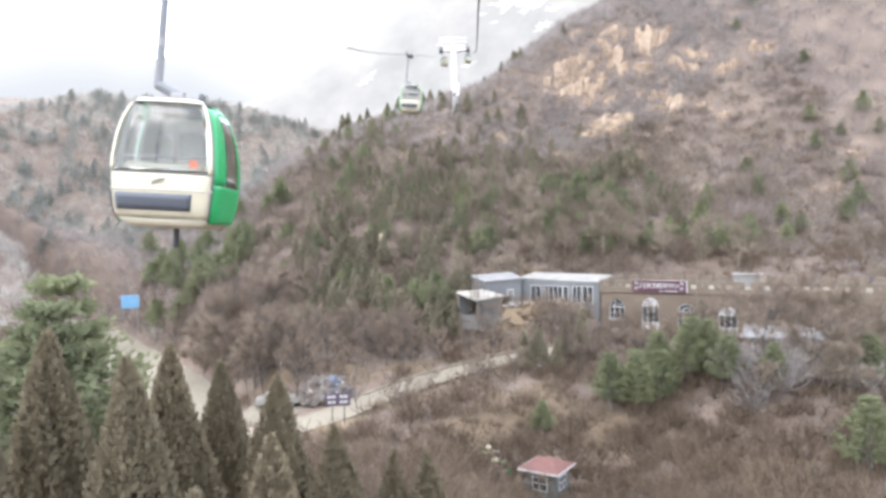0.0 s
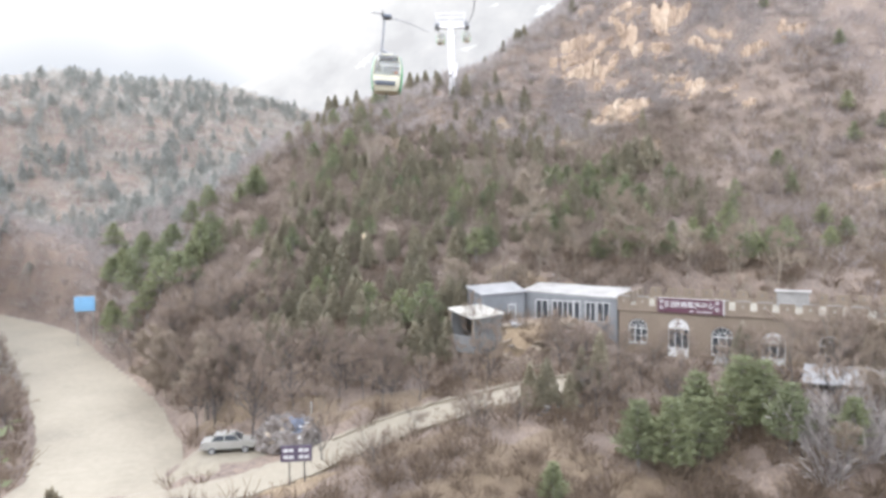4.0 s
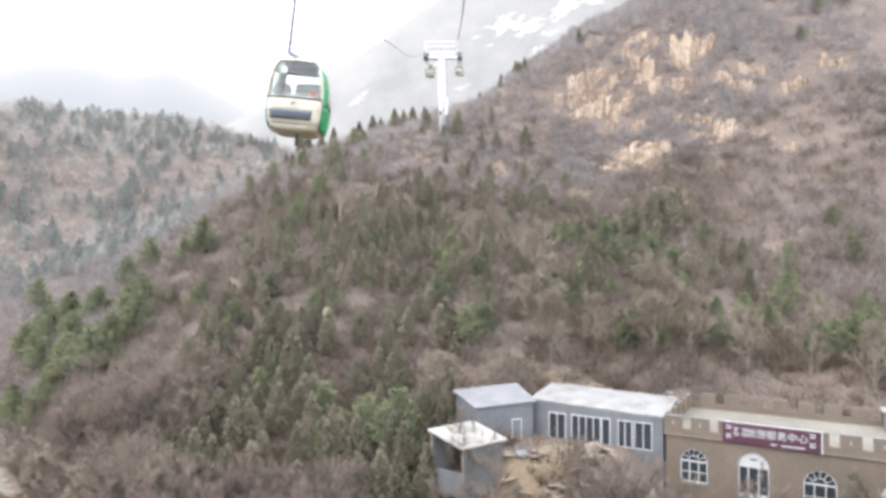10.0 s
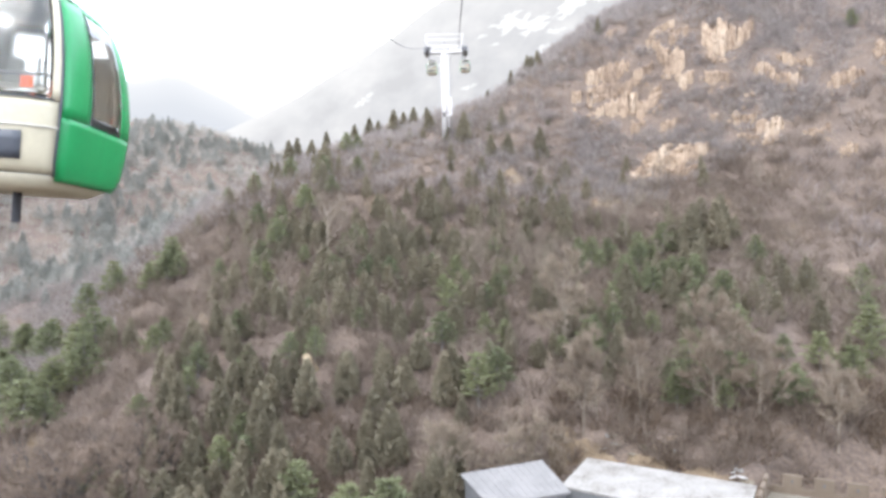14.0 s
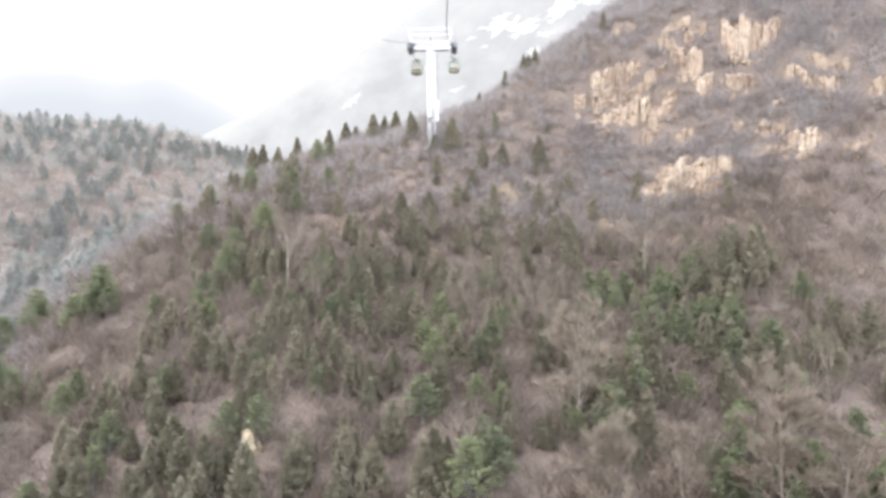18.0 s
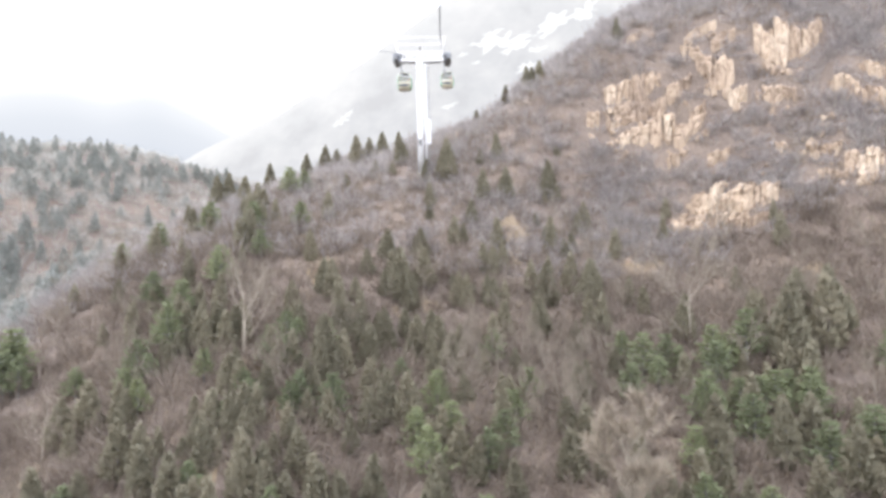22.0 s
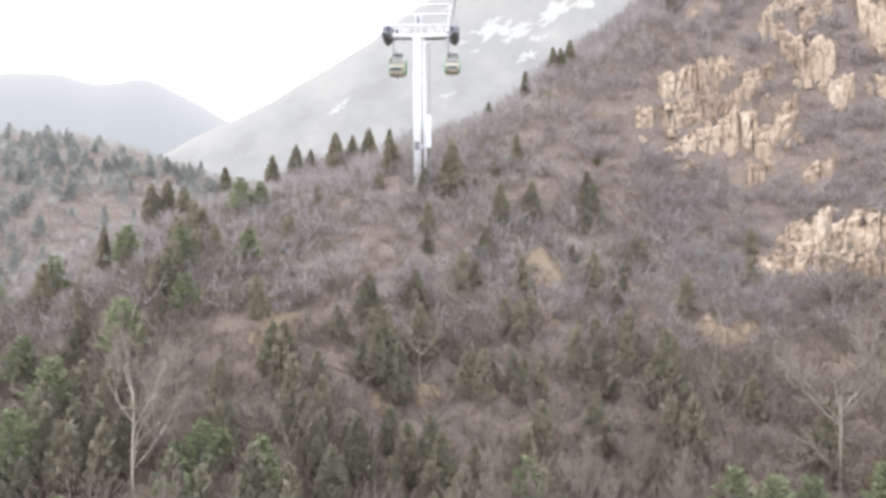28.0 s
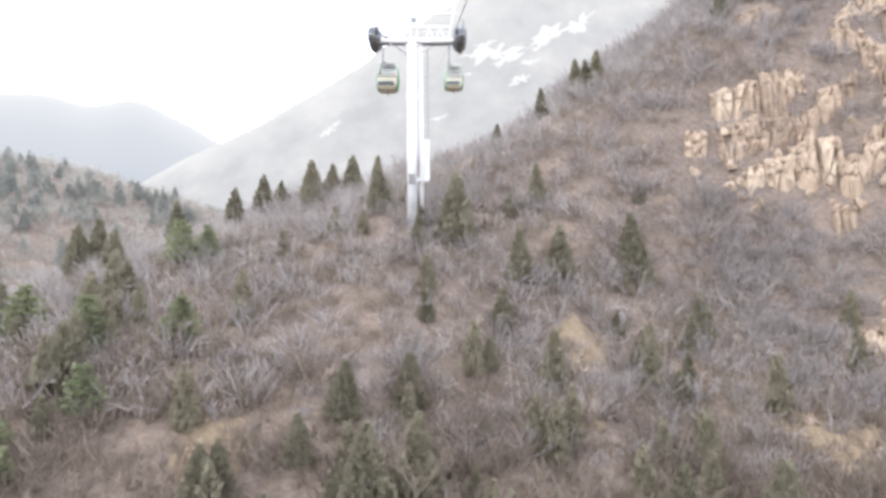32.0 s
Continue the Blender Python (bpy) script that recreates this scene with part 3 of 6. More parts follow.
# trees that stand out, placed to fit the camera's view: (x, y, height)
for x, y, h in ((-12.3, -26.2, 8.2), (-12.4, -20.1, 7.7), (-8.5, -24.9, 7.1), (-5.8, -26.7, 5.5), (-3.9, -25.7, 4.7), (-2.6, -25.8, 4.8), (-6.0, -34.8, 6.7), (-11.0, -31.9, 7.8), (-15.5, -28.8, 8.6), (-6.6, -38.0, 6.4), (-14.6, -33.4, 7.2), (-18.2, -24.6, 8.0),
                (10.9, 18.2, 4.3), (4.8, 15.2, 3.4), (6.2, 15.4, 3.6), (7.9, 15.0, 3.0), (24.1, 21.7, 3.6), (28.7, 24.1, 3.4), (9.2, 17.4, 3.4)):
    add_juniper(x, y, h, 1.0)
# along the crest and round the tower
for x, y, h in ((-27.7, 99.4, 4.2), (-26.6, 100.2, 4.2), (-23.1, 95.1, 3.4), (-23.0, 106.3, 4.4), (-18.4, 107.3, 3.9), (-15.8, 106.4, 3.4), (-14.3, 106.2, 2.4), (-11.6, 105.9, 4.1), (-10.1, 107.4, 3), (-8.3, 107.6, 3.8), (-6.1, 107.6, 3.2), (0.2, 93.3, 4.9), (6.1, 96.6, 3.3), (11.4, 91.7, 4.3),
                (4.1, 91, 3.5), (6.6, 91, 3.8), (-2.2, 92.4, 2.4), (-5.2, 97.2, 3.6), (11, 106, 3.4), (11.6, 104.6, 3.1), (8.5, 108.9, 3.2), (4.4, 107.9, 2.6), (22.2, 102.4, 3.2), (12.6, 105.2, 3.2)):
    add_juniper(x, y, h)
# on the open upper slope
for x, y, h in ((-10.7, 76.1, 2.9), (-13, 74.4, 2.4), (-4.1, 76.3, 4.1), (-2, 78.1, 3.2), (-5.6, 81.2, 2.7), (-2.5, 82.7, 2.7), (-7.1, 78.3, 2.2), (0.9, 75.8, 2.7), (3.4, 75.2, 2.1), (8.4, 75.5, 3.4), (12, 74.7, 4.0), (-8.7, 71.7, 2.6), (-11.7, 71.2, 2.6), (-3.5, 72.4, 2.3), (-1.2, 71.2, 2.8),
                (-5.3, 70.1, 2.2), (-6.9, 69.6, 2.2), (-9.4, 68.2, 2.5), (-3.2, 75.4, 3.2), (-7.6, 71.3, 2.6), (-7.6, 66.3, 3)):
    add_juniper(x, y, h, 1.1)
# on the middle slope
for x, y, h in ((-12.1, 62.4, 2.2), (-12.9, 60.1, 2.6), (-9.5, 62.3, 2.4), (-7.8, 60.4, 2.1), (-5.1, 60.5, 2.6), (-4.6, 64.4, 2), (26.7, 69.3, 4), (28.5, 68.1, 4.7), (24.5, 63.4, 3.2), (-15.6, 59, 2.2), (-9.5, 58, 2.2), (-6.1, 58.7, 2.2), (19.6, 57.3, 3.6), (21.4, 57.7, 3.6), (22.4, 55.1, 3.4),
                (19.6, 52.4, 3.2), (24.4, 54.6, 3), (24.6, 66.8, 5), (27.6, 66.9, 5), (-13.8, 52.5, 2.8), (-14.4, 56.8, 2.7), (-12.3, 58.3, 2.4), (-8.8, 56.5, 2.7), (-8.6, 64.5, 4.1), (-3.8, 48.6, 3), (-19.6, 57.6, 3.2), (-24.5, 53.7, 2.8), (-14.2, 48.3, 2.6), (-17.9, 49, 2.6), (-10.1, 47.9, 2.4)):
    add_juniper(x, y, h, 1.1)
for x, y, h in ((-23.2, -15.1, 13.0), (-22.0, -18.5, 11.0), (-25.5, -13.5, 11.5), (11.6, 8.0, 5), (13.6, 7.1, 5.5), (15.8, 7.9, 5), (18.8, 8.5, 6), (20.0, 7.7, 5), (20.6, 5.0, 4.5), (23.5, 3.0, 3.5), (26.3, -5.0, 5.5), (5.3, 5.5, 3), (31.3, 3.3, 4.5), (16.4, 10.2, 5.6)):
    add_pine(x, y, h, 1.05)
for x, y, h in ((12.6, 67.1, 2.6), (14.3, 63.9, 2.4), (21.7, 67, 4), (21.1, 61.7, 3.3), (16.3, 60.3, 2.5), (4, 60.1, 2.5), (5.4, 63.3, 2.5), (-2, 58.6, 2.5), (-0.8, 61.2, 2.2), (-22.3, 64.1, 2.6), (-21.6, 69.1, 2.3), (-20.2, 77.7, 3.2), (-28.9, 85.5, 3.1), (-32.3, 84.7, 2.6), (16.2, 65.4, 2.5), (-17, 91.1, 3.2),
                (-15.5, 91.5, 2.6), (-18.7, 83, 3.2), (-24.4, 87.4, 3.6), (-14.3, 83.9, 2.8), (-17.1, 79.7, 2.8), (-19.8, 76.7, 3.8), (-21.9, 73.1, 3.7), (-25.9, 77.1, 3.4), (-21, 68.3, 3.8), (12, 62.4, 2.8), (13.9, 56.3, 2.8)):
    add_pine(x, y, h, 1.1)
for x, y, h in ((18.3, 58.7, 3.4), (24.3, 56.6, 3.5), (30.8, 64.8, 3.1), (20.2, 66.5, 2.9), (16.7, 53.3, 2.4), (3.2, 57.8, 2.7), (-1.3, 56, 3.2), (-21, 54.3, 3), (-20.7, 62.5, 2.6), (-29.9, 56.7, 3.3), (3.3, 67.8, 3), (3.5, 51.9, 2.5), (8.2, 50, 2.4), (10.4, 49.1, 2.4), (-47.3, 56.4, 4.9), (-41.8, 51.9, 5.5),
                (-38.6, 50.5, 5.1), (-38.4, 54.4, 4.2), (-64.4, 83.1, 5.4), (-36.6, 55, 3.8), (-11.3, 37.2, 4.2), (-4.6, 32.7, 5.4), (-10.5, 32.9, 3.8), (-16.3, 41.8, 3), (-7.3, 34, 4.5), (23.1, 41.9, 3), (-29.5, 58, 3.1), (28.7, 48.1, 3.2), (-43.5, 56.0, 5.0), (-45.8, 52.5, 4.6), (-50.5, 60.5, 4.8)):
    add_pine(x, y, h, 1.15)
for x, y, h in ((31.2, 38.8, 3.8), (33.0, 39.6, 3.4), (1.0, 45.0, 4.1), (-2.0, 50.7, 3.4), (23.7, 41.9, 3.0), (34.9, 39.9, 3.6), (33.8, 50.0, 3.6), (37.0, 41.0, 3.8), (2.6, 46.6, 3.4), (30.4, 46.4, 3.2)):
    add_pine(x, y, h, 1.25)
# leafless trees
for x, y, h in ((-15.3, 68.4, 8), (18.1, 68.5, 7.7), (-24.2, 82.6, 3.2), (10.4, 58.3, 3.4), (8.5, 50.6, 9.2), (-15.7, 71.9, 5.2), (-23.4, 66.4, 3.9), (-25.8, 60.3, 4.4), (21.4, 47.6, 5.5), (18.2, 42.4, 9.0), (8.6, 42.4, 7.4), (24.9, 38.6, 6.4), (-1.6, 37, 6.2), (1.4, 46.7, 4), (3.2, 38.9, 5.4), (1, 27.6, 6), (-0.6, 38.5, 5.4),
                (20.8, 41.2, 6.8), (5.4, 40.4, 6.4), (13.0, 43.4, 6.2), (29.5, 37.2, 6.5), (33.5, 35.0, 6.0)):
    add_bare(x, y, h)
for x, y, h in ((-36.1, 37.2, 7.9), (-31.3, 31.4, 8.4), (-25.5, 24.5, 8.2), (-18.4, 16.4, 7.2), (-11.3, 11.3, 5.6), (0.3, 12, 3.9), (-6.9, 6.9, 3.8), (-44.7, 48.6, 6.6), (-15.4, 18.9, 5.8), (-11.7, 20.1, 5.4), (-8.9, 22.1, 5.6), (-18.3, 22.1, 6.6), (-21.8, 22.6, 6.8), (-28.6, 28.6, 7.4), (-33.6, 34.6, 7.6), (-24.0, 27.5, 6.6),
                (28.0, 13.4, 7), (30.8, 12.9, 6), (21.0, 12.6, 6), (26.5, 10.5, 5.5), (23.6, 4.6, 5.2), (26.4, 3.2, 5.6), (29.6, 4.4, 5.4), (24.6, 12.8, 6.2), (33.4, 15.6, 6.4), (2.0, 24.8, 5.4), (8.4, 22.6, 5.5), (10.5, 22.4, 5), (13.4, 22.0, 4.5), (16.0, 20.5, 4), (-4.4, 12.2, 3)):
    add_bare(x, y, h, 1.15)


def blot(x, y):
    return 0.5 + 0.5 * math.sin(0.19 * x + 1.3 * math.sin(0.11 * y)) * math.sin(0.16 * y + 0.8)


# small growth between them
for x, y in scatter(95, -24, 0, 27, 48):
    add_juniper(x, y, rng.uniform(2.4, 4.2), 1.1)
for x, y in scatter(110, -26, 10, 46, 72):
    add_juniper(x, y, rng.uniform(1.7, 3.2), 1.15)
for x, y in scatter(30, 8, 34, 46, 70):
    add_juniper(x, y, rng.uniform(2.2, 3.8), 1.1)
for x, y in scatter(34, -26, 14, 70, 99, blot):
    add_juniper(x, y, rng.uniform(1.2, 2.4), 1.15)
for x, y in scatter(20, -38, -18, 58, 96, blot):
    add_juniper(x, y, rng.uniform(1.8, 3.2))
for x, y in scatter(44, 10, 48, 42, 66, blot):
    add_pine(x, y, rng.uniform(2.2, 3.8), 1.1)
for x, y in scatter(40, -34, 6, 40, 70, blot):
    add_pine(x, y, rng.uniform(2.0, 3.2), 1.1)
for x, y in scatter(34, -60, -34, 50, 78):
    add_pine(x, y, rng.uniform(3.0, 5.0), 1.15)
for x, y in scatter(36, 0, 12, 60, 69):
    add_bare(x, y, rng.uniform(2.6, 4.0), 0.7)
for x, y in scatter(60, 22, 78, 20, 76):
    add_bare(x, y, rng.uniform(3, 5))
for x, y in scatter(50, -62, 40, 24, 90):
    add_bare(x, y, rng.uniform(2.5, 4.5))
for x, y in scatter(44, -44, -22, 20, 44):
    add_bare(x, y, rng.uniform(4.0, 6.4), 1.2)
for x, y in scatter(26, -22, -4, 18, 27):
    add_bare(x, y, rng.uniform(3.6, 5.4), 1.2)
for x, y in scatter(26, -10, 34, 12, 24):
    add_bare(x, y, rng.uniform(3.0, 5.0), 1.1)
for x, y in scatter(22, 28, 46, 8, 24):
    add_bare(x, y, rng.uniform(5.0, 7.2), 1.1, BAR)
for x, y in scatter(12, 21, 32, 1, 6):
    add_bare(x, y, rng.uniform(3.6, 5.0), 1.25, BAR)
for x, y in scatter(26, 54, 104, 40, 120):
    add_pine(x, y, rng.uniform(2.8, 4.6))
for x, y in scatter(22, -45, 44, -22, 12):
    add_bare(x, y, rng.uniform(2.0, 3.6))


def far_wood(name, pool, spots, label, mat=None):
    """Trees of the far valley side, joined: too far to pick apart."""
    b = Build()
    for x, y, h in spots:
        me = pool[rng.randint(len(pool))][0]
        p = np.empty(len(me.vertices) * 3, np.float32)
        me.vertices.foreach_get("co", p)
        a = rng.uniform(0, 6.3)
        k = h / (5.0 if pool in (JUN_FAR, JUN_SMALL) else 6.0)
        p = p.reshape(-1, 3) * k
        q = np.stack([p[:, 0] * math.cos(a) - p[:, 1] * math.sin(a) + x, p[:, 0] * math.sin(a) + p[:, 1] * math.cos(a) + y, p[:, 2] + ground_z(x, y) - 0.1], 1)
        b.add(q, np.arange(len(q)).reshape(-1, 4))
    return tagged(new(name, b.mesh(name, mat or HAZED_CONIFER)), label, "wood", kind="stuff")


far_wood("juniper_scrub", JUN_SMALL, [(x, y, rng.uniform(2.2, 3.8)) for x, y in scatter(130, -30, 34, 50, 90, blot)], "small olive brown junipers scattered over the slope", JUNIPER)
# far trees take the leaf colour that has haze mixed in
far_wood("far_wood", JUN_FAR, [(x, y, rng.uniform(2.5, 4.5)) for x, y in scatter(330, -118, -50, 92, 205, blot)] + [(-117 + i * 1.7, 160 + 48 * (i * 1.7) / 60 + rng.uniform(-3, 3), rng.uniform(3, 5)) for i in range(34)], "conifers dotted over the far valley side, paled for haze")
far_wood("far_wood", PIN_FAR, [(x, y, rng.uniform(2.5, 4.5)) for x, y in scatter(230, -118, -40, 84, 205)], "pines dotted over the far valley side, paled for haze")


# crags: the foot of each face, (x, y, height)
PEAK_CRAGS = (
    ((30.5, 94.6, 4.0), (31.6, 94.0, 4.2), (32.5, 93.9, 3.7), (33.3, 94.1, 2.6)),
    ((29.7, 96.4, 2.4), (30.4, 95.6, 3.1), (31.0, 95.1, 3.3)),
    ((28.7, 98.3, 1.1), (29.7, 97.7, 1.2), (30.5, 97.0, 1.1)),
    ((21.5, 97.1, 2.4), (22.5, 96.6, 3.3), (23.1, 96.1, 3.6), (24.5, 96.6, 2.2), (25.9, 96.9, 1.0)),
    ((19.2, 97.7, 1.4), (20.3, 96.9, 2.4), (21.5, 96.8, 2.7)),
    ((19.8, 95.6, 2.3), (21.2, 95.3, 2.6), (22.7, 95.1, 2.4), (24.5, 95.1, 2.0)),
    ((16.8, 96.7, 1.6), (17.6, 96.4, 1.9), (18.3, 96.4, 1.5)),
)
RIDGE_CRAGS = (
    ((18.8, 96.0, 1.6), (19.2, 95.0, 2.8), (19.8, 95.4, 1.8)),
    ((24.5, 95.1, 2.2), (25.7, 95.4, 1.8), (27.2, 95.7, 1.2), (28.2, 95.8, 1.1), (29.1, 96.0, 1.1)),
    ((21.3, 94.1, 1.6), (22.7, 93.8, 2.1), (23.8, 93.8, 2.5), (25.0, 93.5, 3.4), (26.1, 93.2, 3.6)),
    ((25.8, 93.1, 2.5), (26.7, 92.7, 2.7), (27.8, 92.7, 1.5)),
    ((27.4, 92.9, 3.1), (28.5, 92.8, 3.1), (29.6, 93.1, 1.9)),
    ((19.1, 94.7, 0.6), (19.9, 94.0, 1.7), (21.2, 94.1, 1.3)),
    ((36.3, 95.5, 3.6), (37.8, 94.0, 5.4), (39.1, 93.2, 4.2), (41.1, 93.1, 2.8), (43.3, 93.7, 2.3)),
    ((32.0, 93.0, 1.4), (33.0, 92.6, 2.1), (34.1, 92.8, 1.4)),
    ((34.7, 92.2, 1.4), (36.5, 91.4, 1.7), (38.5, 90.7, 1.0)),
    ((23.2, 101.5, 0.5), (24.1, 101.2, 0.9), (25.0, 101.4, 0.6)),
    ((31.9, 97.1, 1.0), (33.4, 96.8, 1.6), (34.9, 97.0, 1.1)),
    ((29.3, 98.7, 1.0), (31.3, 98.4, 1.6), (33.3, 98.6, 1.1)),
)
LOW_CRAGS = (
    ((28.4, 90.5, 0.9), (29.5, 90.1, 1.7), (30.8, 90.1, 1.9)),
    ((24.6, 92.1, 0.8), (25.4, 91.9, 0.9), (25.9, 91.7, 0.6)),
    ((23.0, 87.3, 1.4), (24.6, 86.0, 1.3), (27.2, 84.8, 1.4), (29.3, 82.4, 1.1), (31.1, 81.9, 0.7)),
    ((25.5, 87.7, 2.4), (26.8, 86.2, 3.1), (28.6, 85.2, 3.3), (29.9, 83.9, 2.6), (32.4, 83.3, 2.5)),
    ((36.0, 83.9, 1.7), (37.5, 83.4, 1.8), (38.8, 82.4, 2.1)),
    ((38.8, 83.0, 2.3), (40.0, 82.0, 3.0), (41.8, 81.6, 2.6)),
    ((37.0, 85.8, 1.3), (38.5, 85.3, 1.3), (39.9, 85.0, 1.1)),
    ((34.7, 88.3, 1.9), (35.4, 87.5, 1.7), (35.9, 87.2, 1.0)),
)
PALE_CRAGS = (
    ((41.6, 89.9, 1.4), (42.9, 88.5, 2.2), (44.2, 87.4, 2.0)),
    ((44.2, 87.5, 2.6), (45.3, 86.2, 2.1), (46.6, 86.2, 2.3)),
    ((44.8, 89.7, 1.4), (46.4, 88.5, 1.6), (49.1, 88.3, 1.7)),
    ((54.7, 58.9, 0.8), (57.2, 58.6, 1.4), (59.7, 58.8, 1.0)),
    ((63.5, 64.3, 1.1), (65.2, 64.0, 1.9), (67.0, 64.2, 1.3)),
    ((43.6, 80.7, 0.8), (45.4, 80.4, 1.3), (47.2, 80.6, 0.9)),
    ((46.8, 78.1, 0.8), (48.0, 77.8, 1.3), (49.2, 78.0, 0.9)),
    ((49.5, 85.3, 1.4), (52.0, 85.0, 2.4), (54.5, 85.2, 1.7)),
    ((56.5, 86.5, 1.6), (59.0, 86.2, 2.6), (61.5, 86.4, 1.8)),
)
CRAG_FEET = np.array([np.array(a) * (1 - w) + np.array(b) * w for c in PEAK_CRAGS + RIDGE_CRAGS + LOW_CRAGS + PALE_CRAGS for a, b in zip(c, c[1:]) for w in (0.0, 0.33, 0.67, 1.0)])


def brush_field(name, count, x0, x1, y0, y1, size, seed, label, blades=26, mat=None):
    """Bushes of bare twigs, joined: nobody could count them."""
    r = np.random.RandomState(seed)
    x, y = r.uniform(x0, x1, count * 2), r.uniform(y0, y1, count * 2)
    keep = (near_line(x, y, ROAD_FINE)[0] > 6.6) & (near_line(x, y, DRIVE_FINE)[0] > 2.6)
    u = (x - CASTLE.x) * FACE.x + (y - CASTLE.y) * FACE.y
    v = (x - CASTLE.x) * BACK.x + (y - CASTLE.y) * BACK.y
    keep &= ~((u > -14) & (u < 36.5) & (v > -4) & (v < np.where(u < 0.4, 6.6, 9.8)))
    keep &= (x + 22.6) ** 2 + (y - 15.2) ** 2 > 24
    keep &= ((x + 12.2) ** 2 + (y - 7.8) ** 2 > 7) & ((x + 15) ** 2 + (y - 14.6) ** 2 > 13) & ((x + 20.0) ** 2 + (y - 16) ** 2 > 13)
    patch = np.sin(0.13 * x + 2 * np.sin(0.05 * y)) * np.sin(0.11 * y + 1.7 * np.sin(0.07 * x)) + r.uniform(-0.9, 0.9, len(x))
    keep &= patch > -1.1
    # open wood above the drive: litter and trunks, few bushes
    keep &= ~((x > -33) & (x < -5) & (y > 11) & (y < 27) & (r.uniform(0, 1, len(x)) < 0.62))
    # bare earth and bare rock carry almost none
    for ex, ey, rx, ry, turn in EARTH_SPOTS:
        eu, ev = (x - ex) * math.cos(turn) + (y - ey) * math.sin(turn), (y - ey) * math.cos(turn) - (x - ex) * math.sin(turn)
        keep &= (eu / rx) ** 2 + (ev / ry) ** 2 > r.uniform(0.0, 1.0, len(x)) ** 2
    keep &= (((x[:, None] - CRAG_FEET[:, 0]) / 1.5) ** 2 + ((y[:, None] - CRAG_FEET[:, 1] - 0.1) / (0.9 + 0.35 * CRAG_FEET[:, 2])) ** 2).min(1) > r.uniform(0.0, 0.85, len(x)) ** 0.7
    x, y = x[keep][:count], y[keep][:count]
    n = len(x)
    z = height(x, y)
    s = size * r.uniform(0.5, 1.35, n)
    c = np.repeat(np.stack([x, y, z], 1), blades, 0)
    S = np.repeat(s, blades)
    a = r.uniform(0, 2 * math.pi, len(S))
    out = r.uniform(0.1, 1.0, len(S))
    d = np.stack([np.cos(a) * out, np.sin(a) * out, r.uniform(0.5, 1.3, len(S))], 1)
    d /= np.linalg.norm(d, axis=1)[:, None]
    root = c + np.stack([np.cos(a), np.sin(a), 0 * a], 1) * (0.35 * S * r.uniform(0, 1, len(S)))[:, None]
    start = r.uniform(0.0, 0.5, len(S))
    L = S * r.uniform(0.7, 1.3, len(S))
    side = np.cross(d, r.normal(0, 1, (len(S), 3)))
    side /= np.linalg.norm(side, axis=1)[:, None] + 1e-9
    p0 = root + d * (start * L)[:, None]
    w = (0.020 + 0.020 * S)[:, None]
    p1 = root + d * L[:, None] + r.normal(0, 0.12, (len(S), 3)) * S[:, None]
    p2 = p0 + d * (L * 0.5)[:, None] + side * (0.28 * S)[:, None]
    V = np.stack([p0 - side * w, p0 + side * w, p1, p2 - d * w, p2 + d * w, p0 + d * (L * 0.25)[:, None]], 1).reshape(-1, 3)
    k = np.arange(len(S))[:, None] * 6
    F = np.concatenate([k + (0, 1, 2), k + (3, 4, 5)])
    ob = new(name, mesh_from(name, V, F, mat or BRUSH))
    return tagged(ob, label, "brush", kind="stuff")


brush_field("brush", 7600, -62, 66, -48, 46, 1.4, 3, "warm brown leafless thicket on the valley floor", 18, THICKET)
brush_field("brush", 1300, -4, 46, -26, 9, 1.5, 31, "tangled brown thicket below the castle terrace", 22, THICKET)
brush_field("brush", 900, -110, 110, -95, -46, 1.7, 15, "leafless thicket down the valley", 9, THICKET)
brush_field("brush", 5000, -62, 66, 38, 84, 1.5, 13, "leafless brown thicket covering the slope", 18)
brush_field("brush", 3600, -62, 66, 80, 122, 1.45, 14, "leafless thicket on the upper slope, greyed for haze", 18, HAZED_BRUSH)
brush_field("brush", 4600, 40, 128, 10, 190, 1.8, 6, "leafless mauve-brown scrub on the slope above the castle", 13, MAUVE_BRUSH)
# the paler tones here and below are painted haze, not another plant
brush_field("brush", 5400, -125, -40, 96, 215, 1.8, 4, "leafless scrub on the far valley side, paled for haze", 10, HAZED_SCRUB)
brush_field("brush", 2200, -100, -38, 52, 98, 1.6, 16, "leafless scrub across the valley, greyed for haze", 12, HAZED_BRUSH)
brush_field("brush", 1500, -105, -50, 0, 62, 1.7, 5, "leafless scrub on the bank across the road", 12, HAZED_SCRUB)
brush_field("brush", 7000, -32, 40, 56, 104, 0.8, 9, "low dry undergrowth between the bushes", 11)
brush_field("brush", 150, 21.5, 31, 2.2, 7.6, 2.0, 19, "tall leafless bushes before the pavilion", 30, HAZED_BRUSH)
brush_field("brush", 900, 17, 48, 82, 98, 0.9, 23, "low brush growing between the crags, greyed for haze", 18, HAZED_BRUSH)
brush_field("brush", 2000, 12, 64, 84, 122, 1.1, 11, "leafless scrub round the crags, greyed for haze", 15, HAZED_BRUSH)


# ---- building helpers ----
def part(name, bm, mat, parent, label="", smooth=False):
    me = bpy.data.meshes.new(name)
    bm.normal_update()
    bm.to_mesh(me)
    bm.free()
    me.materials.append(mat)
    if smooth:
        for p in me.polygons:
            p.use_smooth = True
    ob = new(name, me)
    ob.parent = parent
    if label:
        ob["label"] = label
    return ob


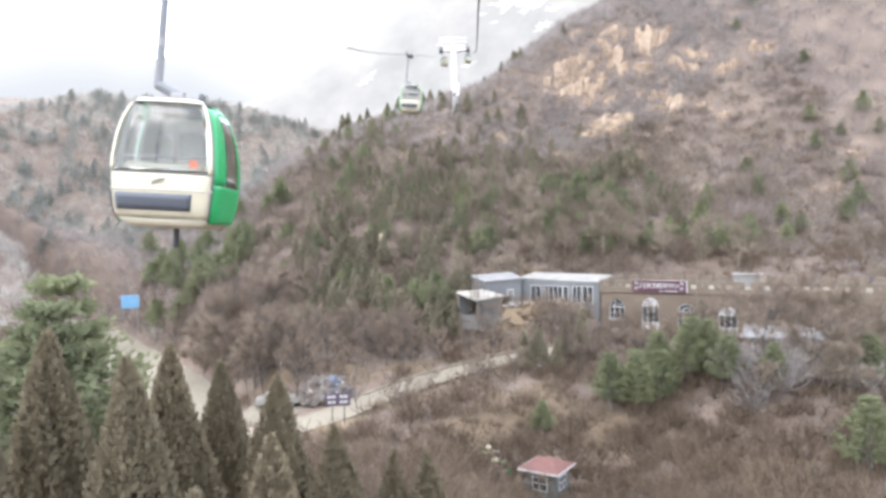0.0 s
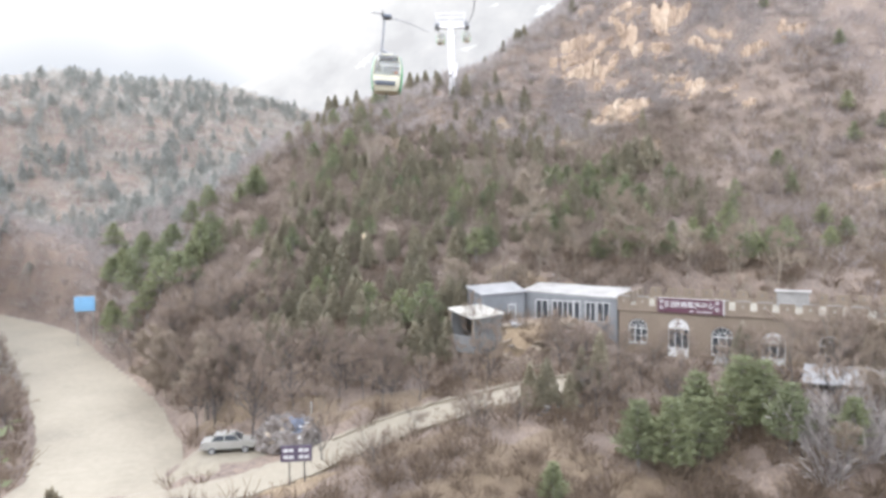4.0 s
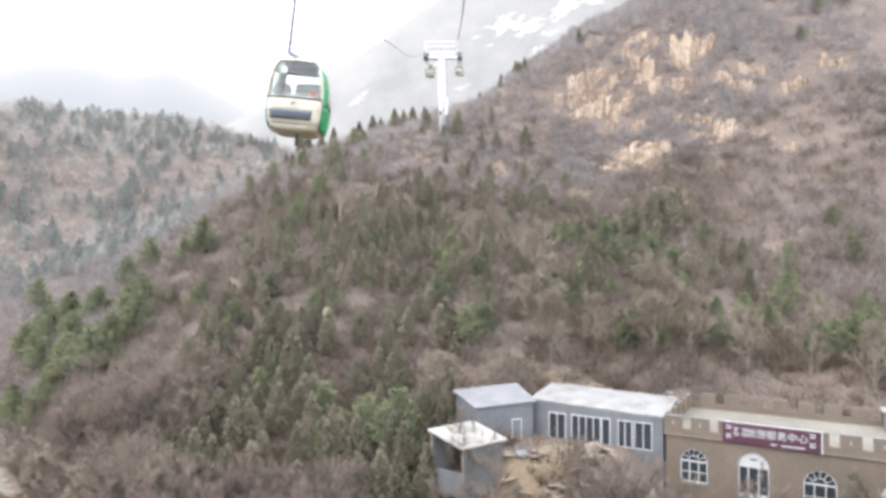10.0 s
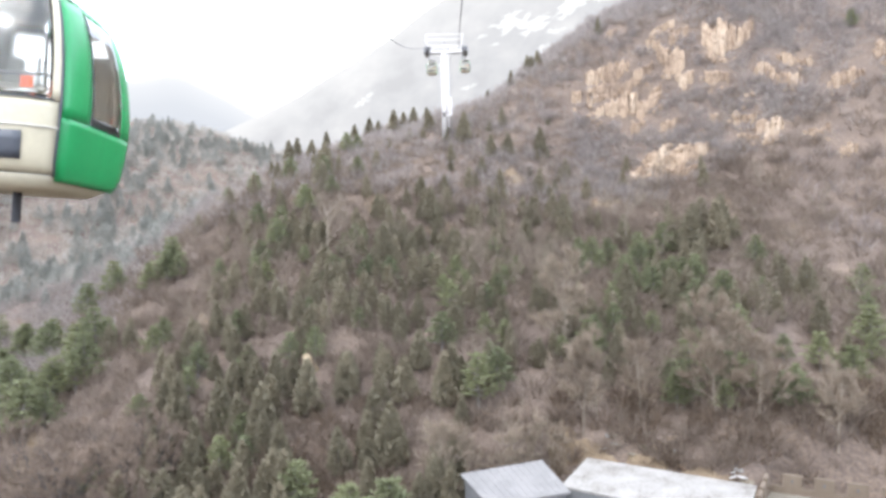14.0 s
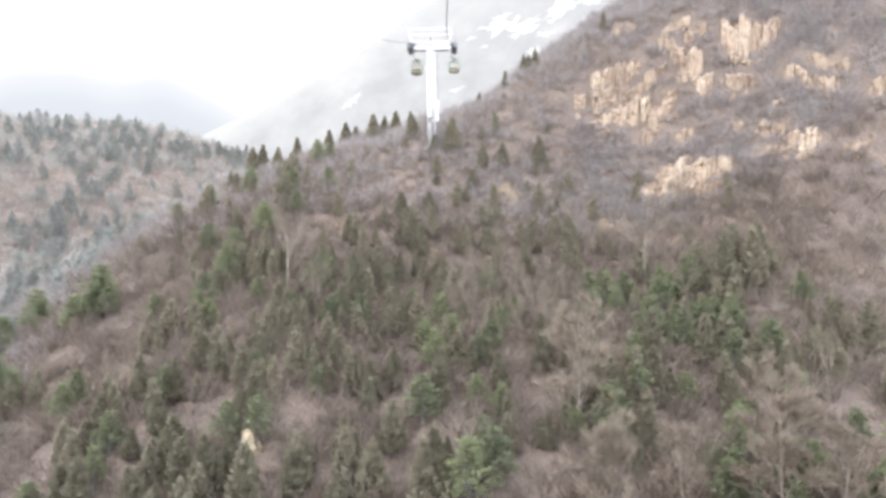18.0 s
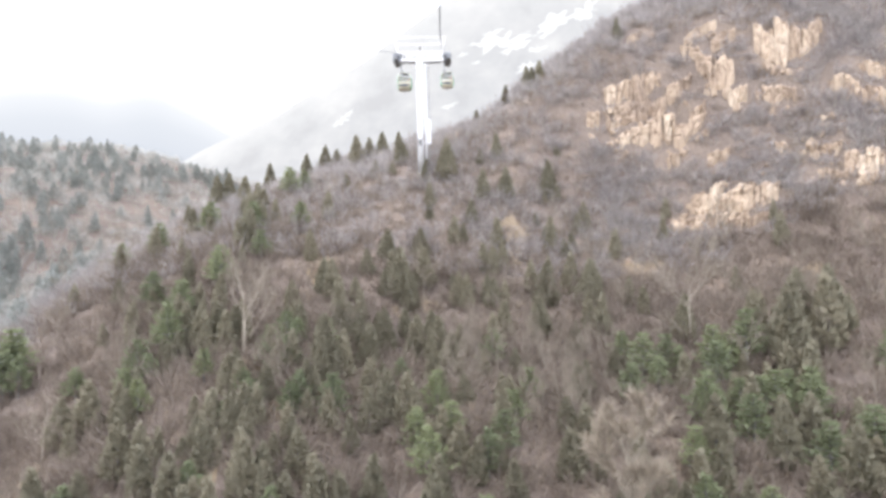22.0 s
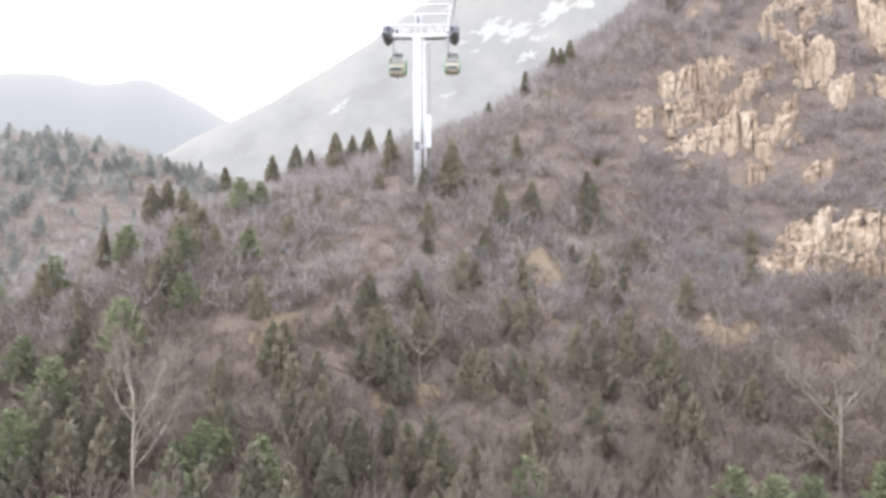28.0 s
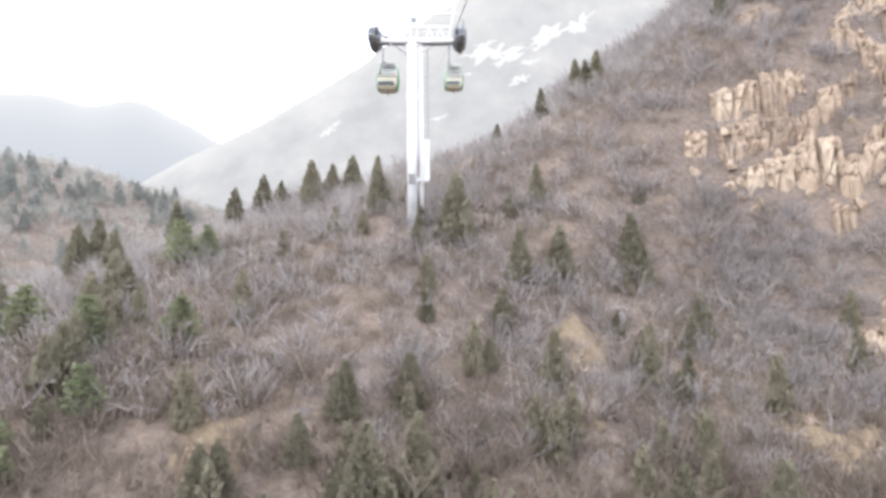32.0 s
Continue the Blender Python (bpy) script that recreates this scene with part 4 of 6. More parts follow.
def box(bm, x0, x1, y0, y1, z0, z1, bevel=0.0):
    r = bmesh.ops.create_cube(bm, size=1.0, matrix=Matrix.LocRotScale(((x0 + x1) / 2, (y0 + y1) / 2, (z0 + z1) / 2), None, (x1 - x0, y1 - y0, z1 - z0)))
    if bevel:
        es = {e for v in r["verts"] for e in v.link_edges}
        bmesh.ops.bevel(bm, geom=list(es), offset=bevel, segments=1, affect="EDGES")
    return bm


def cyl(bm, p, q, r0, r1=None, seg=12):
    p, q = Vector(p), Vector(q)
    d = q - p
    m = Matrix.Translation((p + q) / 2) @ d.to_track_quat("Z", "Y").to_matrix().to_4x4()
    bmesh.ops.create_cone(bm, cap_ends=True, segments=seg, radius1=r0, radius2=r0 if r1 is None else r1, depth=d.length, matrix=m)
    return bm


def nb():
    return bmesh.new()


def thing_at(name, m, label, category, group="", kind=""):
    e = new(name)
    e.matrix_basis = m
    return tagged(e, label, category, group, kind)


def outline(bm, pts, y0, y1):
    """Extrude an outline in the xz plane from y0 to y1."""
    a = [bm.verts.new((x, y0, z)) for x, z in pts]
    b = [bm.verts.new((x, y1, z)) for x, z in pts]
    bm.faces.new(a)
    bm.faces.new(b[::-1])
    n = len(pts)
    for i in range(n):
        j = (i + 1) % n
        bm.faces.new((a[j], a[i], b[i], b[j]))
    bmesh.ops.recalc_face_normals(bm, faces=bm.faces[:])
    return bm


def plan(points, z0, z1):
    """A prism on an outline in plan."""
    bm = nb()
    a = [bm.verts.new((x, y, z0)) for x, y in points]
    b = [bm.verts.new((x, y, z1)) for x, y in points]
    bm.faces.new(a[::-1])
    bm.faces.new(b)
    for i in range(len(points)):
        j = (i + 1) % len(points)
        bm.faces.new((a[i], a[j], b[j], b[i]))
    return bm


def words(text, size, mat, parent, m, name="lettering", label=""):
    c = bpy.data.curves.new("letters", "FONT")
    c.body, c.size, c.extrude, c.offset = text, size, 0.012, 0.003
    c.align_x, c.align_y = "CENTER", "CENTER"
    tmp = bpy.data.objects.new("letters", c)
    scene.collection.objects.link(tmp)
    bpy.context.view_layer.update()
    me = bpy.data.meshes.new_from_object(tmp.evaluated_get(bpy.context.evaluated_depsgraph_get()))
    bpy.data.objects.remove(tmp)
    me.materials.clear()
    me.materials.append(mat)
    ob = new(name, me)
    ob.parent, ob.matrix_basis = parent, m
    if label:
        ob["label"] = label
    return ob


WHITE = plain("white_paint", (0.47, 0.445, 0.405), 0.5)
CREAM = plain("cream_paint", (0.53, 0.475, 0.335), 0.35)
GREEN = plain("green_paint", (0.016, 0.27, 0.08), 0.35)
BLACK = plain("black_rubber", (0.03, 0.03, 0.033), 0.6)
SLATE = plain("dark_slate_panel", (0.07, 0.075, 0.085), 0.4)
MAROON = plain("maroon_board", (0.062, 0.014, 0.024), 0.55)
NAVY = plain("dark_violet_board", (0.080, 0.052, 0.078), 0.55)
SKYBLUE = plain("light_blue_board", (0.14, 0.30, 0.44), 0.55)
ORANGE = plain("orange_sticker", (0.80, 0.16, 0.05), 0.5)
GALV = plain("galvanised_steel", (0.26, 0.245, 0.225), 0.5, 0.0)
TIN = noisy("pale_tin_roof", [(0.36, (0.132, 0.114, 0.094)), (0.46, (0.216, 0.198, 0.172)), (0.6, (0.277, 0.257, 0.228))], 0.7, 0.5, 0.1, 8, 0.02, 8, 0.4)
BLUEWALL = noisy("blue_grey_panel", [(0.3, (0.098, 0.097, 0.094)), (0.6, (0.142, 0.141, 0.136))], 0.6, 0.7, 0.1, 8, 0.02, 8, 0.4)
GREYWALL = noisy("grey_render", [(0.3, (0.145, 0.133, 0.118)), (0.6, (0.21, 0.195, 0.174))], 0.6, 0.9, 0.2, 8, 0.02, 8, 0.4)
SILVER = plain("silver_car_paint", (0.310, 0.290, 0.249), 0.3, 0.15)
REDTILE = noisy("red_roof_sheet", [(0.3, (0.085, 0.034, 0.026)), (0.65, (0.14, 0.058, 0.044))], 1.5, 0.8, 0.3, 8, 0.02, 8, 0.4)
TARP = plain("blue_tarpaulin", (0.10, 0.108, 0.135), 0.6)
RUST = noisy("rusty_scrap", [(0.3, (0.045, 0.036, 0.030)), (0.5, (0.10, 0.078, 0.062)), (0.7, (0.24, 0.22, 0.20))], 2.0, 0.8, 0.3, 8, 0.03, 6, 0.5)
WOOD = noisy("weathered_timber", [(0.3, (0.13, 0.098, 0.07)), (0.6, (0.28, 0.22, 0.155))], 2.0, 0.9, 0.3, 8, 0.02, 8, 0.4)
DARKSTEEL = plain("dull_grey_steel", (0.17, 0.168, 0.165), 0.6)
SEAT = plain("cream_seat_plastic", (0.5, 0.47, 0.39), 0.5)

GLASS, _t, _b = nodes("tinted_pane")
_b.inputs["Base Color"].default_value = (0.035, 0.038, 0.04, 1)
_b.inputs["Roughness"].default_value = 0.18
_b.inputs["Specular IOR Level"].default_value = 0.22
CLEAR, _t, _b = nodes("cabin_perspex")
_b.inputs["Base Color"].default_value = (0.86, 0.87, 0.83, 1)
_b.inputs["Roughness"].default_value = 0.12
_b.inputs["Transmission Weight"].default_value = 1.0
_b.inputs["IOR"].default_value = 1.4
SMOKED, _t, _b = nodes("smoked_perspex")
_b.inputs["Base Color"].default_value = (0.68, 0.66, 0.62, 1)
_b.inputs["Roughness"].default_value = 0.08
_b.inputs["Transmission Weight"].default_value = 1.0
_b.inputs["IOR"].default_value = 1.4

# ---- distance: mountains far behind everything, haze painted into their glow ----
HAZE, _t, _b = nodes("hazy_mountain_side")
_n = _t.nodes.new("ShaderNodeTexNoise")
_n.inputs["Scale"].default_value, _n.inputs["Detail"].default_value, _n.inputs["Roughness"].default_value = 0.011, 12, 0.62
# hazy tones go into the emission, so the mountain side glows unlit
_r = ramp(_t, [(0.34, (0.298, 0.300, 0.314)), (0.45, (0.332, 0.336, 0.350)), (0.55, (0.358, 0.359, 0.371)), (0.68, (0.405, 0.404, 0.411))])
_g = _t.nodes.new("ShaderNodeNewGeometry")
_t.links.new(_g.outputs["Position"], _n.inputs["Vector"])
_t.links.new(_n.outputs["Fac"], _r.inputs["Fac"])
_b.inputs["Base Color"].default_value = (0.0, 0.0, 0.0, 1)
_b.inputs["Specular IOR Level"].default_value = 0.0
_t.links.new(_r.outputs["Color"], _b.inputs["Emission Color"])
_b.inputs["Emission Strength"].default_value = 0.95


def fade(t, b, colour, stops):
    """Paints haze into a far mountain's emission: paler, up to sky white, along its skyline."""
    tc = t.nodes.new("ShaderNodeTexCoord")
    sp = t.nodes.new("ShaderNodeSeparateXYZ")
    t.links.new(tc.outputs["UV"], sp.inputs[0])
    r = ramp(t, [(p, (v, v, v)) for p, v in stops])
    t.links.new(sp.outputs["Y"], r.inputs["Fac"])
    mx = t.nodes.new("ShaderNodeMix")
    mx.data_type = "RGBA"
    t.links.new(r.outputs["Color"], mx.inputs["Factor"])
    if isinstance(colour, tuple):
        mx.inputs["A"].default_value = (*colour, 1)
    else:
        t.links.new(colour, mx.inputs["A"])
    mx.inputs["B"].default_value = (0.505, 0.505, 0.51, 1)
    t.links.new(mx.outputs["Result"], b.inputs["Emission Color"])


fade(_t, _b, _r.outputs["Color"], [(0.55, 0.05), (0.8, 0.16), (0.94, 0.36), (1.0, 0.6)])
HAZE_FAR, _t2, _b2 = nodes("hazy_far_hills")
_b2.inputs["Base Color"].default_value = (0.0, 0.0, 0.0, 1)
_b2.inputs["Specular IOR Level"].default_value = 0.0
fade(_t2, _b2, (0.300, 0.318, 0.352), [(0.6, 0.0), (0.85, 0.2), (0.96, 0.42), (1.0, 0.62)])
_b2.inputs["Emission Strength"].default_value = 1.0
# the snow's brightness is put into emission; the patches glow unlit
GLOWING_SNOW, _t2, _b2 = nodes("distant_snow_glow")
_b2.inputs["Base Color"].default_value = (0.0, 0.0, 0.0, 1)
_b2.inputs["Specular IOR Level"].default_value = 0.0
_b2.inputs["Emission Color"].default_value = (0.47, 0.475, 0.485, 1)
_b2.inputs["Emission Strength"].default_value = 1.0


def ridge(name, knots, dist, mat, label, seed, rough):
    """A mountain side seen from afar; knots: sideways and upward slope of its skyline from the valley."""
    k = np.array(knots, float)
    u = np.linspace(k[0, 0], k[-1, 0], 260)
    e = glide(k[:, 0], k[:, 1:2], u)
    r = np.random.RandomState(seed)
    for s in (3, 7, 15, 31, 63):
        p = r.uniform(0, 6.3)
        e = e + rough / s**0.9 * np.sin(s * 6 * u + p)
    rows = np.linspace(-0.12, 1, 24)
    V, F = [], []
    for j, q in enumerate(rows):
        d = dist * (1 - 0.22 * (1 - q))
        zz = np.where(q > 0, e * q, q)
        V.append(np.stack([u * d, np.full(len(u), d), zz * d], 1))
    n = len(u)
    for j in range(len(rows) - 1):
        i = np.arange(n - 1) + j * n
        F.append(np.stack([i, i + 1, i + 1 + n, i + n], 1))
    me = mesh_from(name, np.concatenate(V), np.concatenate(F), mat, True)
    uv = np.stack([np.tile(u, len(rows)), np.repeat(rows, n)], 1)
    loop = np.empty(len(me.loops), np.int32)
    me.loops.foreach_get("vertex_index", loop)
    me.uv_layers.new(name="rise").data.foreach_set("uv", uv[loop].astype(np.float32).ravel())
    return tagged(new(name, me), label, "mountain", kind="structure")


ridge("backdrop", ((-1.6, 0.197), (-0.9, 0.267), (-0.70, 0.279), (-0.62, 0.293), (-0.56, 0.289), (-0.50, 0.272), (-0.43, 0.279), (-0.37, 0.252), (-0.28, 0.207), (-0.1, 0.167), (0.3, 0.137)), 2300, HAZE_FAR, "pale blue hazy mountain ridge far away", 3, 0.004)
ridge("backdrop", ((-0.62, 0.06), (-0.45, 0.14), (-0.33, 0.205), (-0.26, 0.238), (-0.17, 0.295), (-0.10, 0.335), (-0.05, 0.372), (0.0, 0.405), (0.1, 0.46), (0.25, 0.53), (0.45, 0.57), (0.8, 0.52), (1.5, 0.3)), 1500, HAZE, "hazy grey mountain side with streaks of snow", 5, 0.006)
_r1 = np.random.RandomState(12)
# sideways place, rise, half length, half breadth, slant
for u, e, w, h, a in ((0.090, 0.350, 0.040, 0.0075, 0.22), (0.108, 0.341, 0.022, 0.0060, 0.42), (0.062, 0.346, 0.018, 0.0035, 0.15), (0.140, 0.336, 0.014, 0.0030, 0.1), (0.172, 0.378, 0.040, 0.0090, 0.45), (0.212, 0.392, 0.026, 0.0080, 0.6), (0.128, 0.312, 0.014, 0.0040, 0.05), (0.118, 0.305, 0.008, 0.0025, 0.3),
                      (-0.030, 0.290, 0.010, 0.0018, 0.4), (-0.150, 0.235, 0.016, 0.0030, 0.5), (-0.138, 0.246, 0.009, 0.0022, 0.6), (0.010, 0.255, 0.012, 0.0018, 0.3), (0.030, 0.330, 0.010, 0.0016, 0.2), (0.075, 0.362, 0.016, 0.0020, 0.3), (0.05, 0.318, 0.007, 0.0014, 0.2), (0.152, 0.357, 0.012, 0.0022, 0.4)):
    # each patch is a flat upright glowing sheet before the mountain side
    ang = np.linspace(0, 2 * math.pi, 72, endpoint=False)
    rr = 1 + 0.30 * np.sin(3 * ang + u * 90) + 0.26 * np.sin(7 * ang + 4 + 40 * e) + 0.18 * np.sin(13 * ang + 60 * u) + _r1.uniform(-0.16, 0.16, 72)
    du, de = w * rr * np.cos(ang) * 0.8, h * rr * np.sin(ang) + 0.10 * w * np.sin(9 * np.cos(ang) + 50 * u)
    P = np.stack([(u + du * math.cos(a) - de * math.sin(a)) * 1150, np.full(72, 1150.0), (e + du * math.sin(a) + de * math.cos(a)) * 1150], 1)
    tagged(new("snow_patch", mesh_from("snow_patch", P, np.arange(72)[None, :], GLOWING_SNOW)), "white snow patch on the far mountain, a flat glowing sheet", "snow", kind="structure")

# ---- ropeway ----


def rope_x(side, y):
    """Sideways place of the left (0) or right (1) rope."""
    x = ([-6.2], [-5.9], [-5.0], [-5.0], [-4.95], [-4.95]) if side == 0 else ([-1.0], [-0.5], [0.1], [-0.2], [0.25], [0.25])
    return float(glide((-90.0, -40.0, 0.0, 48.0, 93.5, 260.0), np.array(x), np.array([float(y)]))[0])


ROPE_X = (-4.95, 0.25)
TOWER = Vector((-2.7, 93.5, 0.0))
ARM_Z = 29.1


def rope_z(y):
    return float(glide((-90.0, -52.0, -23.5, 0.0, 24.0, 48.6, 93.5, 260.0), np.array([[-15.0], [-8.0], [-2.6], [3.4], [9.7], [16.0], [30.0], [82.0]]), np.array([float(y)]))[0])


for side in (0, 1):
    b = Build()
    yy = np.arange(-90, 232, 2.0)
    b.add(*tube([(rope_x(side, y), y, rope_z(y)) for y in yy], [0.025] * len(yy), 6))
    tagged(new("haul_rope", b.mesh("haul_rope", CABLE, True)), "dark steel haul rope of the gondola lift", "rope", group="ropes of the lift")


def build_tower():
    gz = ground_z(TOWER.x, TOWER.y)
    e = thing_at("lift_tower", Matrix.Translation((TOWER.x, TOWER.y, gz)), "white painted steel gondola tower on the hilltop", "lift tower")
    top = ARM_Z - gz
    part("footing", box(nb(), -0.6, 0.6, -0.6, 0.6, -1.2, 0.12, 0.06), CONCRETE, e, "pale concrete footing")
    part("pole", cyl(nb(), (0, 0, 0.2), (0, 0, top), 0.34, 0.29, 24), STEEL, e, smooth=True)
    part("pole", cyl(nb(), (0.66, 0.9, -1.5), (0.58, 0.9, top), 0.14, 0.12, 14), STEEL, e, smooth=True)
    for s in (0.25, 0.7):
        part("brace", cyl(nb(), (0.0, 0, top * s), (0.5, 1.0, top * s + 0.6), 0.08, None, 8), STEEL, e)
    # ladder with its cage along the rear pole
    for sx in (-0.18, 0.18):
        part("ladder_rail", cyl(nb(), (0.95 + sx, 1.1, 0.3), (0.85 + sx, 1.1, top), 0.03, None, 6), GALV, e)
    for i in range(int(top / 0.45)):
        z = 0.5 + i * 0.45
        x = 0.95 - 0.10 * z / top
        part("rung", cyl(nb(), (x - 0.18, 1.1, z), (x + 0.18, 1.1, z), 0.018, None, 6), GALV, e)
    part("cage", cyl(nb(), (0.92, 1.05, top * 0.28), (0.90, 1.05, top * 0.5), 0.26, None, 10), STEEL, e, "white ladder cage")
    part("crossarm", box(nb(), -2.9, 3.1, -0.2, 0.2, top - 0.02, top + 0.24, 0.05), STEEL, e)
    for x in (-2.0, -1.25, 1.45, 2.2):
        part("arm_strut", cyl(nb(), (x, 0, top + 0.22), (x + (0.28 if x < 0 else -0.28), 0.1, top + 1.0), 0.055, None, 8), STEEL, e)
    for x0, x1 in ((-0.3, -1.5), (0.5, 1.7)):
        part("knee_brace", cyl(nb(), (x0, 0, top - 0.7), (x1, 0, top + 0.02), 0.07, None, 8), STEEL, e)
    part("upper_chord", box(nb(), -2.45, 2.65, -0.07, 0.07, top + 0.98, top + 1.12, 0.02), STEEL, e)
    for z in (1.95, 2.75):
        part("gantry_beam", box(nb(), -2.75, 2.95, -0.06, 0.06, top + z, top + z + 0.10, 0.02), STEEL, e)
    for x, lean in ((-2.3, -0.42), (2.5, 0.42), (-0.12, 0.0), (0.32, 0.0)):
        part("gantry_post", cyl(nb(), (x, 0, top + 0.4), (x + lean, 0, top + (2.8 if lean else 1.98)), 0.05, None, 8), STEEL, e)
    for x in (-1.5, -0.8, 1.0, 1.7):
        part("gantry_brace", cyl(nb(), (x, 0, top + 0.4), (x + 0.12, 0, top + 1.0), 0.05, None, 6), STEEL, e)
    part("gantry_brace", cyl(nb(), (2.0, 0, top + 1.98), (2.9, 0, top + 2.78), 0.03, None, 6), STEEL, e)
    part("hoist", box(nb(), -0.06, 0.26, -0.16, 0.16, top + 1.35, top + 1.75, 0.04), GALV, e, "small grey hoist")
    for y in (-0.5, 0.5):
        part("platform_rail", cyl(nb(), (-2.4, y, top + 0.95), (2.6, y, top + 0.95), 0.025, None, 6), STEEL, e)
    for x in (-1.9, -0.9, 1.1, 2.0):
        part("walkway", box(nb(), x - 0.45, x + 0.45, -0.75, -0.25, top - 0.32, top - 0.26, 0.01), GALV, e, "grey grating walkway")
    for sx in (-1, 1):
        rx = ROPE_X[0 if sx < 0 else 1] - TOWER.x
        bm = nb()
        for y0, y1 in ((-1.7, 1.7),):
            outline(bm, [(rx - 0.07, top + 0.2), (rx + 0.07, top + 0.2), (rx + 0.07, top + 0.5), (rx - 0.07, top + 0.5)], y0, y1)
        train = part("sheave_beam", bm, GALV, e, "grey beam carrying the rope wheels")
        for i in range(6):
            y = -1.6 + i * 0.64
            z = rope_z(TOWER.y + y) - gz - 0.24
            part("sheave", cyl(nb(), (rx - 0.06, y, z), (rx + 0.06, y, z), 0.22, None, 16), BLACK, train, "black rubber-lined wheel")
        part("wheel_guard", box(nb(), rx - 0.42 + sx * 0.26, rx + 0.42 + sx * 0.26, -1.2, 1.2, top - 0.30, top + 0.72, 0.22), DARKSTEEL, e, "dark rounded wheel guard")
        for i in (-1, 0, 1):
            part("safety_rail", cyl(nb(), (rx + sx * 0.45, -1.6 + 1.6 * (i + 1) * 0.0, top + 0.35 + 0.3 * (i + 1)), (rx + sx * 0.45, 1.7, top + 0.35 + 0.3 * (i + 1)), 0.025, None, 6), GALV, e)
        part("catcher", box(nb(), rx + sx * 0.2, rx + sx * 0.5, -1.75, 1.75, top - 0.15, top - 0.05, 0.02), GALV, e)
    part("number_plate", box(nb(), -0.22, 0.22, -0.47, -0.44, 3.2, 3.9, 0.01), GREYWALL, e)


build_tower()


def cabin_profile(z):
    """Half width and half length of the cabin at a height, 0 to 1."""
    k = (0.0, 0.06, 0.22, 0.40, 0.56, 0.70, 0.82, 0.90, 0.96, 1.0)
    w = glide(k, np.array([[0.74], [0.79], [0.85], [0.875], [0.86], [0.82], [0.755], [0.69], [0.605], [0.48]]), np.array([z]))[0]
    d = glide(k, np.array([[0.70], [0.83], [0.93], [0.95], [0.935], [0.895], [0.83], [0.76], [0.68], [0.58]]), np.array([z]))[0]
    return float(w), float(d)


def shell_patch(z0, z1, a0, a1, out=0.0, nz=10, na=14, thick=0.03):
    """A curved piece of the cabin's rounded-square hull between two heights and two angles."""
    bm = nb()
    H = 2.05
    grid = []
    for o in (out, out - thick):
        rowset = []
        for i in range(nz + 1):
            z = z0 + (z1 - z0) * i / nz
            w, d = cabin_profile(z)
            row = []
            for j in range(na + 1):
                a = radians(a0 + (a1 - a0) * j / na)
                c, s = math.cos(a), math.sin(a)
                k = (abs(c) ** 5 + abs(s) ** 5) ** (-1 / 5)
                row.append(bm.verts.new(((w + o) * k * c, (d + o) * k * s, z * H)))
            rowset.append(row)
        grid.append(rowset)
    for i in range(nz):
        for j in range(na):
            a = grid[0]
            bm.faces.new((a[i][j], a[i][j + 1], a[i + 1][j + 1], a[i + 1][j]))
            b = grid[1]
            bm.faces.new((b[i + 1][j], b[i + 1][j + 1], b[i][j + 1], b[i][j]))
    for i in range(nz):
        for j in (0, na):
            q = (grid[0][i][j], grid[0][i + 1][j], grid[1][i + 1][j], grid[1][i][j])
            bm.faces.new(q if j == 0 else q[::-1])
    for j in range(na):
        for i in (0, nz):
            q = (grid[0][i][j], grid[1][i][j], grid[1][i][j + 1], grid[0][i][j + 1])
            bm.faces.new(q if i == 0 else q[::-1])
    bmesh.ops.recalc_face_normals(bm, faces=bm.faces[:])
    return bm


def cap(z, dz, out, mat, e, name, label=""):
    """Top or bottom lid of the hull."""
    bm = nb()
    w, d = cabin_profile(z)
    ring = []
    for j in range(48):
        a = 2 * math.pi * j / 48
        c, s = math.cos(a), math.sin(a)
        k = (abs(c) ** 5 + abs(s) ** 5) ** (-1 / 5)
        ring.append(((w + out) * k * c, (d + out) * k * s))
    a = [bm.verts.new((x, y, z * 2.05)) for x, y in ring]
    b = [bm.verts.new((x * 0.72, y * 0.72, z * 2.05 + dz)) for x, y in ring]
    bm.faces.new(a)
    bm.faces.new(b)
    for i in range(48):
        j = (i + 1) % 48
        bm.faces.new((a[i], a[j], b[j], b[i]))
    bmesh.ops.recalc_face_normals(bm, faces=bm.faces[:])
    return part(name, bm, mat, e, label, True)


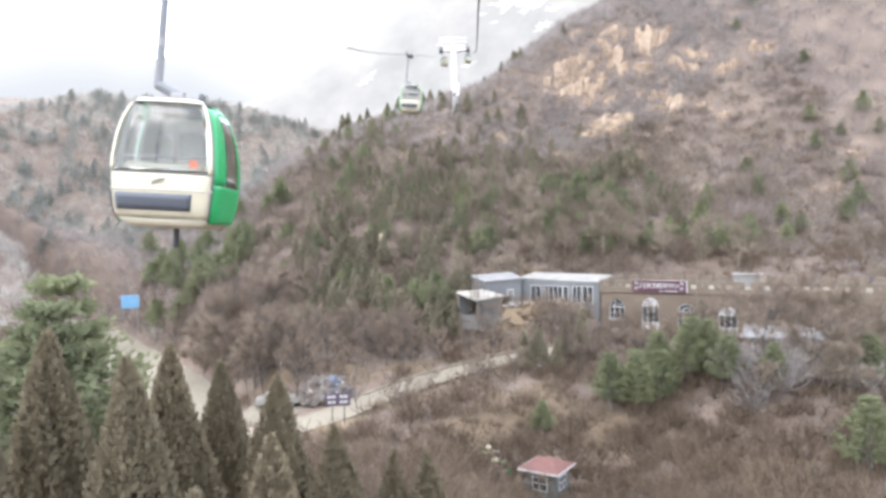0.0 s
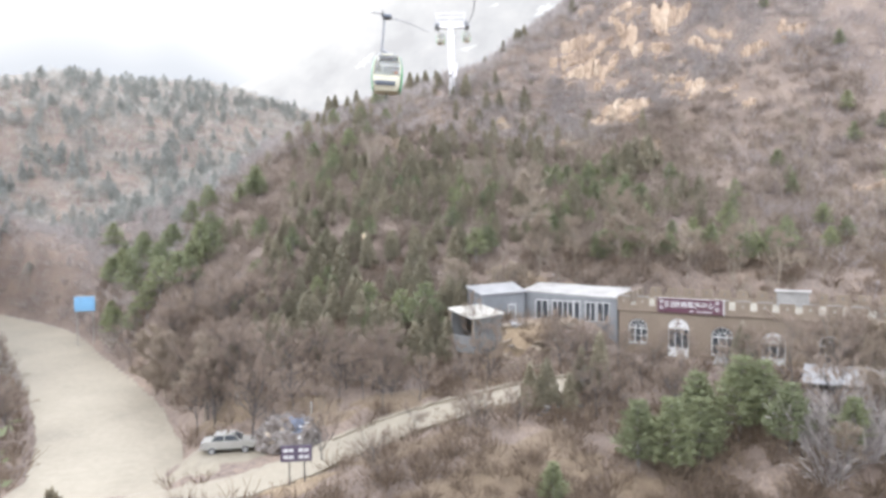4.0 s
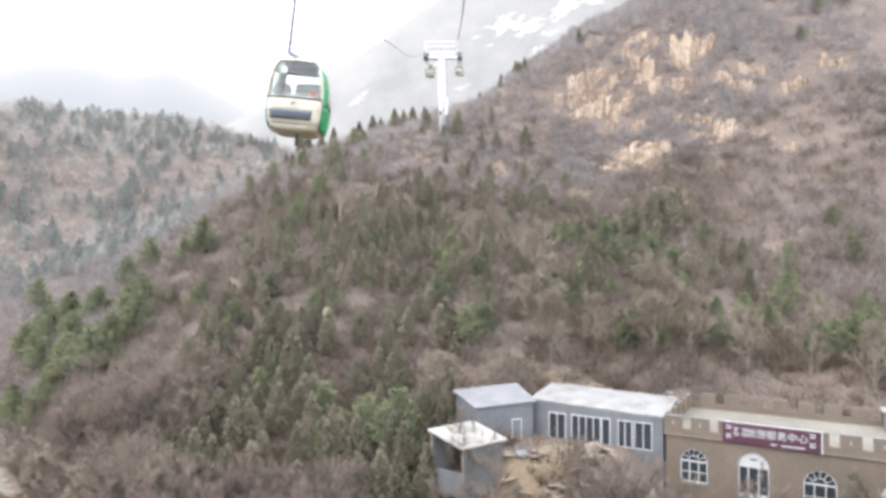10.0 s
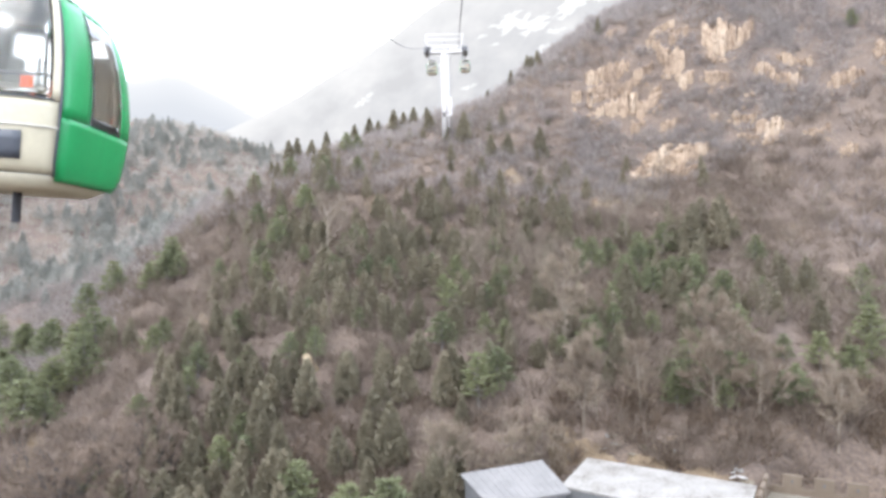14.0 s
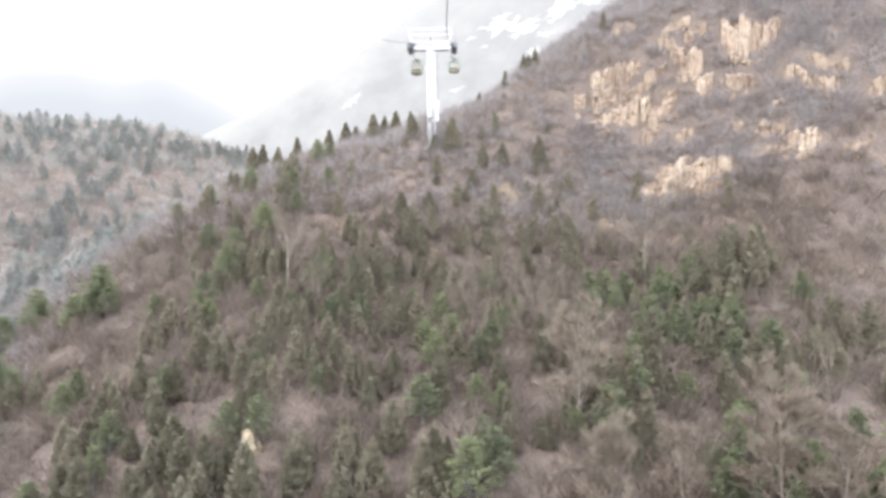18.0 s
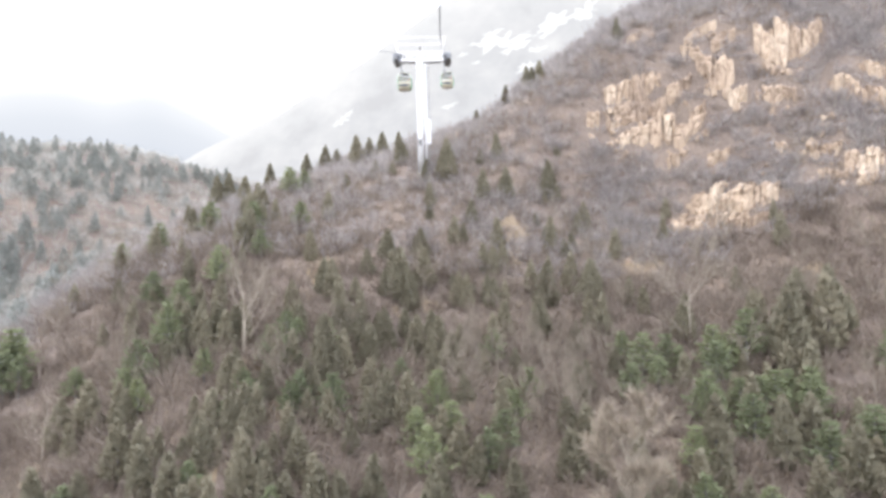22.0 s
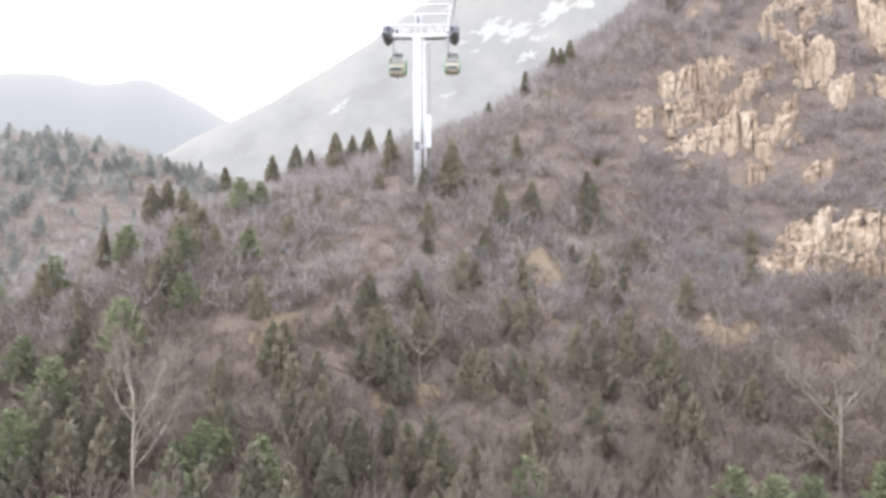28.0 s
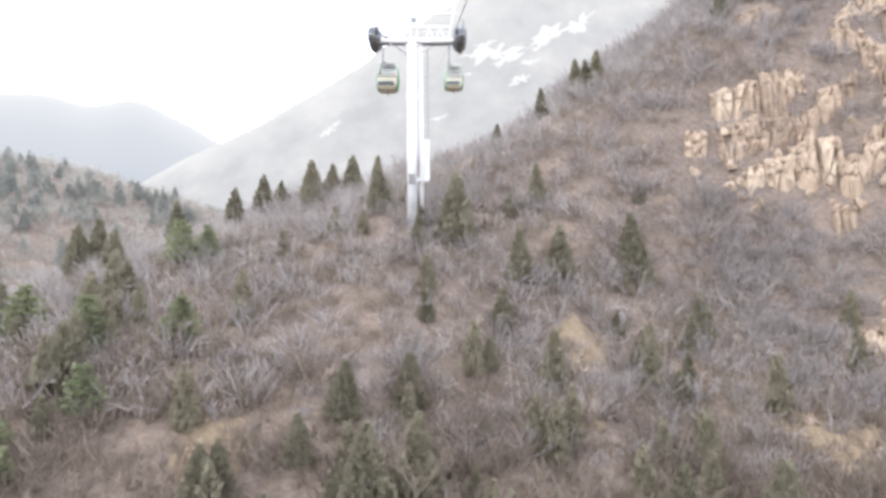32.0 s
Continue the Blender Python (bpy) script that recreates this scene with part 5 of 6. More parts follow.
def build_cabin(group):
    e = thing_at("gondola_cabin", Matrix(), "cream and green gondola cabin hanging from the rope", "gondola cabin", group)
    end, side = ((-137, -43), (43, 137)), ((-43, 43), (137, 223))
    for a0, a1 in end:
        part("lower_panel", shell_patch(0.06, 0.40, a0, a1), CREAM, e, "cream lower body", True)
        part("window_frame", shell_patch(0.955, 0.985, a0, a1, 0.006), CREAM, e, "cream window surround", True)
        for b0, b1 in ((a0, a0 + 4), (a1 - 4, a1)):
            part("window_frame", shell_patch(0.40, 0.955, b0, b1, 0.006, 10, 3), CREAM, e, "cream window surround", True)
        pane = part("windscreen", shell_patch(0.405, 0.95, a0 + 4, a1 - 4, -0.012, 12, 16, 0.012), CLEAR, e, "large clear window", True)
        pane.visible_shadow = False
        for za, zb in ((0.40, 0.406), (0.947, 0.957)):
            part("window_seal", shell_patch(za, zb, a0 + 3, a1 - 3, 0.012, 1, 14), SLATE, e, "grey rubber seal", True)
        part("grille", shell_patch(0.115, 0.245, a0 + 7, a1 - 16, 0.012, 3, 14), SLATE, e, "long black slotted panel", True)
        part("trim_line", shell_patch(0.268, 0.278, a0, a1, 0.012, 1, 14), SEAT, e, "thin raised trim line", True)
        s = 1 if a0 > 0 else -1
        part("emblem", outline(nb(), [(-0.10, 0.66), (-0.04, 0.67), (0.10, 0.73), (0.0, 0.71)], s * 0.985, s * 0.945), SLATE, e, "small dark emblem")
        part("sticker", box(nb(), 0.45, 0.57, s * 0.90 - 0.004, s * 0.90 + 0.004, 0.92, 1.03), ORANGE, e, "orange window sticker")
    for a0, a1 in side:
        part("door_panel", shell_patch(0.03, 0.33, a0 + 1, a1 - 1, 0.004), GREEN, e, "green door panel", True)
        for b0, b1 in ((a0 + 1, a0 + 22), (a1 - 22, a1 - 1)):
            part("door_pillar", shell_patch(0.33, 0.93, b0, b1, 0.004, 10, 5), GREEN, e, "green door pillar", True)
        pane = part("door_window", shell_patch(0.33, 0.90, a0 + 22, a1 - 22, 0.008, 10, 12, 0.012), SMOKED, e, "smoked side window", True)
        pane.visible_shadow = False
        part("door_top", shell_patch(0.90, 0.97, a0 + 22, a1 - 22, 0.004, 3, 12), GREEN, e, "green door head", True)
    for a in (-137, -43, 43, 137):
        part("door_seal", shell_patch(0.05, 0.96, a - 0.6, a + 0.6, 0.010, 14, 2), SLATE, e, "thin dark rubber seal", True)
    cap(0.975, 0.055, 0.0, WHITE, e, "roof", "pale rounded roof")
    cap(0.055, -0.14, 0.0, CREAM, e, "belly", "cream sloping underside")
    part("bumper", cyl(nb(), (0, 0, -0.35), (0, 0, 0.05), 0.045, None, 10), BLACK, e, "black guide pin")
    for s, x0, zt in ((-1, -0.62, 1.0), (1, -0.25, 1.66)):
        part("bench", box(nb(), -0.62, 0.62, s * 0.45 - 0.22, s * 0.45 + 0.22, 0.45, 0.55, 0.03), SEAT, e, "cream bench")
        part("backrest", box(nb(), x0, 0.62, s * 0.68 - 0.03, s * 0.68 + 0.03, 0.58, zt, 0.05), SEAT, e, "cream backrest")
        part("grab_rail", cyl(nb(), (-0.6, s * 0.78, 1.08), (0.6, s * 0.78, 1.08), 0.018, None, 6), GALV, e)
    part("backrest", box(nb(), -0.58, -0.36, 0.60, 0.66, 0.9, 1.6, 0.05), SEAT, e, "cream backrest")
    for a0, a1 in side:
        for b0, b1 in ((a0 + 1, a0 + 22), (a1 - 22, a1 - 1)):
            part("lining", shell_patch(0.33, 0.93, b0, b1, -0.05, 8, 4), SEAT, e, "cream inner lining", True)
        part("lining", shell_patch(0.08, 0.33, a0 + 1, a1 - 1, -0.05, 6, 10), SEAT, e, "cream inner lining", True)
    part("floor", box(nb(), -0.6, 0.6, -0.7, 0.7, 0.14, 0.18, 0.01), SLATE, e)
    # hanger: foot on the roof, cranked arm up to the grip
    part("suspension", box(nb(), -0.10, 0.10, -0.30, 0.30, 2.08, 2.18, 0.02), GALV, e)
    part("suspension_arm", cyl(nb(), (0.0, 0.0, 2.16), (-0.42, 0.0, 2.36), 0.10, 0.08, 8), DARKSTEEL, e)
    part("hanger", cyl(nb(), (-0.40, 0.0, 2.32), (-0.34, 0.0, 4.15), 0.07, 0.062, 10), DARKSTEEL, e, "grey steel hanger")
    part("collar", cyl(nb(), (-0.376, 0.0, 3.0), (-0.372, 0.0, 3.12), 0.075, None, 10), GALV, e)
    part("grip", box(nb(), -0.45, 0.05, -0.26, 0.26, 4.13, 4.34, 0.04), SLATE, e, "dark rope grip")
    part("grip_wheel", cyl(nb(), (-0.50, -0.2, 4.38), (-0.42, -0.2, 4.38), 0.11, None, 12), BLACK, e)
    part("grip_wheel", cyl(nb(), (-0.50, 0.2, 4.38), (-0.42, 0.2, 4.38), 0.11, None, 12), BLACK, e)
    part("hatch", box(nb(), 0.28, 0.36, -0.05, 0.05, 2.12, 2.24, 0.02), SLATE, e)
    return e


first_cabin = build_cabin("gondola cabins on the lift")
first_cabin.matrix_basis = pose(rope_x(0, -40.5) + 0.2, -40.5, rope_z(-40.5) - 4.36, 0, 4, 5)
copy_thing(first_cabin, pose(rope_x(0, -0.7) + 0.2, -0.7, rope_z(-0.7) - 4.36, 0, 4, 5))
copy_thing(first_cabin, pose(ROPE_X[0] + 0.2, 100.0, rope_z(100.0) - 4.36))
copy_thing(first_cabin, pose(ROPE_X[1] + 0.3, 108.0, rope_z(108.0) - 4.36))

# ---- the castle-like service building ----
def arched_wall(L, H, t, openings, arc=12):
    """A wall along x with arched openings: (middle, width, sill, top)."""
    bm = nb()
    x = 0.0
    for c, w, sill, top in sorted(openings):
        a, b = c - w / 2, c + w / 2
        box(bm, x, a, 0, t, -1.2, H)
        if sill > -1.0:
            box(bm, a, b, 0, t, -1.2, sill)
        rise = min(w / 2, 1.0)
        spring = top - rise
        pts = [(a, H)] + [(c - w / 2 * math.cos(math.pi * k / arc), spring + rise * math.sin(math.pi * k / arc)) for k in range(arc + 1)] + [(b, H)]
        for i in range(1, len(pts) - 2):
            (xa, za), (xb, zb) = pts[i], pts[i + 1]
            outline(bm, [(xa, za), (xb, zb), (xb, H), (xa, H)], 0, t)
        x = b
    box(bm, x, L, 0, t, -1.2, H)
    bmesh.ops.remove_doubles(bm, verts=bm.verts[:], dist=0.0005)
    return bm


def arched_fill(e, c, w, sill, top, door):
    """Frame, bars and panes of an arched window or door, set back in the opening."""
    wname = thing = part("door" if door else "window", outline(nb(), [(c - w / 2, sill), (c + w / 2, sill), (c + w / 2, sill + 0.09), (c - w / 2, sill + 0.09)], 0.10, 0.2), WHITE, e, "white arched glazed door" if door else "white arched window")
    rise = min(w / 2, 1.0)
    sp = top - rise
    arc = [(c - w / 2 * math.cos(math.pi * k / 14), sp + rise * math.sin(math.pi * k / 14)) for k in range(15)]
    inner = [(c - (w / 2 - 0.09) * math.cos(math.pi * k / 14), sp + (rise - 0.09) * math.sin(math.pi * k / 14)) for k in range(15)]
    bm = nb()
    for i in range(14):
        outline(bm, [arc[i], arc[i + 1], inner[i + 1], inner[i]], 0.10, 0.2)
    part("arch_frame", bm, WHITE, thing)
    for x in (c - w / 2, c + w / 2 - 0.09):
        part("jamb", box(nb(), x, x + 0.09, 0.10, 0.2, sill, sp), WHITE, thing)
    part("transom", box(nb(), c - w / 2, c + w / 2, 0.09, 0.2, sp - 0.05, sp + 0.06), WHITE, thing)
    for k in (1, 2):
        x = c - w / 2 + w * k / 3
        part("mullion", box(nb(), x - 0.04, x + 0.04, 0.11, 0.19, sill, sp), WHITE, thing)
    if door:
        fan = nb()
        outline(fan, arc, 0.12, 0.17)
        part("fanlight_panel", fan, WHITE, thing)
        part("notice", box(nb(), c - 0.22, c + 0.22, 0.105, 0.118, sp + 0.45, sp + 0.56), MAROON, thing, "small dark red plate")
        part("kick_panel", box(nb(), c - w / 2, c + w / 2, 0.12, 0.17, sill, sill + 0.9), WHITE, thing)
    else:
        for k in range(1, 6):
            a = math.pi * k / 6
            p0 = (c - 0.42 * w / 2 * math.cos(a), sp + 0.42 * rise * math.sin(a))
            p1 = (c - (w / 2 - 0.04) * math.cos(a), sp + (rise - 0.04) * math.sin(a))
            part("fan_bar", cyl(nb(), (p0[0], 0.15, p0[1]), (p1[0], 0.15, p1[1]), 0.03, None, 6), WHITE, thing)
        bm = nb()
        for k in range(8):
            a, b = math.pi * k / 8, math.pi * (k + 1) / 8
            cyl(bm, (c - 0.42 * w / 2 * math.cos(a), 0.15, sp + 0.42 * rise * math.sin(a)), (c - 0.42 * w / 2 * math.cos(b), 0.15, sp + 0.42 * rise * math.sin(b)), 0.03, None, 6)
        part("fan_arc", bm, WHITE, thing)
        part("cross_bar", box(nb(), c - w / 2, c + w / 2, 0.12, 0.18, (sill + sp) / 2 - 0.03, (sill + sp) / 2 + 0.03), WHITE, thing)
    pane = nb()
    outline(pane, [(c - w / 2, sill), (c + w / 2, sill)] + arc[::-1], 0.185, 0.195)
    part("pane", pane, GLASS, thing, "dark window glass")


ROOFING = noisy("dusty_cream_roofing", [(0.3, (0.120, 0.100, 0.072)), (0.5, (0.172, 0.149, 0.109)), (0.65, (0.212, 0.186, 0.138))], 0.35, 0.95, 0.2, 9, 0.03, 9, 0.4)
PANEL = plain("faded_cream_panel", (0.27, 0.245, 0.20), 0.7)
HUTWALL = plain("grey_green_boards", (0.105, 0.104, 0.090), 0.7)


def build_castle():
    m = Matrix.Translation(CASTLE) @ Matrix.Rotation(math.atan2(FACE.y, FACE.x), 4, "Z")
    e = thing_at("castle_building", m, "tan rendered service building with battlements and arched windows", "building")
    L, D, H, P = 36.0, 9.0, 4.35, 5.62
    ops = [(1.9, 1.85, 1.05, 3.45), (5.75, 1.95, 0.0, 3.7), (9.7, 1.95, 0.5, 3.15), (14.0, 1.95, -0.2, 2.95), (18.4, 1.9, 0.5, 3.0), (22.8, 1.9, 0.5, 3.0), (27.2, 1.9, 0.5, 3.0), (31.6, 1.9, 0.5, 3.0)]
    part("front_wall", arched_wall(L, H, 0.35, ops), WALL_TAN, e)
    for i, (c, w, s, t) in enumerate(ops):
        arched_fill(e, c, w, s, t, i in (1, 3))
        if i not in (1, 3):
            part("sill", box(nb(), c - w / 2 - 0.1, c + w / 2 + 0.1, -0.08, 0.1, s - 0.12, s, 0.01), GREYWALL, e)
    part("side_wall", box(nb(), 0, 0.35, 0.352, D - 0.35, -1.2, H), WALL_TAN, e)
    part("side_wall", box(nb(), L - 0.35, L, 0.352, D - 0.35, -1.2, H), WALL_TAN, e)
    part("back_wall", box(nb(), 0, L, D - 0.348, D, -1.2, H), WALL_TAN, e)
    part("roof_slab", box(nb(), 0.02, L - 0.02, 0.02, D - 0.02, H + 0.002, H + 0.22), ROOFING, e, "dusty cream flat roof")
    part("cornice", box(nb(), -0.12, L + 0.12, -0.14, 0.0, H - 0.14, H + 0.02, 0.03), WALL_TAN, e)
    part("cornice", box(nb(), -0.14, -0.002, -0.1, D + 0.1, H - 0.14, H + 0.02, 0.03), WALL_TAN, e)
    # front parapet: piers with pale square gaps and narrow slits between them
    z0, z1 = H + 0.02, P
    g0 = z0 + 0.42
    u, step = -0.1, 1.82
    part("parapet_base", box(nb(), -0.1, L + 0.1, -0.1, 0.14, z0, g0), WALL_TAN, e)
    while u < L:
        v = min(u + step - 0.58, L + 0.1)
        mid = (u + v) / 2
        merlon = part("merlon", box(nb(), u, v, -0.1, 0.14, g0 + 0.002, z1, 0.02), WALL_TAN, e)
        part("loophole", box(nb(), mid - 0.06, mid + 0.06, -0.108, -0.098, g0 + 0.25, g0 + 0.5), PANEL, merlon, "pale narrow loophole")
        part("capping", box(nb(), u - 0.03, v + 0.03, -0.13, 0.17, z1 + 0.002, z1 + 0.06, 0.01), GREYWALL, merlon, "pale weathered capping")
        u += step
    for y0 in np.arange(0.4, D - 0.6, 1.8):
        part("merlon", box(nb(), -0.1, 0.16, y0, y0 + 1.15, z0, P + 0.1, 0.02), WALL_TAN, e)
    part("side_parapet", box(nb(), -0.1, 0.14, 0.142, D, z0, z0 + 0.5), WALL_TAN, e)
    part("rear_parapet", box(nb(), 0.142, L + 0.1, D - 0.14, D + 0.1, z0, z0 + 0.62), WALL_TAN, e)
    for x0 in np.arange(0.9, L - 0.5, 1.78):
        part("merlon", box(nb(), x0, x0 + 1.12, D - 0.14, D + 0.1, z0 + 0.622, z0 + 1.42, 0.02), WALL_TAN, e)
        part("loophole", box(nb(), x0 + 0.5, x0 + 0.6, D - 0.15, D - 0.138, z0 + 0.9, z0 + 1.1), SLATE, e)
    # water box on the roof
    part("roof_box", box(nb(), 13.6, 16.4, D - 1.9, D - 0.5, H + 0.2, H + 1.6, 0.03), GREYWALL, e)
    part("roof_box_lid", box(nb(), 13.4, 16.6, D - 2.05, D - 0.35, H + 1.602, H + 1.75, 0.02), TIN, e, "white lid")
    # sign board along the parapet
    s = thing_at("sign_board", m @ Matrix.Translation((3.85, -0.24, 4.28)), "long maroon sign board with white lettering", "sign")
    part("board", box(nb(), 0, 5.95, 0, 0.09, 0, 1.38, 0.01), MAROON, s)
    part("edge_strip", box(nb(), 5.952, 6.04, -0.01, 0.1, -0.02, 1.40), WHITE, s, "white end strip")
    part("edge_strip", box(nb(), 0, 5.95, -0.01, 0.1, 1.382, 1.42), WHITE, s, "white top strip")
    face = Matrix.Rotation(radians(90), 4, "X")
    words("旅游服务中心", 0.62, WHITE, s, Matrix.Translation((3.35, -0.012, 0.78)) @ face, "lettering", "white painted characters")
    for x in (0.85, 1.38):
        for z, w in ((1.0, 0.42), (0.83, 0.30), (0.66, 0.42), (0.52, 0.24)):
            part("mark", box(nb(), x - w / 2, x + w / 2, -0.012, 0.002, z, z + 0.07), WHITE, s)
    for x in (0.38, 5.45):
        for z in (1.12, 0.94, 0.52, 0.34):
            part("mark", box(nb(), x - 0.17, x + 0.17, -0.012, 0.002, z, z + 0.09), WHITE, s)
    part("mark", box(nb(), 3.0, 3.35, -0.012, 0.002, 0.16, 0.26), WHITE, s)
    part("mark", box(nb(), 3.6, 5.0, -0.012, 0.002, 0.16, 0.25), WHITE, s)


build_castle()


def pitched(name, corners, z_wall, base, wall_mat, roof_mat, label, over=0.3, thick=0.12, low=()):
    """A small building on four roof corners (x, y, z), walls inset under a single-pitch roof."""
    c = [Vector(p) for p in corners]
    mid = sum(c, Vector()) / 4
    e = thing_at(name, Matrix.Translation((mid.x, mid.y, base)), label, "building")
    bm = nb()
    top = [bm.verts.new((p.x - mid.x, p.y - mid.y, p.z - base + thick)) for p in c]
    bot = [bm.verts.new((p.x - mid.x, p.y - mid.y, p.z - base)) for p in c]
    bm.faces.new(top)
    bm.faces.new(bot[::-1])
    for i in range(4):
        j = (i + 1) % 4
        bm.faces.new((bot[i], bot[j], top[j], top[i]))
    bmesh.ops.recalc_face_normals(bm, faces=bm.faces[:])
    part("roof", bm, roof_mat, e)
    # corrugation ribs along the fall of the roof
    for k in range(1, 12):
        s = k / 12
        a, b = c[0].lerp(c[1], s), c[3].lerp(c[2], s)
        part("roof_rib", cyl(nb(), a - Vector((mid.x, mid.y, base - thick)), b - Vector((mid.x, mid.y, base - thick)), 0.022, None, 5), roof_mat, e)
    ins = [mid + (p - mid) * (1 - over / max(1.5, (p - mid).length)) for p in c]
    for i in range(4):
        j = (i + 1) % 4
        p, q = ins[i], ins[j]
        n = (mid - (p + q) / 2)
        n.z = 0
        n.normalize()
        bm = nb()
        vs = []
        for off in (0.0, 0.14):
            for w, zz in ((p, base - 0.8), (q, base - 0.8), (q, base + 0.9 if i in low else q.z - 0.003), (p, base + 0.9 if i in low else p.z - 0.003)):
                vs.append(bm.verts.new((w.x + n.x * off - mid.x, w.y + n.y * off - mid.y, zz - base)))
        for f in ((0, 1, 2, 3), (7, 6, 5, 4), (0, 4, 5, 1), (1, 5, 6, 2), (2, 6, 7, 3), (3, 7, 4, 0)):
            bm.faces.new([vs[k] for k in f])
        bmesh.ops.recalc_face_normals(bm, faces=bm.faces[:])
        part("wall", bm, wall_mat, e)
    return e, mid, ins


def opening(e, mid, base, p, q, s0, s1, z0, z1, mats=(WHITE, GLASS), bars=3):
    """A framed window on the wall from p to q, between two shares of its length."""
    d = q - p
    d.z = 0
    L = d.length
    d.normalize()
    n = Vector((d.y, -d.x, 0))
    if n.dot(p - mid) < 0:
        n = -n
    a = p + d * (L * s0)
    w = L * (s1 - s0)
    o = part("window", nb(), mats[0], e)
    o.matrix_basis = Matrix.Translation((a.x - mid.x, a.y - mid.y, 0)) @ Matrix(((d.x, n.x, 0, 0), (d.y, n.y, 0, 0), (0, 0, 1, 0), (0, 0, 0, 1)))
    part("pane", box(nb(), 0, w, 0.004, 0.03, z0, z1), mats[1], o)
    for x in np.linspace(0, w, bars + 1):
        part("mullion", box(nb(), x - 0.035, x + 0.035, 0.0, 0.07, z0, z1), mats[0], o)
    for z in (z0, z1):
        part("rail", box(nb(), -0.035, w + 0.035, 0.0, 0.075, z - 0.04, z + 0.04), mats[0], o)


CREAMTIN = noisy("cream_sheet_roof", [(0.3, (0.24, 0.215, 0.175)), (0.6, (0.33, 0.30, 0.25))], 0.7, 0.7, 0.1, 8, 0.02, 8, 0.4)
WORNTIN = noisy("worn_grey_sheet", [(0.3, (0.12, 0.112, 0.104)), (0.6, (0.195, 0.183, 0.168))], 0.7, 0.7, 0.1, 8, 0.02, 8, 0.4)
# long low block beside the castle, blue-grey cabin, open-fronted shed
SHEDWALL = noisy("dull_grey_boards", [(0.3, (0.095, 0.09, 0.082)), (0.6, (0.145, 0.138, 0.126))], 0.6, 0.9, 0.2, 8, 0.02, 8, 0.4)
e, mid, ins = pitched("long_block", ((5.75, 34.05, -15.95), (14.98, 29.25, -16.35), (17.35, 33.5, -15.75), (8.15, 38.45, -15.5)), 0, -20.3, BLUEWALL, TIN, "long blue-grey block with tin roof and window band", 0.1)
for s0, s1, nbar in ((0.15, 0.28, 2), (0.33, 0.55, 4), (0.56, 0.62, 1), (0.68, 0.78, 2), (0.80, 0.92, 2)):
    opening(e, mid, -20.3, ins[0], ins[1], s0, s1, 1.55 if nbar != 1 else 0.3, 3.5, bars=nbar)
e, mid, ins = pitched("blue_cabin", ((1.3, 31.3, -16.15), (6.2, 33.0, -15.95), (5.0, 37.4, -15.35), (-0.4, 35.3, -15.6)), 0, -20.2, BLUEWALL, WORNTIN, "blue-grey sheet cabin with a tin roof")
opening(e, mid, -20.2, ins[0], ins[1], 0.62, 0.78, 1.2, 3.0, (WHITE, BLUEWALL), 1)
e, mid, ins = pitched("open_shed", ((0.3, 26.6, -18.0), (3.5, 27.9, -17.6), (1.2, 31.2, -17.1), (-2.2, 28.7, -17.15)), 0, -20.6, SHEDWALL, CREAMTIN, "small open-sided grey shed with a cream tin roof", 0.35, 0.12, (3,))
for k in (0, 3):
    part("post", cyl(nb(), (ins[k].x - mid.x, ins[k].y - mid.y, 0.0), (ins[k].x - mid.x, ins[k].y - mid.y, ins[k].z + 20.6), 0.07, None, 8), WOOD, e)
OLDBOARD = noisy("old_brown_boards", [(0.3, (0.07, 0.055, 0.044)), (0.6, (0.125, 0.10, 0.08))], 1.2, 0.9, 0.3, 8, 0.02, 8, 0.4)
e, mid, ins = pitched("pavilion", ((22.9, 8.2, -19.9), (29.2, 5.8, -19.9), (29.8, 9.4, -19.25), (24.6, 11.4, -19.25)), 0, -22.4, OLDBOARD, WORNTIN, "low dark pavilion with a pale sheet roof", 0.5, 0.12, (0, 3))
# fence and clutter of the yard before the sheds
for i in range(9):
    x, y = 3.2 + i * 0.55, 25.6 - i * 0.12
    f = thing_at("fence_post", Matrix.Translation((x, y, ground_z(x, y))), "thin weathered timber yard post", "fence post", "yard fence posts")
    part("post", box(nb(), -0.04, 0.04, -0.04, 0.04, -0.3, 1.1, 0.01), WOOD, f)
    part("rail", box(nb(), -0.03, 0.56, -0.025, 0.025, 0.85, 0.93), WOOD, f)
rs = np.random.RandomState(21)


def rubble(name, x, y, n, spread, size, mats, label, category, flat=0.35):
    e = thing_at(name, Matrix.Translation((x, y, ground_z(x, y))), label, category)
    for i in range(n):
        a, r = rs.uniform(0, 6.3), spread * math.sqrt(rs.uniform())
        sx, sy, sz = size * rs.uniform(0.4, 1.3), size * rs.uniform(0.3, 0.9), size * flat * rs.uniform(0.3, 1.2)
        px, py = r * math.cos(a), r * math.sin(a)
        pz = ground_z(x + px, y + py) - ground_z(x, y) + sz / 2 + size * 0.5 * max(0, 1 - r / spread) * rs.uniform(0, 1)
        ob = part("piece", box(nb(), -sx / 2, sx / 2, -sy / 2, sy / 2, -sz / 2, sz / 2, 0.04 * size), mats[rs.randint(len(mats))], e)
        ob.matrix_basis = Matrix.LocRotScale((px, py, pz), Euler((rs.uniform(-0.4, 0.4), rs.uniform(-0.4, 0.4), rs.uniform(0, 3.1))), None)
    return e


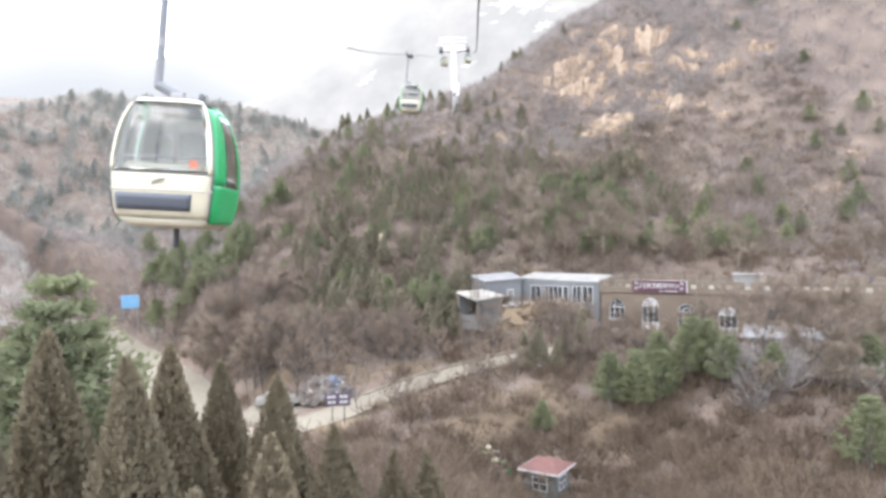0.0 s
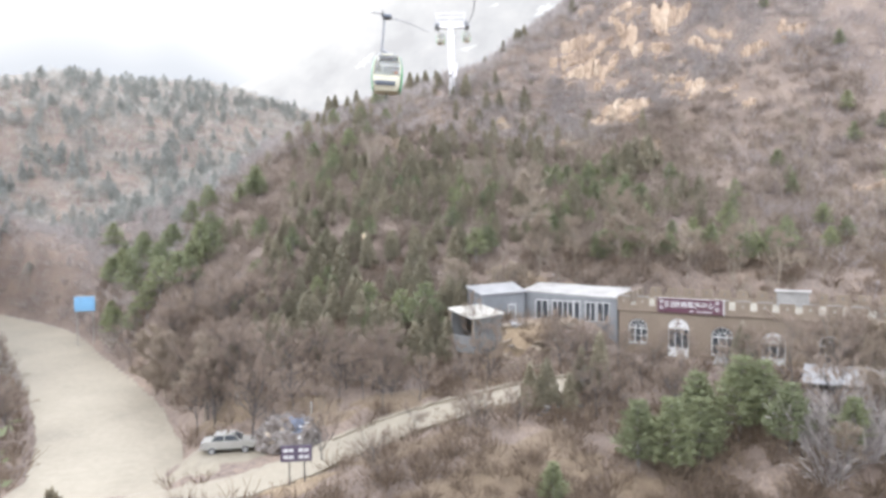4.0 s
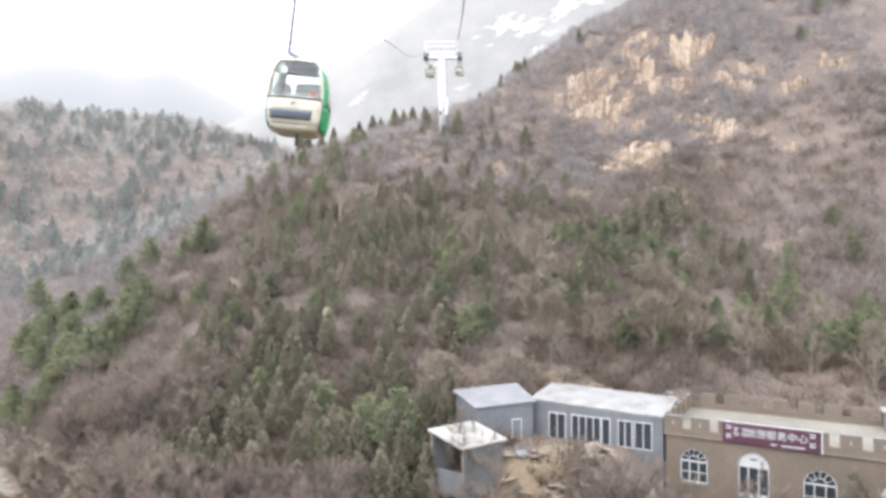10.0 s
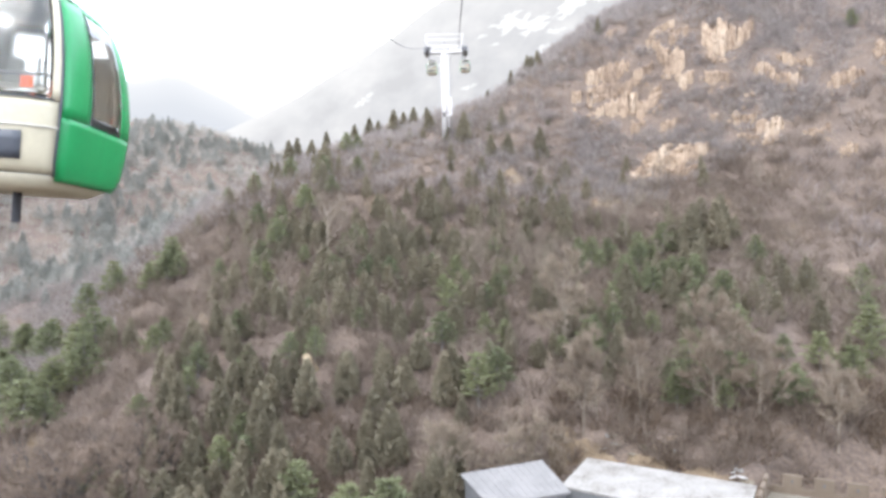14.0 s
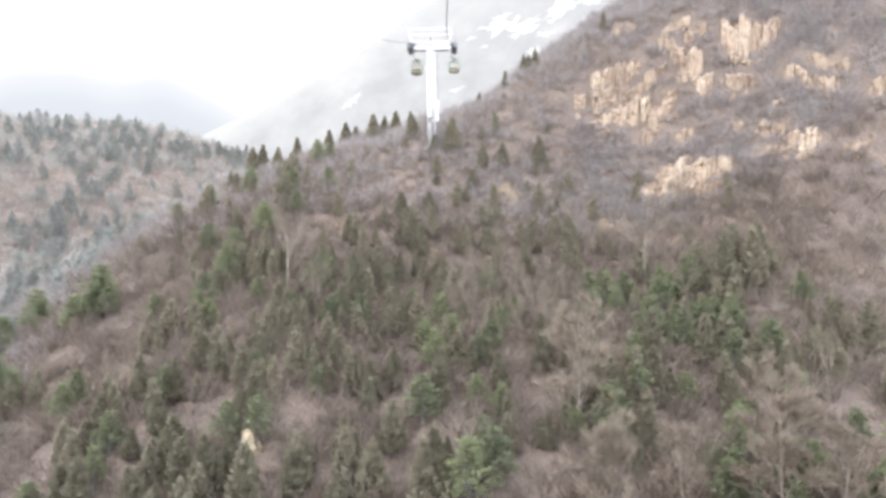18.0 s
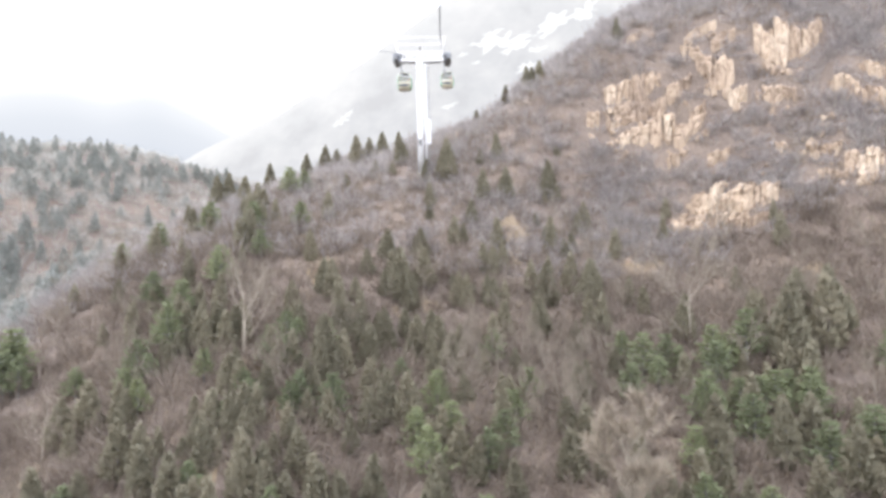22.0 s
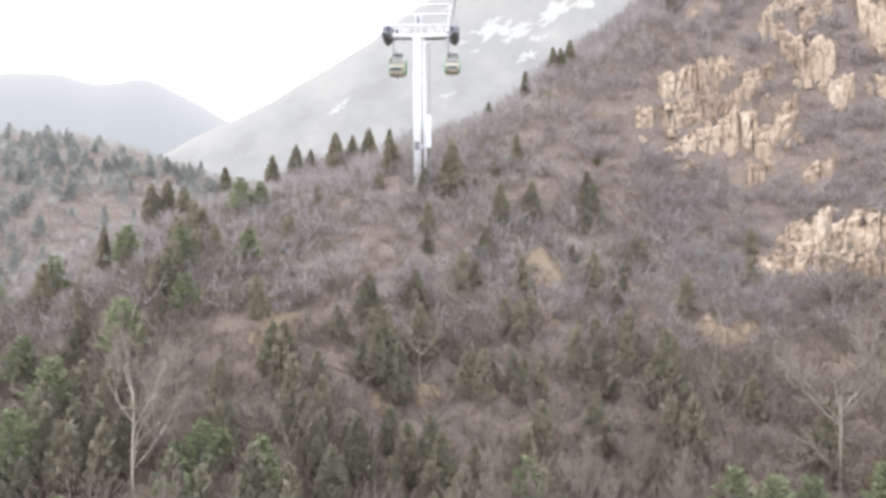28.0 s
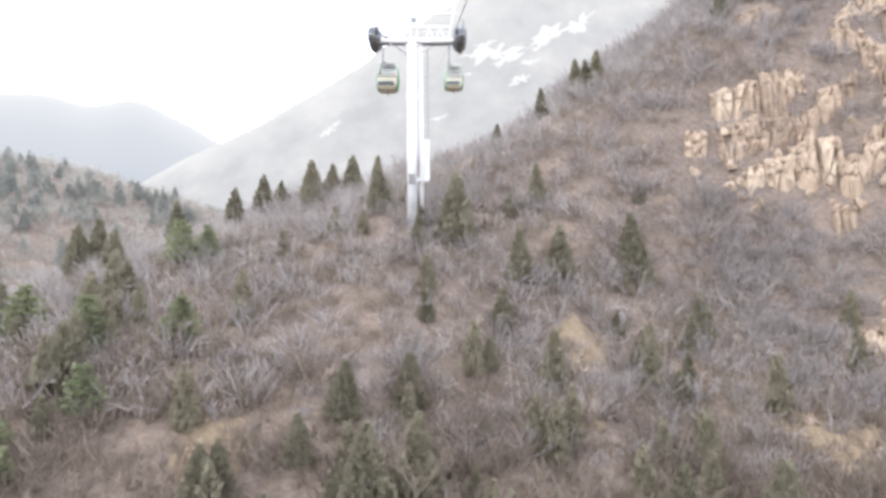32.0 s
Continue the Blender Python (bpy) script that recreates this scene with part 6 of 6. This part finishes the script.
rubble("board_pile", 7.4, 25.3, 14, 1.5, 1.2, (WOOD, WOOD, CONCRETE), "pile of pale boards in the yard", "board pile", 0.12)
rubble("board_pile", 9.3, 28.2, 12, 1.8, 1.6, (WOOD, CONCRETE, WOOD), "stack of weathered boards beside the long block", "board pile", 0.1)
rubble("board_pile", 4.6, 28.0, 12, 1.6, 1.3, (WOOD, GREYWALL, RUST), "loose boards and scrap before the shed", "board pile", 0.14)
rubble("stone_pile", 2.0, 23.4, 26, 2.2, 0.45, (ROCK, CONCRETE), "heap of tan building stones", "stone pile")
rubble("junk_heap", 7.0, 15.6, 18, 1.8, 0.9, (WOOD, RUST, SLATE, WHITE), "heap of scrap timber and dark sheets", "junk heap", 0.3)
rubble("junk_heap", 1.0, 2.6, 14, 1.3, 0.7, (RUST, CREAM, GREEN, WHITE), "heap of coloured waste beside the hut", "junk heap", 0.3)


rubble("stone_pile", 12.6, 40.6, 26, 3.0, 0.5, (ROCK, TIN, CONCRETE), "pale stones strewn along the top of the earth bank", "stone pile")
rubble("debris_pile", 9.6, 38.2, 14, 1.5, 0.8, (TIN, WHITE, CONCRETE), "white broken sheets lying behind the long block", "debris pile", 0.12)
rubble("debris_pile", 17.6, 37.0, 12, 1.2, 0.7, (TIN, WHITE, CONCRETE), "white broken slabs at the corner of the castle", "debris pile", 0.12)


# ---- hut with a red roof ----
def build_front_clutter():
    m = Matrix.Translation(CASTLE) @ Matrix.Rotation(math.atan2(FACE.y, FACE.x), 4, "Z")
    e = thing_at("awning", m @ Matrix.Translation((9.3, -2.6, 0)), "grey corrugated sheet awning before the castle wall", "awning")
    for px in (0.05, 2.75):
        part("post", cyl(nb(), (px, 0.1, -2.0), (px, 0.1, 0.05), 0.05, None, 8), WOOD, e)
    for k in range(14):
        o = part("sheet_rib", cyl(nb(), (0.1 + k * 0.2, 0.0, 0.1), (0.1 + k * 0.2, 2.2, 0.7), 0.105, None, 8), GREYWALL, e)
    e = thing_at("hanging_tarpaulin", m @ Matrix.Translation((6.6, -3.0, -0.4)), "dark blue tarpaulin hung below the castle front", "tarpaulin")
    bm = nb()
    for i in range(13):
        for j in range(6):
            bm.verts.new((i * 0.2, 0.10 * math.sin(i * 1.3 + j * 0.4), -1.6 + j * 0.34))
    bm.verts.ensure_lookup_table()
    for i in range(12):
        for j in range(5):
            k = i * 6 + j
            bm.faces.new([bm.verts[q] for q in (k, k + 6, k + 7, k + 1)])
    bmesh.ops.solidify(bm, geom=bm.faces[:], thickness=0.03)
    part("cloth", bm, TARP, e, "", True)
    part("pole", cyl(nb(), (-0.1, 0, 0.12), (2.5, 0, 0.12), 0.03, None, 6), WOOD, e)
    for px in (-0.05, 2.45):
        part("stake", cyl(nb(), (px, 0.03, -2.4), (px, 0.03, 0.2), 0.04, None, 6), WOOD, e)
    e = thing_at("white_pillar", m @ Matrix.Translation((-0.2, -3.4, -1.2)), "short white painted gate pillar", "pillar")
    part("shaft", box(nb(), -0.2, 0.2, -0.2, 0.2, -0.8, 1.6, 0.03), WHITE, e)
    part("capstone", box(nb(), -0.27, 0.27, -0.27, 0.27, 1.602, 1.72, 0.03), CONCRETE, e)


build_front_clutter()


def build_hut():
    x, y = 5.0, 0.1
    e = thing_at("guard_hut", Matrix.Translation((x, y, ground_z(x, y) + 0.45)) @ Matrix.Rotation(radians(-32), 4, "Z"), "small grey hut with a faded red hipped roof", "hut")
    w, h = 1.24, 2.35
    part("body", box(nb(), -w, w, -w, w, -1.2, h, 0.03), HUTWALL, e)
    bm = nb()
    r = w + 0.38
    lo = [bm.verts.new((sx * r, sy * r, h)) for sx, sy in ((-1, -1), (1, -1), (1, 1), (-1, 1))]
    mi = [bm.verts.new((sx * r, sy * r, h + 0.10)) for sx, sy in ((-1, -1), (1, -1), (1, 1), (-1, 1))]
    hi = [bm.verts.new((sx * 0.35, sy * 0.05, h + 0.72)) for sx, sy in ((-1, -1), (1, -1), (1, 1), (-1, 1))]
    bm.faces.new(lo[::-1])
    bm.faces.new(hi)
    for a, b in ((lo, mi), (mi, hi)):
        for i in range(4):
            j = (i + 1) % 4
            bm.faces.new((a[i], a[j], b[j], b[i]))
    part("roof", bm, REDTILE, e)
    for i in range(4):
        q = part("fascia", box(nb(), -r, r, -r - 0.03, -r + 0.0, h - 0.06, h + 0.09), WHITE, e, "pale roof edge")
        q.matrix_basis = Matrix.Rotation(radians(90 * i), 4, "Z")
    for rot in (0, 90):
        m = Matrix.Rotation(radians(rot), 4, "Z")
        o = part("window", box(nb(), -0.6, 0.6, -w - 0.03, -w - 0.004, 0.95, 1.9), GLASS, e, "dark sliding window")
        o.matrix_basis = m
        for a in ((-0.64, 0.64, 0.90, 0.98), (-0.64, 0.64, 1.86, 1.94), (-0.64, -0.56, 0.98, 1.86), (0.56, 0.64, 0.98, 1.86), (-0.04, 0.04, 0.98, 1.42), (-0.56, 0.56, 1.40, 1.48)):
            part("frame", box(nb(), a[0], a[1], -w - 0.06, -w - 0.001, a[2], a[3]), WHITE, o, "white frame")
    part("door", box(nb(), w + 0.001, w + 0.05, -0.4, 0.4, 0.05, 2.0, 0.01), BLUEWALL, e)


build_hut()


# ---- parked car ----
def build_car():
    x, y = -20.2, 16.3
    gz = ground_z(x, y)
    e = thing_at("parked_car", Matrix.Translation((x, y, gz + 0.16)) @ Matrix.Rotation(radians(12), 4, "Z") @ Matrix.Rotation(-math.atan2(ground_z(x + 1.3, y - 0.18) - ground_z(x - 1.3, y + 0.18), 2.6), 4, "Y"), "silver saloon car parked beside the road", "car")
    side = [(-2.2, 0.42), (-2.22, 0.78), (-2.05, 0.95), (-1.45, 1.0), (1.0, 0.98), (2.0, 0.85), (2.2, 0.65), (2.2, 0.38), (1.75, 0.30), (-1.8, 0.30)]
    bm = outline(nb(), side, -0.84, 0.84)
    bmesh.ops.bevel(bm, geom=bm.edges[:], offset=0.06, segments=2, affect="EDGES")
    part("body", bm, SILVER, e, smooth=False)
    roof = nb()
    lo = [(-1.42, -0.78), (1.05, -0.78), (1.05, 0.78), (-1.42, 0.78)]
    hi = [(-1.02, -0.66), (0.42, -0.66), (0.42, 0.66), (-1.02, 0.66)]
    a = [roof.verts.new((px, py, 0.97)) for px, py in lo]
    b = [roof.verts.new((px, py, 1.40)) for px, py in hi]
    for i in range(4):
        j = (i + 1) % 4
        roof.faces.new((a[i], a[j], b[j], b[i]))
    roof.faces.new(b)
    part("glasshouse", roof, GLASS, e, "dark glass all round")
    part("roof_panel", box(nb(), -1.1, 0.5, -0.68, 0.68, 1.385, 1.46, 0.035), SILVER, e)
    for sy in (-1, 1):
        for xa, xb in ((-1.40, -1.04), (1.03, 0.44), (-0.32, -0.32)):
            part("pillar", cyl(nb(), (xa, sy * 0.785, 0.97), (xb, sy * 0.635, 1.41), 0.045, None, 6), SILVER, e)
        for wx in (-1.3, 1.35):
            wheel = part("wheel", cyl(nb(), (wx, sy * 0.66, 0.19), (wx, sy * 0.86, 0.19), 0.30, None, 20), BLACK, e, "black tyre")
            part("rim", cyl(nb(), (wx, sy * 0.83, 0.19), (wx, sy * 0.875, 0.19), 0.19, None, 14), GALV, wheel)
        part("headlight", box(nb(), 2.08, 2.22, sy * 0.6 - 0.16, sy * 0.6 + 0.16, 0.62, 0.76, 0.02), WHITE, e)
        part("tail_light", box(nb(), -2.25, -2.12, sy * 0.62 - 0.15, sy * 0.62 + 0.15, 0.66, 0.84, 0.02), MAROON, e, "red tail light")
        part("mirror", box(nb(), 0.85, 1.0, sy * 0.94 - 0.08, sy * 0.94 + 0.08, 0.95, 1.08, 0.02), SILVER, e)
    for bx in (-2.27, 2.2):
        part("bumper", box(nb(), bx, bx + 0.09, -0.8, 0.8, 0.32, 0.55, 0.03), GALV, e)
    part("plate", box(nb(), -2.285, -2.272, -0.22, 0.22, 0.58, 0.68), SKYBLUE, e)


build_car()


# ---- the domed heap of scrap beside the drive ----
def build_heap():
    x, y = -15.0, 15.6
    gz = ground_z(x, y)
    e = thing_at("scrap_heap", Matrix.Translation((x, y, gz)), "domed heap of scrap metal, sheets and blue tarpaulin", "scrap heap")
    bm = nb()
    bmesh.ops.create_icosphere(bm, subdivisions=4, radius=1.0)
    for v in bm.verts:
        p = v.co.copy()
        n = noise.noise(p * 3.0) * 0.22 + noise.noise(p * 8.0) * 0.12
        v.co = Vector((p.x * 2.7, p.y * 1.9, max(p.z, -0.2) * 2.2)) * (1 + n)
    part("mound", bm, RUST, e)
    for i in range(64):
        a, h = rs.uniform(0, 6.3), rs.uniform(0.1, 0.95)
        r = math.sqrt(1 - h * h)
        p = Vector((2.55 * r * math.cos(a), 1.85 * r * math.sin(a), 2.15 * h))
        s = rs.uniform(0.2, 0.55)
        mat = (GREYWALL, GREYWALL, RUST, TARP, WHITE, RUST, WOOD)[rs.randint(7)]
        ob = part("scrap_piece", box(nb(), -s, s, -0.04, 0.04, -0.28 * s, 0.28 * s, 0.01), mat, e)
        ob.matrix_basis = Matrix.LocRotScale(p * 1.0, Euler((rs.uniform(-0.3, 0.3) - 0.9 * h, rs.uniform(-0.5, 0.5), a + 1.57)), None)
    t = nb()
    bmesh.ops.create_icosphere(t, subdivisions=3, radius=0.8)
    for v in t.verts:
        v.co = Vector((v.co.x * 1.0, v.co.y * 0.6, v.co.z * 1.0)) * (1 + 0.5 * noise.noise(v.co * 2.5) + 0.25 * noise.noise(v.co * 6))
    ob = part("tarpaulin", t, TARP, e, "crumpled blue tarpaulin", True)
    ob.location = (0.6, -0.9, 1.5)
    for i in (1, 3):
        p = part("hoop", nb(), RUST, e)
        bm = nb()
        for k in range(10):
            a0, a1 = math.pi * k / 10, math.pi * (k + 1) / 10
            cyl(bm, (-2.0 + i, 2.0 * math.cos(a0), 2.35 * math.sin(a0)), (-2.0 + i, 2.0 * math.cos(a1), 2.35 * math.sin(a1)), 0.03, None, 5)
        bm.to_mesh(p.data)
        bm.free()


build_heap()


# ---- signs and posts ----
def build_road_sign():
    x, y = -12.5, 8.0
    gz = ground_z(x, y)
    e = thing_at("direction_sign", Matrix.Translation((x, y, gz)) @ Matrix.Rotation(radians(8), 4, "Z"), "dark violet direction board on two posts beside the drive", "sign")
    for px in (-0.5, 0.55):
        part("post", cyl(nb(), (px, 0.04, -0.6), (px, 0.04, 2.9), 0.055, None, 8), DARK_BARK, e, "dark wooden post")
    part("board", box(nb(), -1.05, 1.05, -0.09, -0.04, 1.88, 3.0, 0.01), NAVY, e)
    part("frame", box(nb(), -1.1, 1.1, -0.035, -0.02, 1.84, 3.04, 0.01), SLATE, e)
    part("divider", box(nb(), -0.03, 0.03, -0.102, -0.092, 1.92, 2.96), SLATE, e)
    for cx in (-0.53, 0.53):
        for z in (2.56, 2.08):
            for k in range(2):
                part("mark", box(nb(), cx - 0.36 + k * 0.38, cx - 0.03 + k * 0.38, -0.105, -0.092, z, z + 0.24), WHITE, e)


build_road_sign()
x, y = -58.4, 62.4
e = thing_at("billboard", Matrix.Translation((x, y, ground_z(x, y))) @ Matrix.Rotation(radians(20), 4, "Z"), "plain light blue billboard on posts beside the road", "billboard")
mid_z = -20.4 - ground_z(x, y)
for px in (-1.1, 1.1):
    part("post", cyl(nb(), (px, 0.05, -0.5), (px, 0.05, mid_z), 0.07, None, 8), GALV, e)
part("board", box(nb(), -1.4, 1.4, -0.08, 0.02, mid_z - 1.1, mid_z + 1.1, 0.02), SKYBLUE, e)
part("frame", box(nb(), -1.46, 1.46, 0.022, 0.08, mid_z - 1.16, mid_z + 1.16, 0.02), GALV, e)
for x, y, h in ((-21.6, 22.6, 2.6), (-13.9, 19.0, 1.1), (-17.6, 18.9, 1.4)):
    e = thing_at("marker_post", Matrix.Translation((x, y, ground_z(x, y))), "thin white marker post beside the parking place", "post", "marker posts")
    part("post", cyl(nb(), (0, 0, -0.3), (0, 0, h), 0.05, 0.05, 8), WHITE, e)
    part("foot", cyl(nb(), (0, 0, -0.1), (0, 0, 0.08), 0.12, 0.10, 8), CONCRETE, e)


# ---- rock outcrops ----
def rock_mesh(seed):
    """An angular block: a cube split by planes."""
    bm = nb()
    bmesh.ops.create_cube(bm, size=1.7)
    bmesh.ops.subdivide_edges(bm, edges=bm.edges[:], cuts=3, use_grid_fill=True)
    r = random.Random(seed)
    cuts = []
    for _ in range(9):
        d = Vector((r.uniform(-1, 1), r.uniform(-1, 1), r.uniform(-0.4, 0.9))).normalized()
        cuts.append((d, r.uniform(0.42, 0.85)))
    off = Vector((seed * 3.1, 0, seed))
    for v in bm.verts:
        for d, k in cuts:
            s = v.co.dot(d)
            if s > k:
                v.co -= d * (s - k)
        v.co *= 1 + 0.05 * noise.noise(v.co * 3 + off) + 0.05 * noise.noise(v.co * 9 + off)
    bm.normal_update()
    me = bpy.data.meshes.new("rock")
    bm.to_mesh(me)
    bm.free()
    me.materials.append(ROCK)
    return me


ROCKS = [rock_mesh(s) for s in range(8)]


def outcrop(x, y, n, wide, deep, size, label, lean=0.5):
    e = thing_at("rock_outcrop", Matrix.Translation((x, y, ground_z(x, y))), label, "rock outcrop", "outcrops on the slope")
    g0 = ground_z(x, y)
    for _ in range(int(n * 2.3)):
        px, py = rs.normal(0, wide / 2.2), rs.normal(0, deep / 2.2)
        s = 0.72 * size * rs.uniform(0.45, 1.4)
        ob = new("rock", ROCKS[rs.randint(8)])
        ob.parent = e
        ob.matrix_basis = Matrix.LocRotScale((px, py, ground_z(x + px, y + py) - g0 + 0.15 * s), Euler((rs.uniform(-0.4, 0.4) - 0.3, rs.uniform(-0.4, 0.4), rs.uniform(0, 6.3))), (s * rs.uniform(0.7, 1.2), s * rs.uniform(0.6, 1.0), s * rs.uniform(0.5, 1.0)))


def crag(feet, label, seed, wide=(0.7, 2.4), tall=(0.86, 1.1)):
    """A jointed granite face along its foot (x, y, height): upright columns set side by side, running back into the slope."""
    r = np.random.RandomState(seed)
    p = np.array(feet, float)
    arc = np.concatenate([[0], np.cumsum(np.hypot(*np.diff(p[:, :2], axis=0).T))])
    mx, my = p[:, 0].mean(), p[:, 1].mean()
    g0 = ground_z(mx, my)
    back = np.array([ground_z(mx + 1, my) - ground_z(mx - 1, my), ground_z(mx, my + 1) - ground_z(mx, my - 1)])
    back /= np.linalg.norm(back) + 1e-9
    edge = [0.0]
    while edge[-1] < arc[-1]:
        edge.append(min(arc[-1], edge[-1] + r.uniform(*wide)))
    if edge[-1] - edge[-2] < 0.3:
        edge.pop(-2)
    e = thing_at("crag", Matrix.Translation((mx, my, g0)), label, "crag", "crags on the slope")
    rise = np.array([-0.5, 0.0, 0.18, 0.36, 0.52, 0.68, 0.82, 0.94, 1.0, 1.03, 1.06, 1.0])
    sunk = np.array([0.0, 0.0, 0.0, 0.0, 0.0, 0.0, 0.0, 0.04, 0.14, 0.45, 1.0, 1.8])
    for a, b in zip(edge, edge[1:]):
        n = max(4, int((b - a) / 0.2) + 1)
        s = np.linspace(a, b, n)
        x, y, h = (np.interp(s, arc, p[:, k]) for k in range(3))
        h = (h + 0.15) * r.uniform(*tall)
        if a == 0 or b == arc[-1]:
            h = h * 0.8
        setback, lean, ledge, deep = r.uniform(-0.5, -0.05), r.uniform(0.05, 0.28), r.uniform(0.3, 0.8), r.uniform(0.0, 0.45) * (r.uniform() < 0.6)
        w = (s - a) / (b - a)
        # rounded arrises, and flanks that run back into the slope
        arris = 0.14 * np.abs(2 * w - 1) ** 6 + 0.14 * np.sin(4 * w + seed)
        x, y, h, arris = (np.concatenate([[q[0]], q, [q[-1]]]) for q in (x, y, h, arris))
        arris[[0, -1]] += 1.6
        depth = setback + arris[:, None] + lean * h[:, None] * np.clip(rise, 0, 1) + deep * (rise > ledge) + sunk * h[:, None]
        depth = depth + r.normal(0, 0.07, depth.shape)
        skew = r.uniform(-0.05, 0.08)
        z = height(x, y)[:, None] - g0 + h[:, None] * (rise + 0.10 * np.sin(4 * np.linspace(0, 1, len(h)) + seed)[:, None] * (rise > 0.6)) + r.normal(0, 0.045, depth.shape)
        # the top breaks off unevenly, the foot goes into the ground
        z = z - 0.22 * h[:, None] * (rise > 0.75) * (r.uniform(0, 1, len(h)) ** 2)[:, None]
        px, py = x[:, None] + back[0] * depth + skew * h[:, None] * rise, y[:, None] + back[1] * depth
        z[:, 0] = height(px[:, 0], py[:, 0]) - g0 - 0.5
        v = np.stack([px - mx, py - my, z], 2)
        m = len(rise)
        i, k = np.meshgrid(np.arange(len(x) - 1), np.arange(m - 1), indexing="ij")
        f = np.stack([i * m + k, (i + 1) * m + k, (i + 1) * m + k + 1, i * m + k + 1], 2).reshape(-1, 4)
        ob = new("rock_column", mesh_from("rock_column", v.reshape(-1, 3), f, ROCK))
        ob.parent = e
    for _ in range(int(arc[-1] * 0.9) + 1):
        q = r.uniform(0, arc[-1])
        x, y, h = (np.interp(q, arc, p[:, k]) for k in range(3))
        x, y = x - back[0] * r.uniform(0.2, 1.2), y - back[1] * r.uniform(0.2, 1.2)
        k = r.uniform(0.25, 0.6) * min(1.2, 0.3 * h + 0.4)
        ob = new("rock", ROCKS[r.randint(8)])
        ob.parent = e
        ob.matrix_basis = Matrix.LocRotScale((x - mx, y - my, ground_z(x, y) - g0 + 0.15 * k), Euler((r.uniform(-0.5, 0.3), r.uniform(-0.4, 0.4), r.uniform(0, 6.3))), (k, k * 0.8, k * r.uniform(0.7, 1.3)))


HIGH = "tall jointed tan granite crag high on the slope"
LOW = "low broken tan granite crag above the brush"
PALE = "pale granite rock among grey scrub"
for crags, words in ((PEAK_CRAGS + RIDGE_CRAGS, HIGH), (LOW_CRAGS, LOW), (PALE_CRAGS, PALE)):
    for k, feet in enumerate(crags):
        if words == HIGH:
            crag(feet, words, k + len(crags))
        else:
            crag(feet, words, k + len(crags), (0.5, 1.3), (0.4, 1.0))
for x, y, n, w, d, s in ((25.4, 86.6, 8, 3.4, 1.6, 0.8), (31.0, 86.4, 6, 2.6, 1.2, 0.7), (38.0, 87.5, 6, 3.0, 1.4, 0.8), (16.4, 82.6, 5, 1.8, 0.6, 0.5), (19.6, 81.2, 6, 1.2, 0.5, 0.45), (30.8, 72.4, 5, 1.6, 1.0, 0.7), (7.1, 85.8, 6, 1.8, 1.6, 0.4), (6.7, 83.4, 5, 1.4, 1.0, 0.35), (0.5, 103, 5, 1.6, 0.8, 0.8), (-2.6, 75.9, 5, 1.5, 0.6, 0.35), (-11.2, 78.8, 5, 1.2, 1.4, 0.35), (-6.2, 99.5, 4, 1.6, 0.8, 0.6), (3.0, 106, 4, 2.2, 1.0, 0.8)):
    outcrop(x, y, n, w, d, s, "scattered ochre stones in the dry brush")


def boulder(x, y, s, label):
    e = thing_at("boulder", Matrix.LocRotScale((x, y, ground_z(x, y) + 0.25 * s[2]), Euler((0.1, -0.1, 0.5)), None), label, "boulder")
    me = ROCKS[3].copy()
    me.materials.clear()
    me.materials.append(PALEROCK)
    ob = new("rock", me)
    ob.parent, ob.matrix_basis = e, Matrix.LocRotScale(None, None, s)


PALEROCK = jointed("pale_yellow_stone", [(0.22, (0.28, 0.215, 0.13)), (0.42, (0.41, 0.325, 0.205)), (0.58, (0.50, 0.41, 0.27)), (0.75, (0.57, 0.48, 0.34))])
boulder(-13.1, 49.3, (1.0, 0.8, 1.25), "pale yellow boulder bare on the brown slope")


def dead_trunk(x0, y0, x1, y1, r, lift):
    """A bleached fallen trunk on the slope."""
    p, q = Vector((x0, y0, ground_z(x0, y0) + 0.15)), Vector((x1, y1, ground_z(x1, y1) + lift))
    e = thing_at("dead_trunk", Matrix.Translation(p), "bleached fallen trunk lying on the brush", "dead tree", "dead trunks on the slope")
    d = q - p
    part("stem", cyl(nb(), (0, 0, 0), d * 0.6, r, r * 0.8, 8), PALE_BARK, e)
    part("stem", cyl(nb(), d * 0.6, d + Vector((0.1, 0, 0.05)), r * 0.8, r * 0.45, 8), PALE_BARK, e)
    part("branch", cyl(nb(), d * 0.5, d * 0.8 + Vector((0.35, 0.1, 0.3)), r * 0.4, r * 0.2, 6), PALE_BARK, e)


dead_trunk(12.6, 88.0, 15.2, 90.4, 0.11, 0.5)
dead_trunk(0.7, 86.3, 1.2, 87.8, 0.09, 0.9)
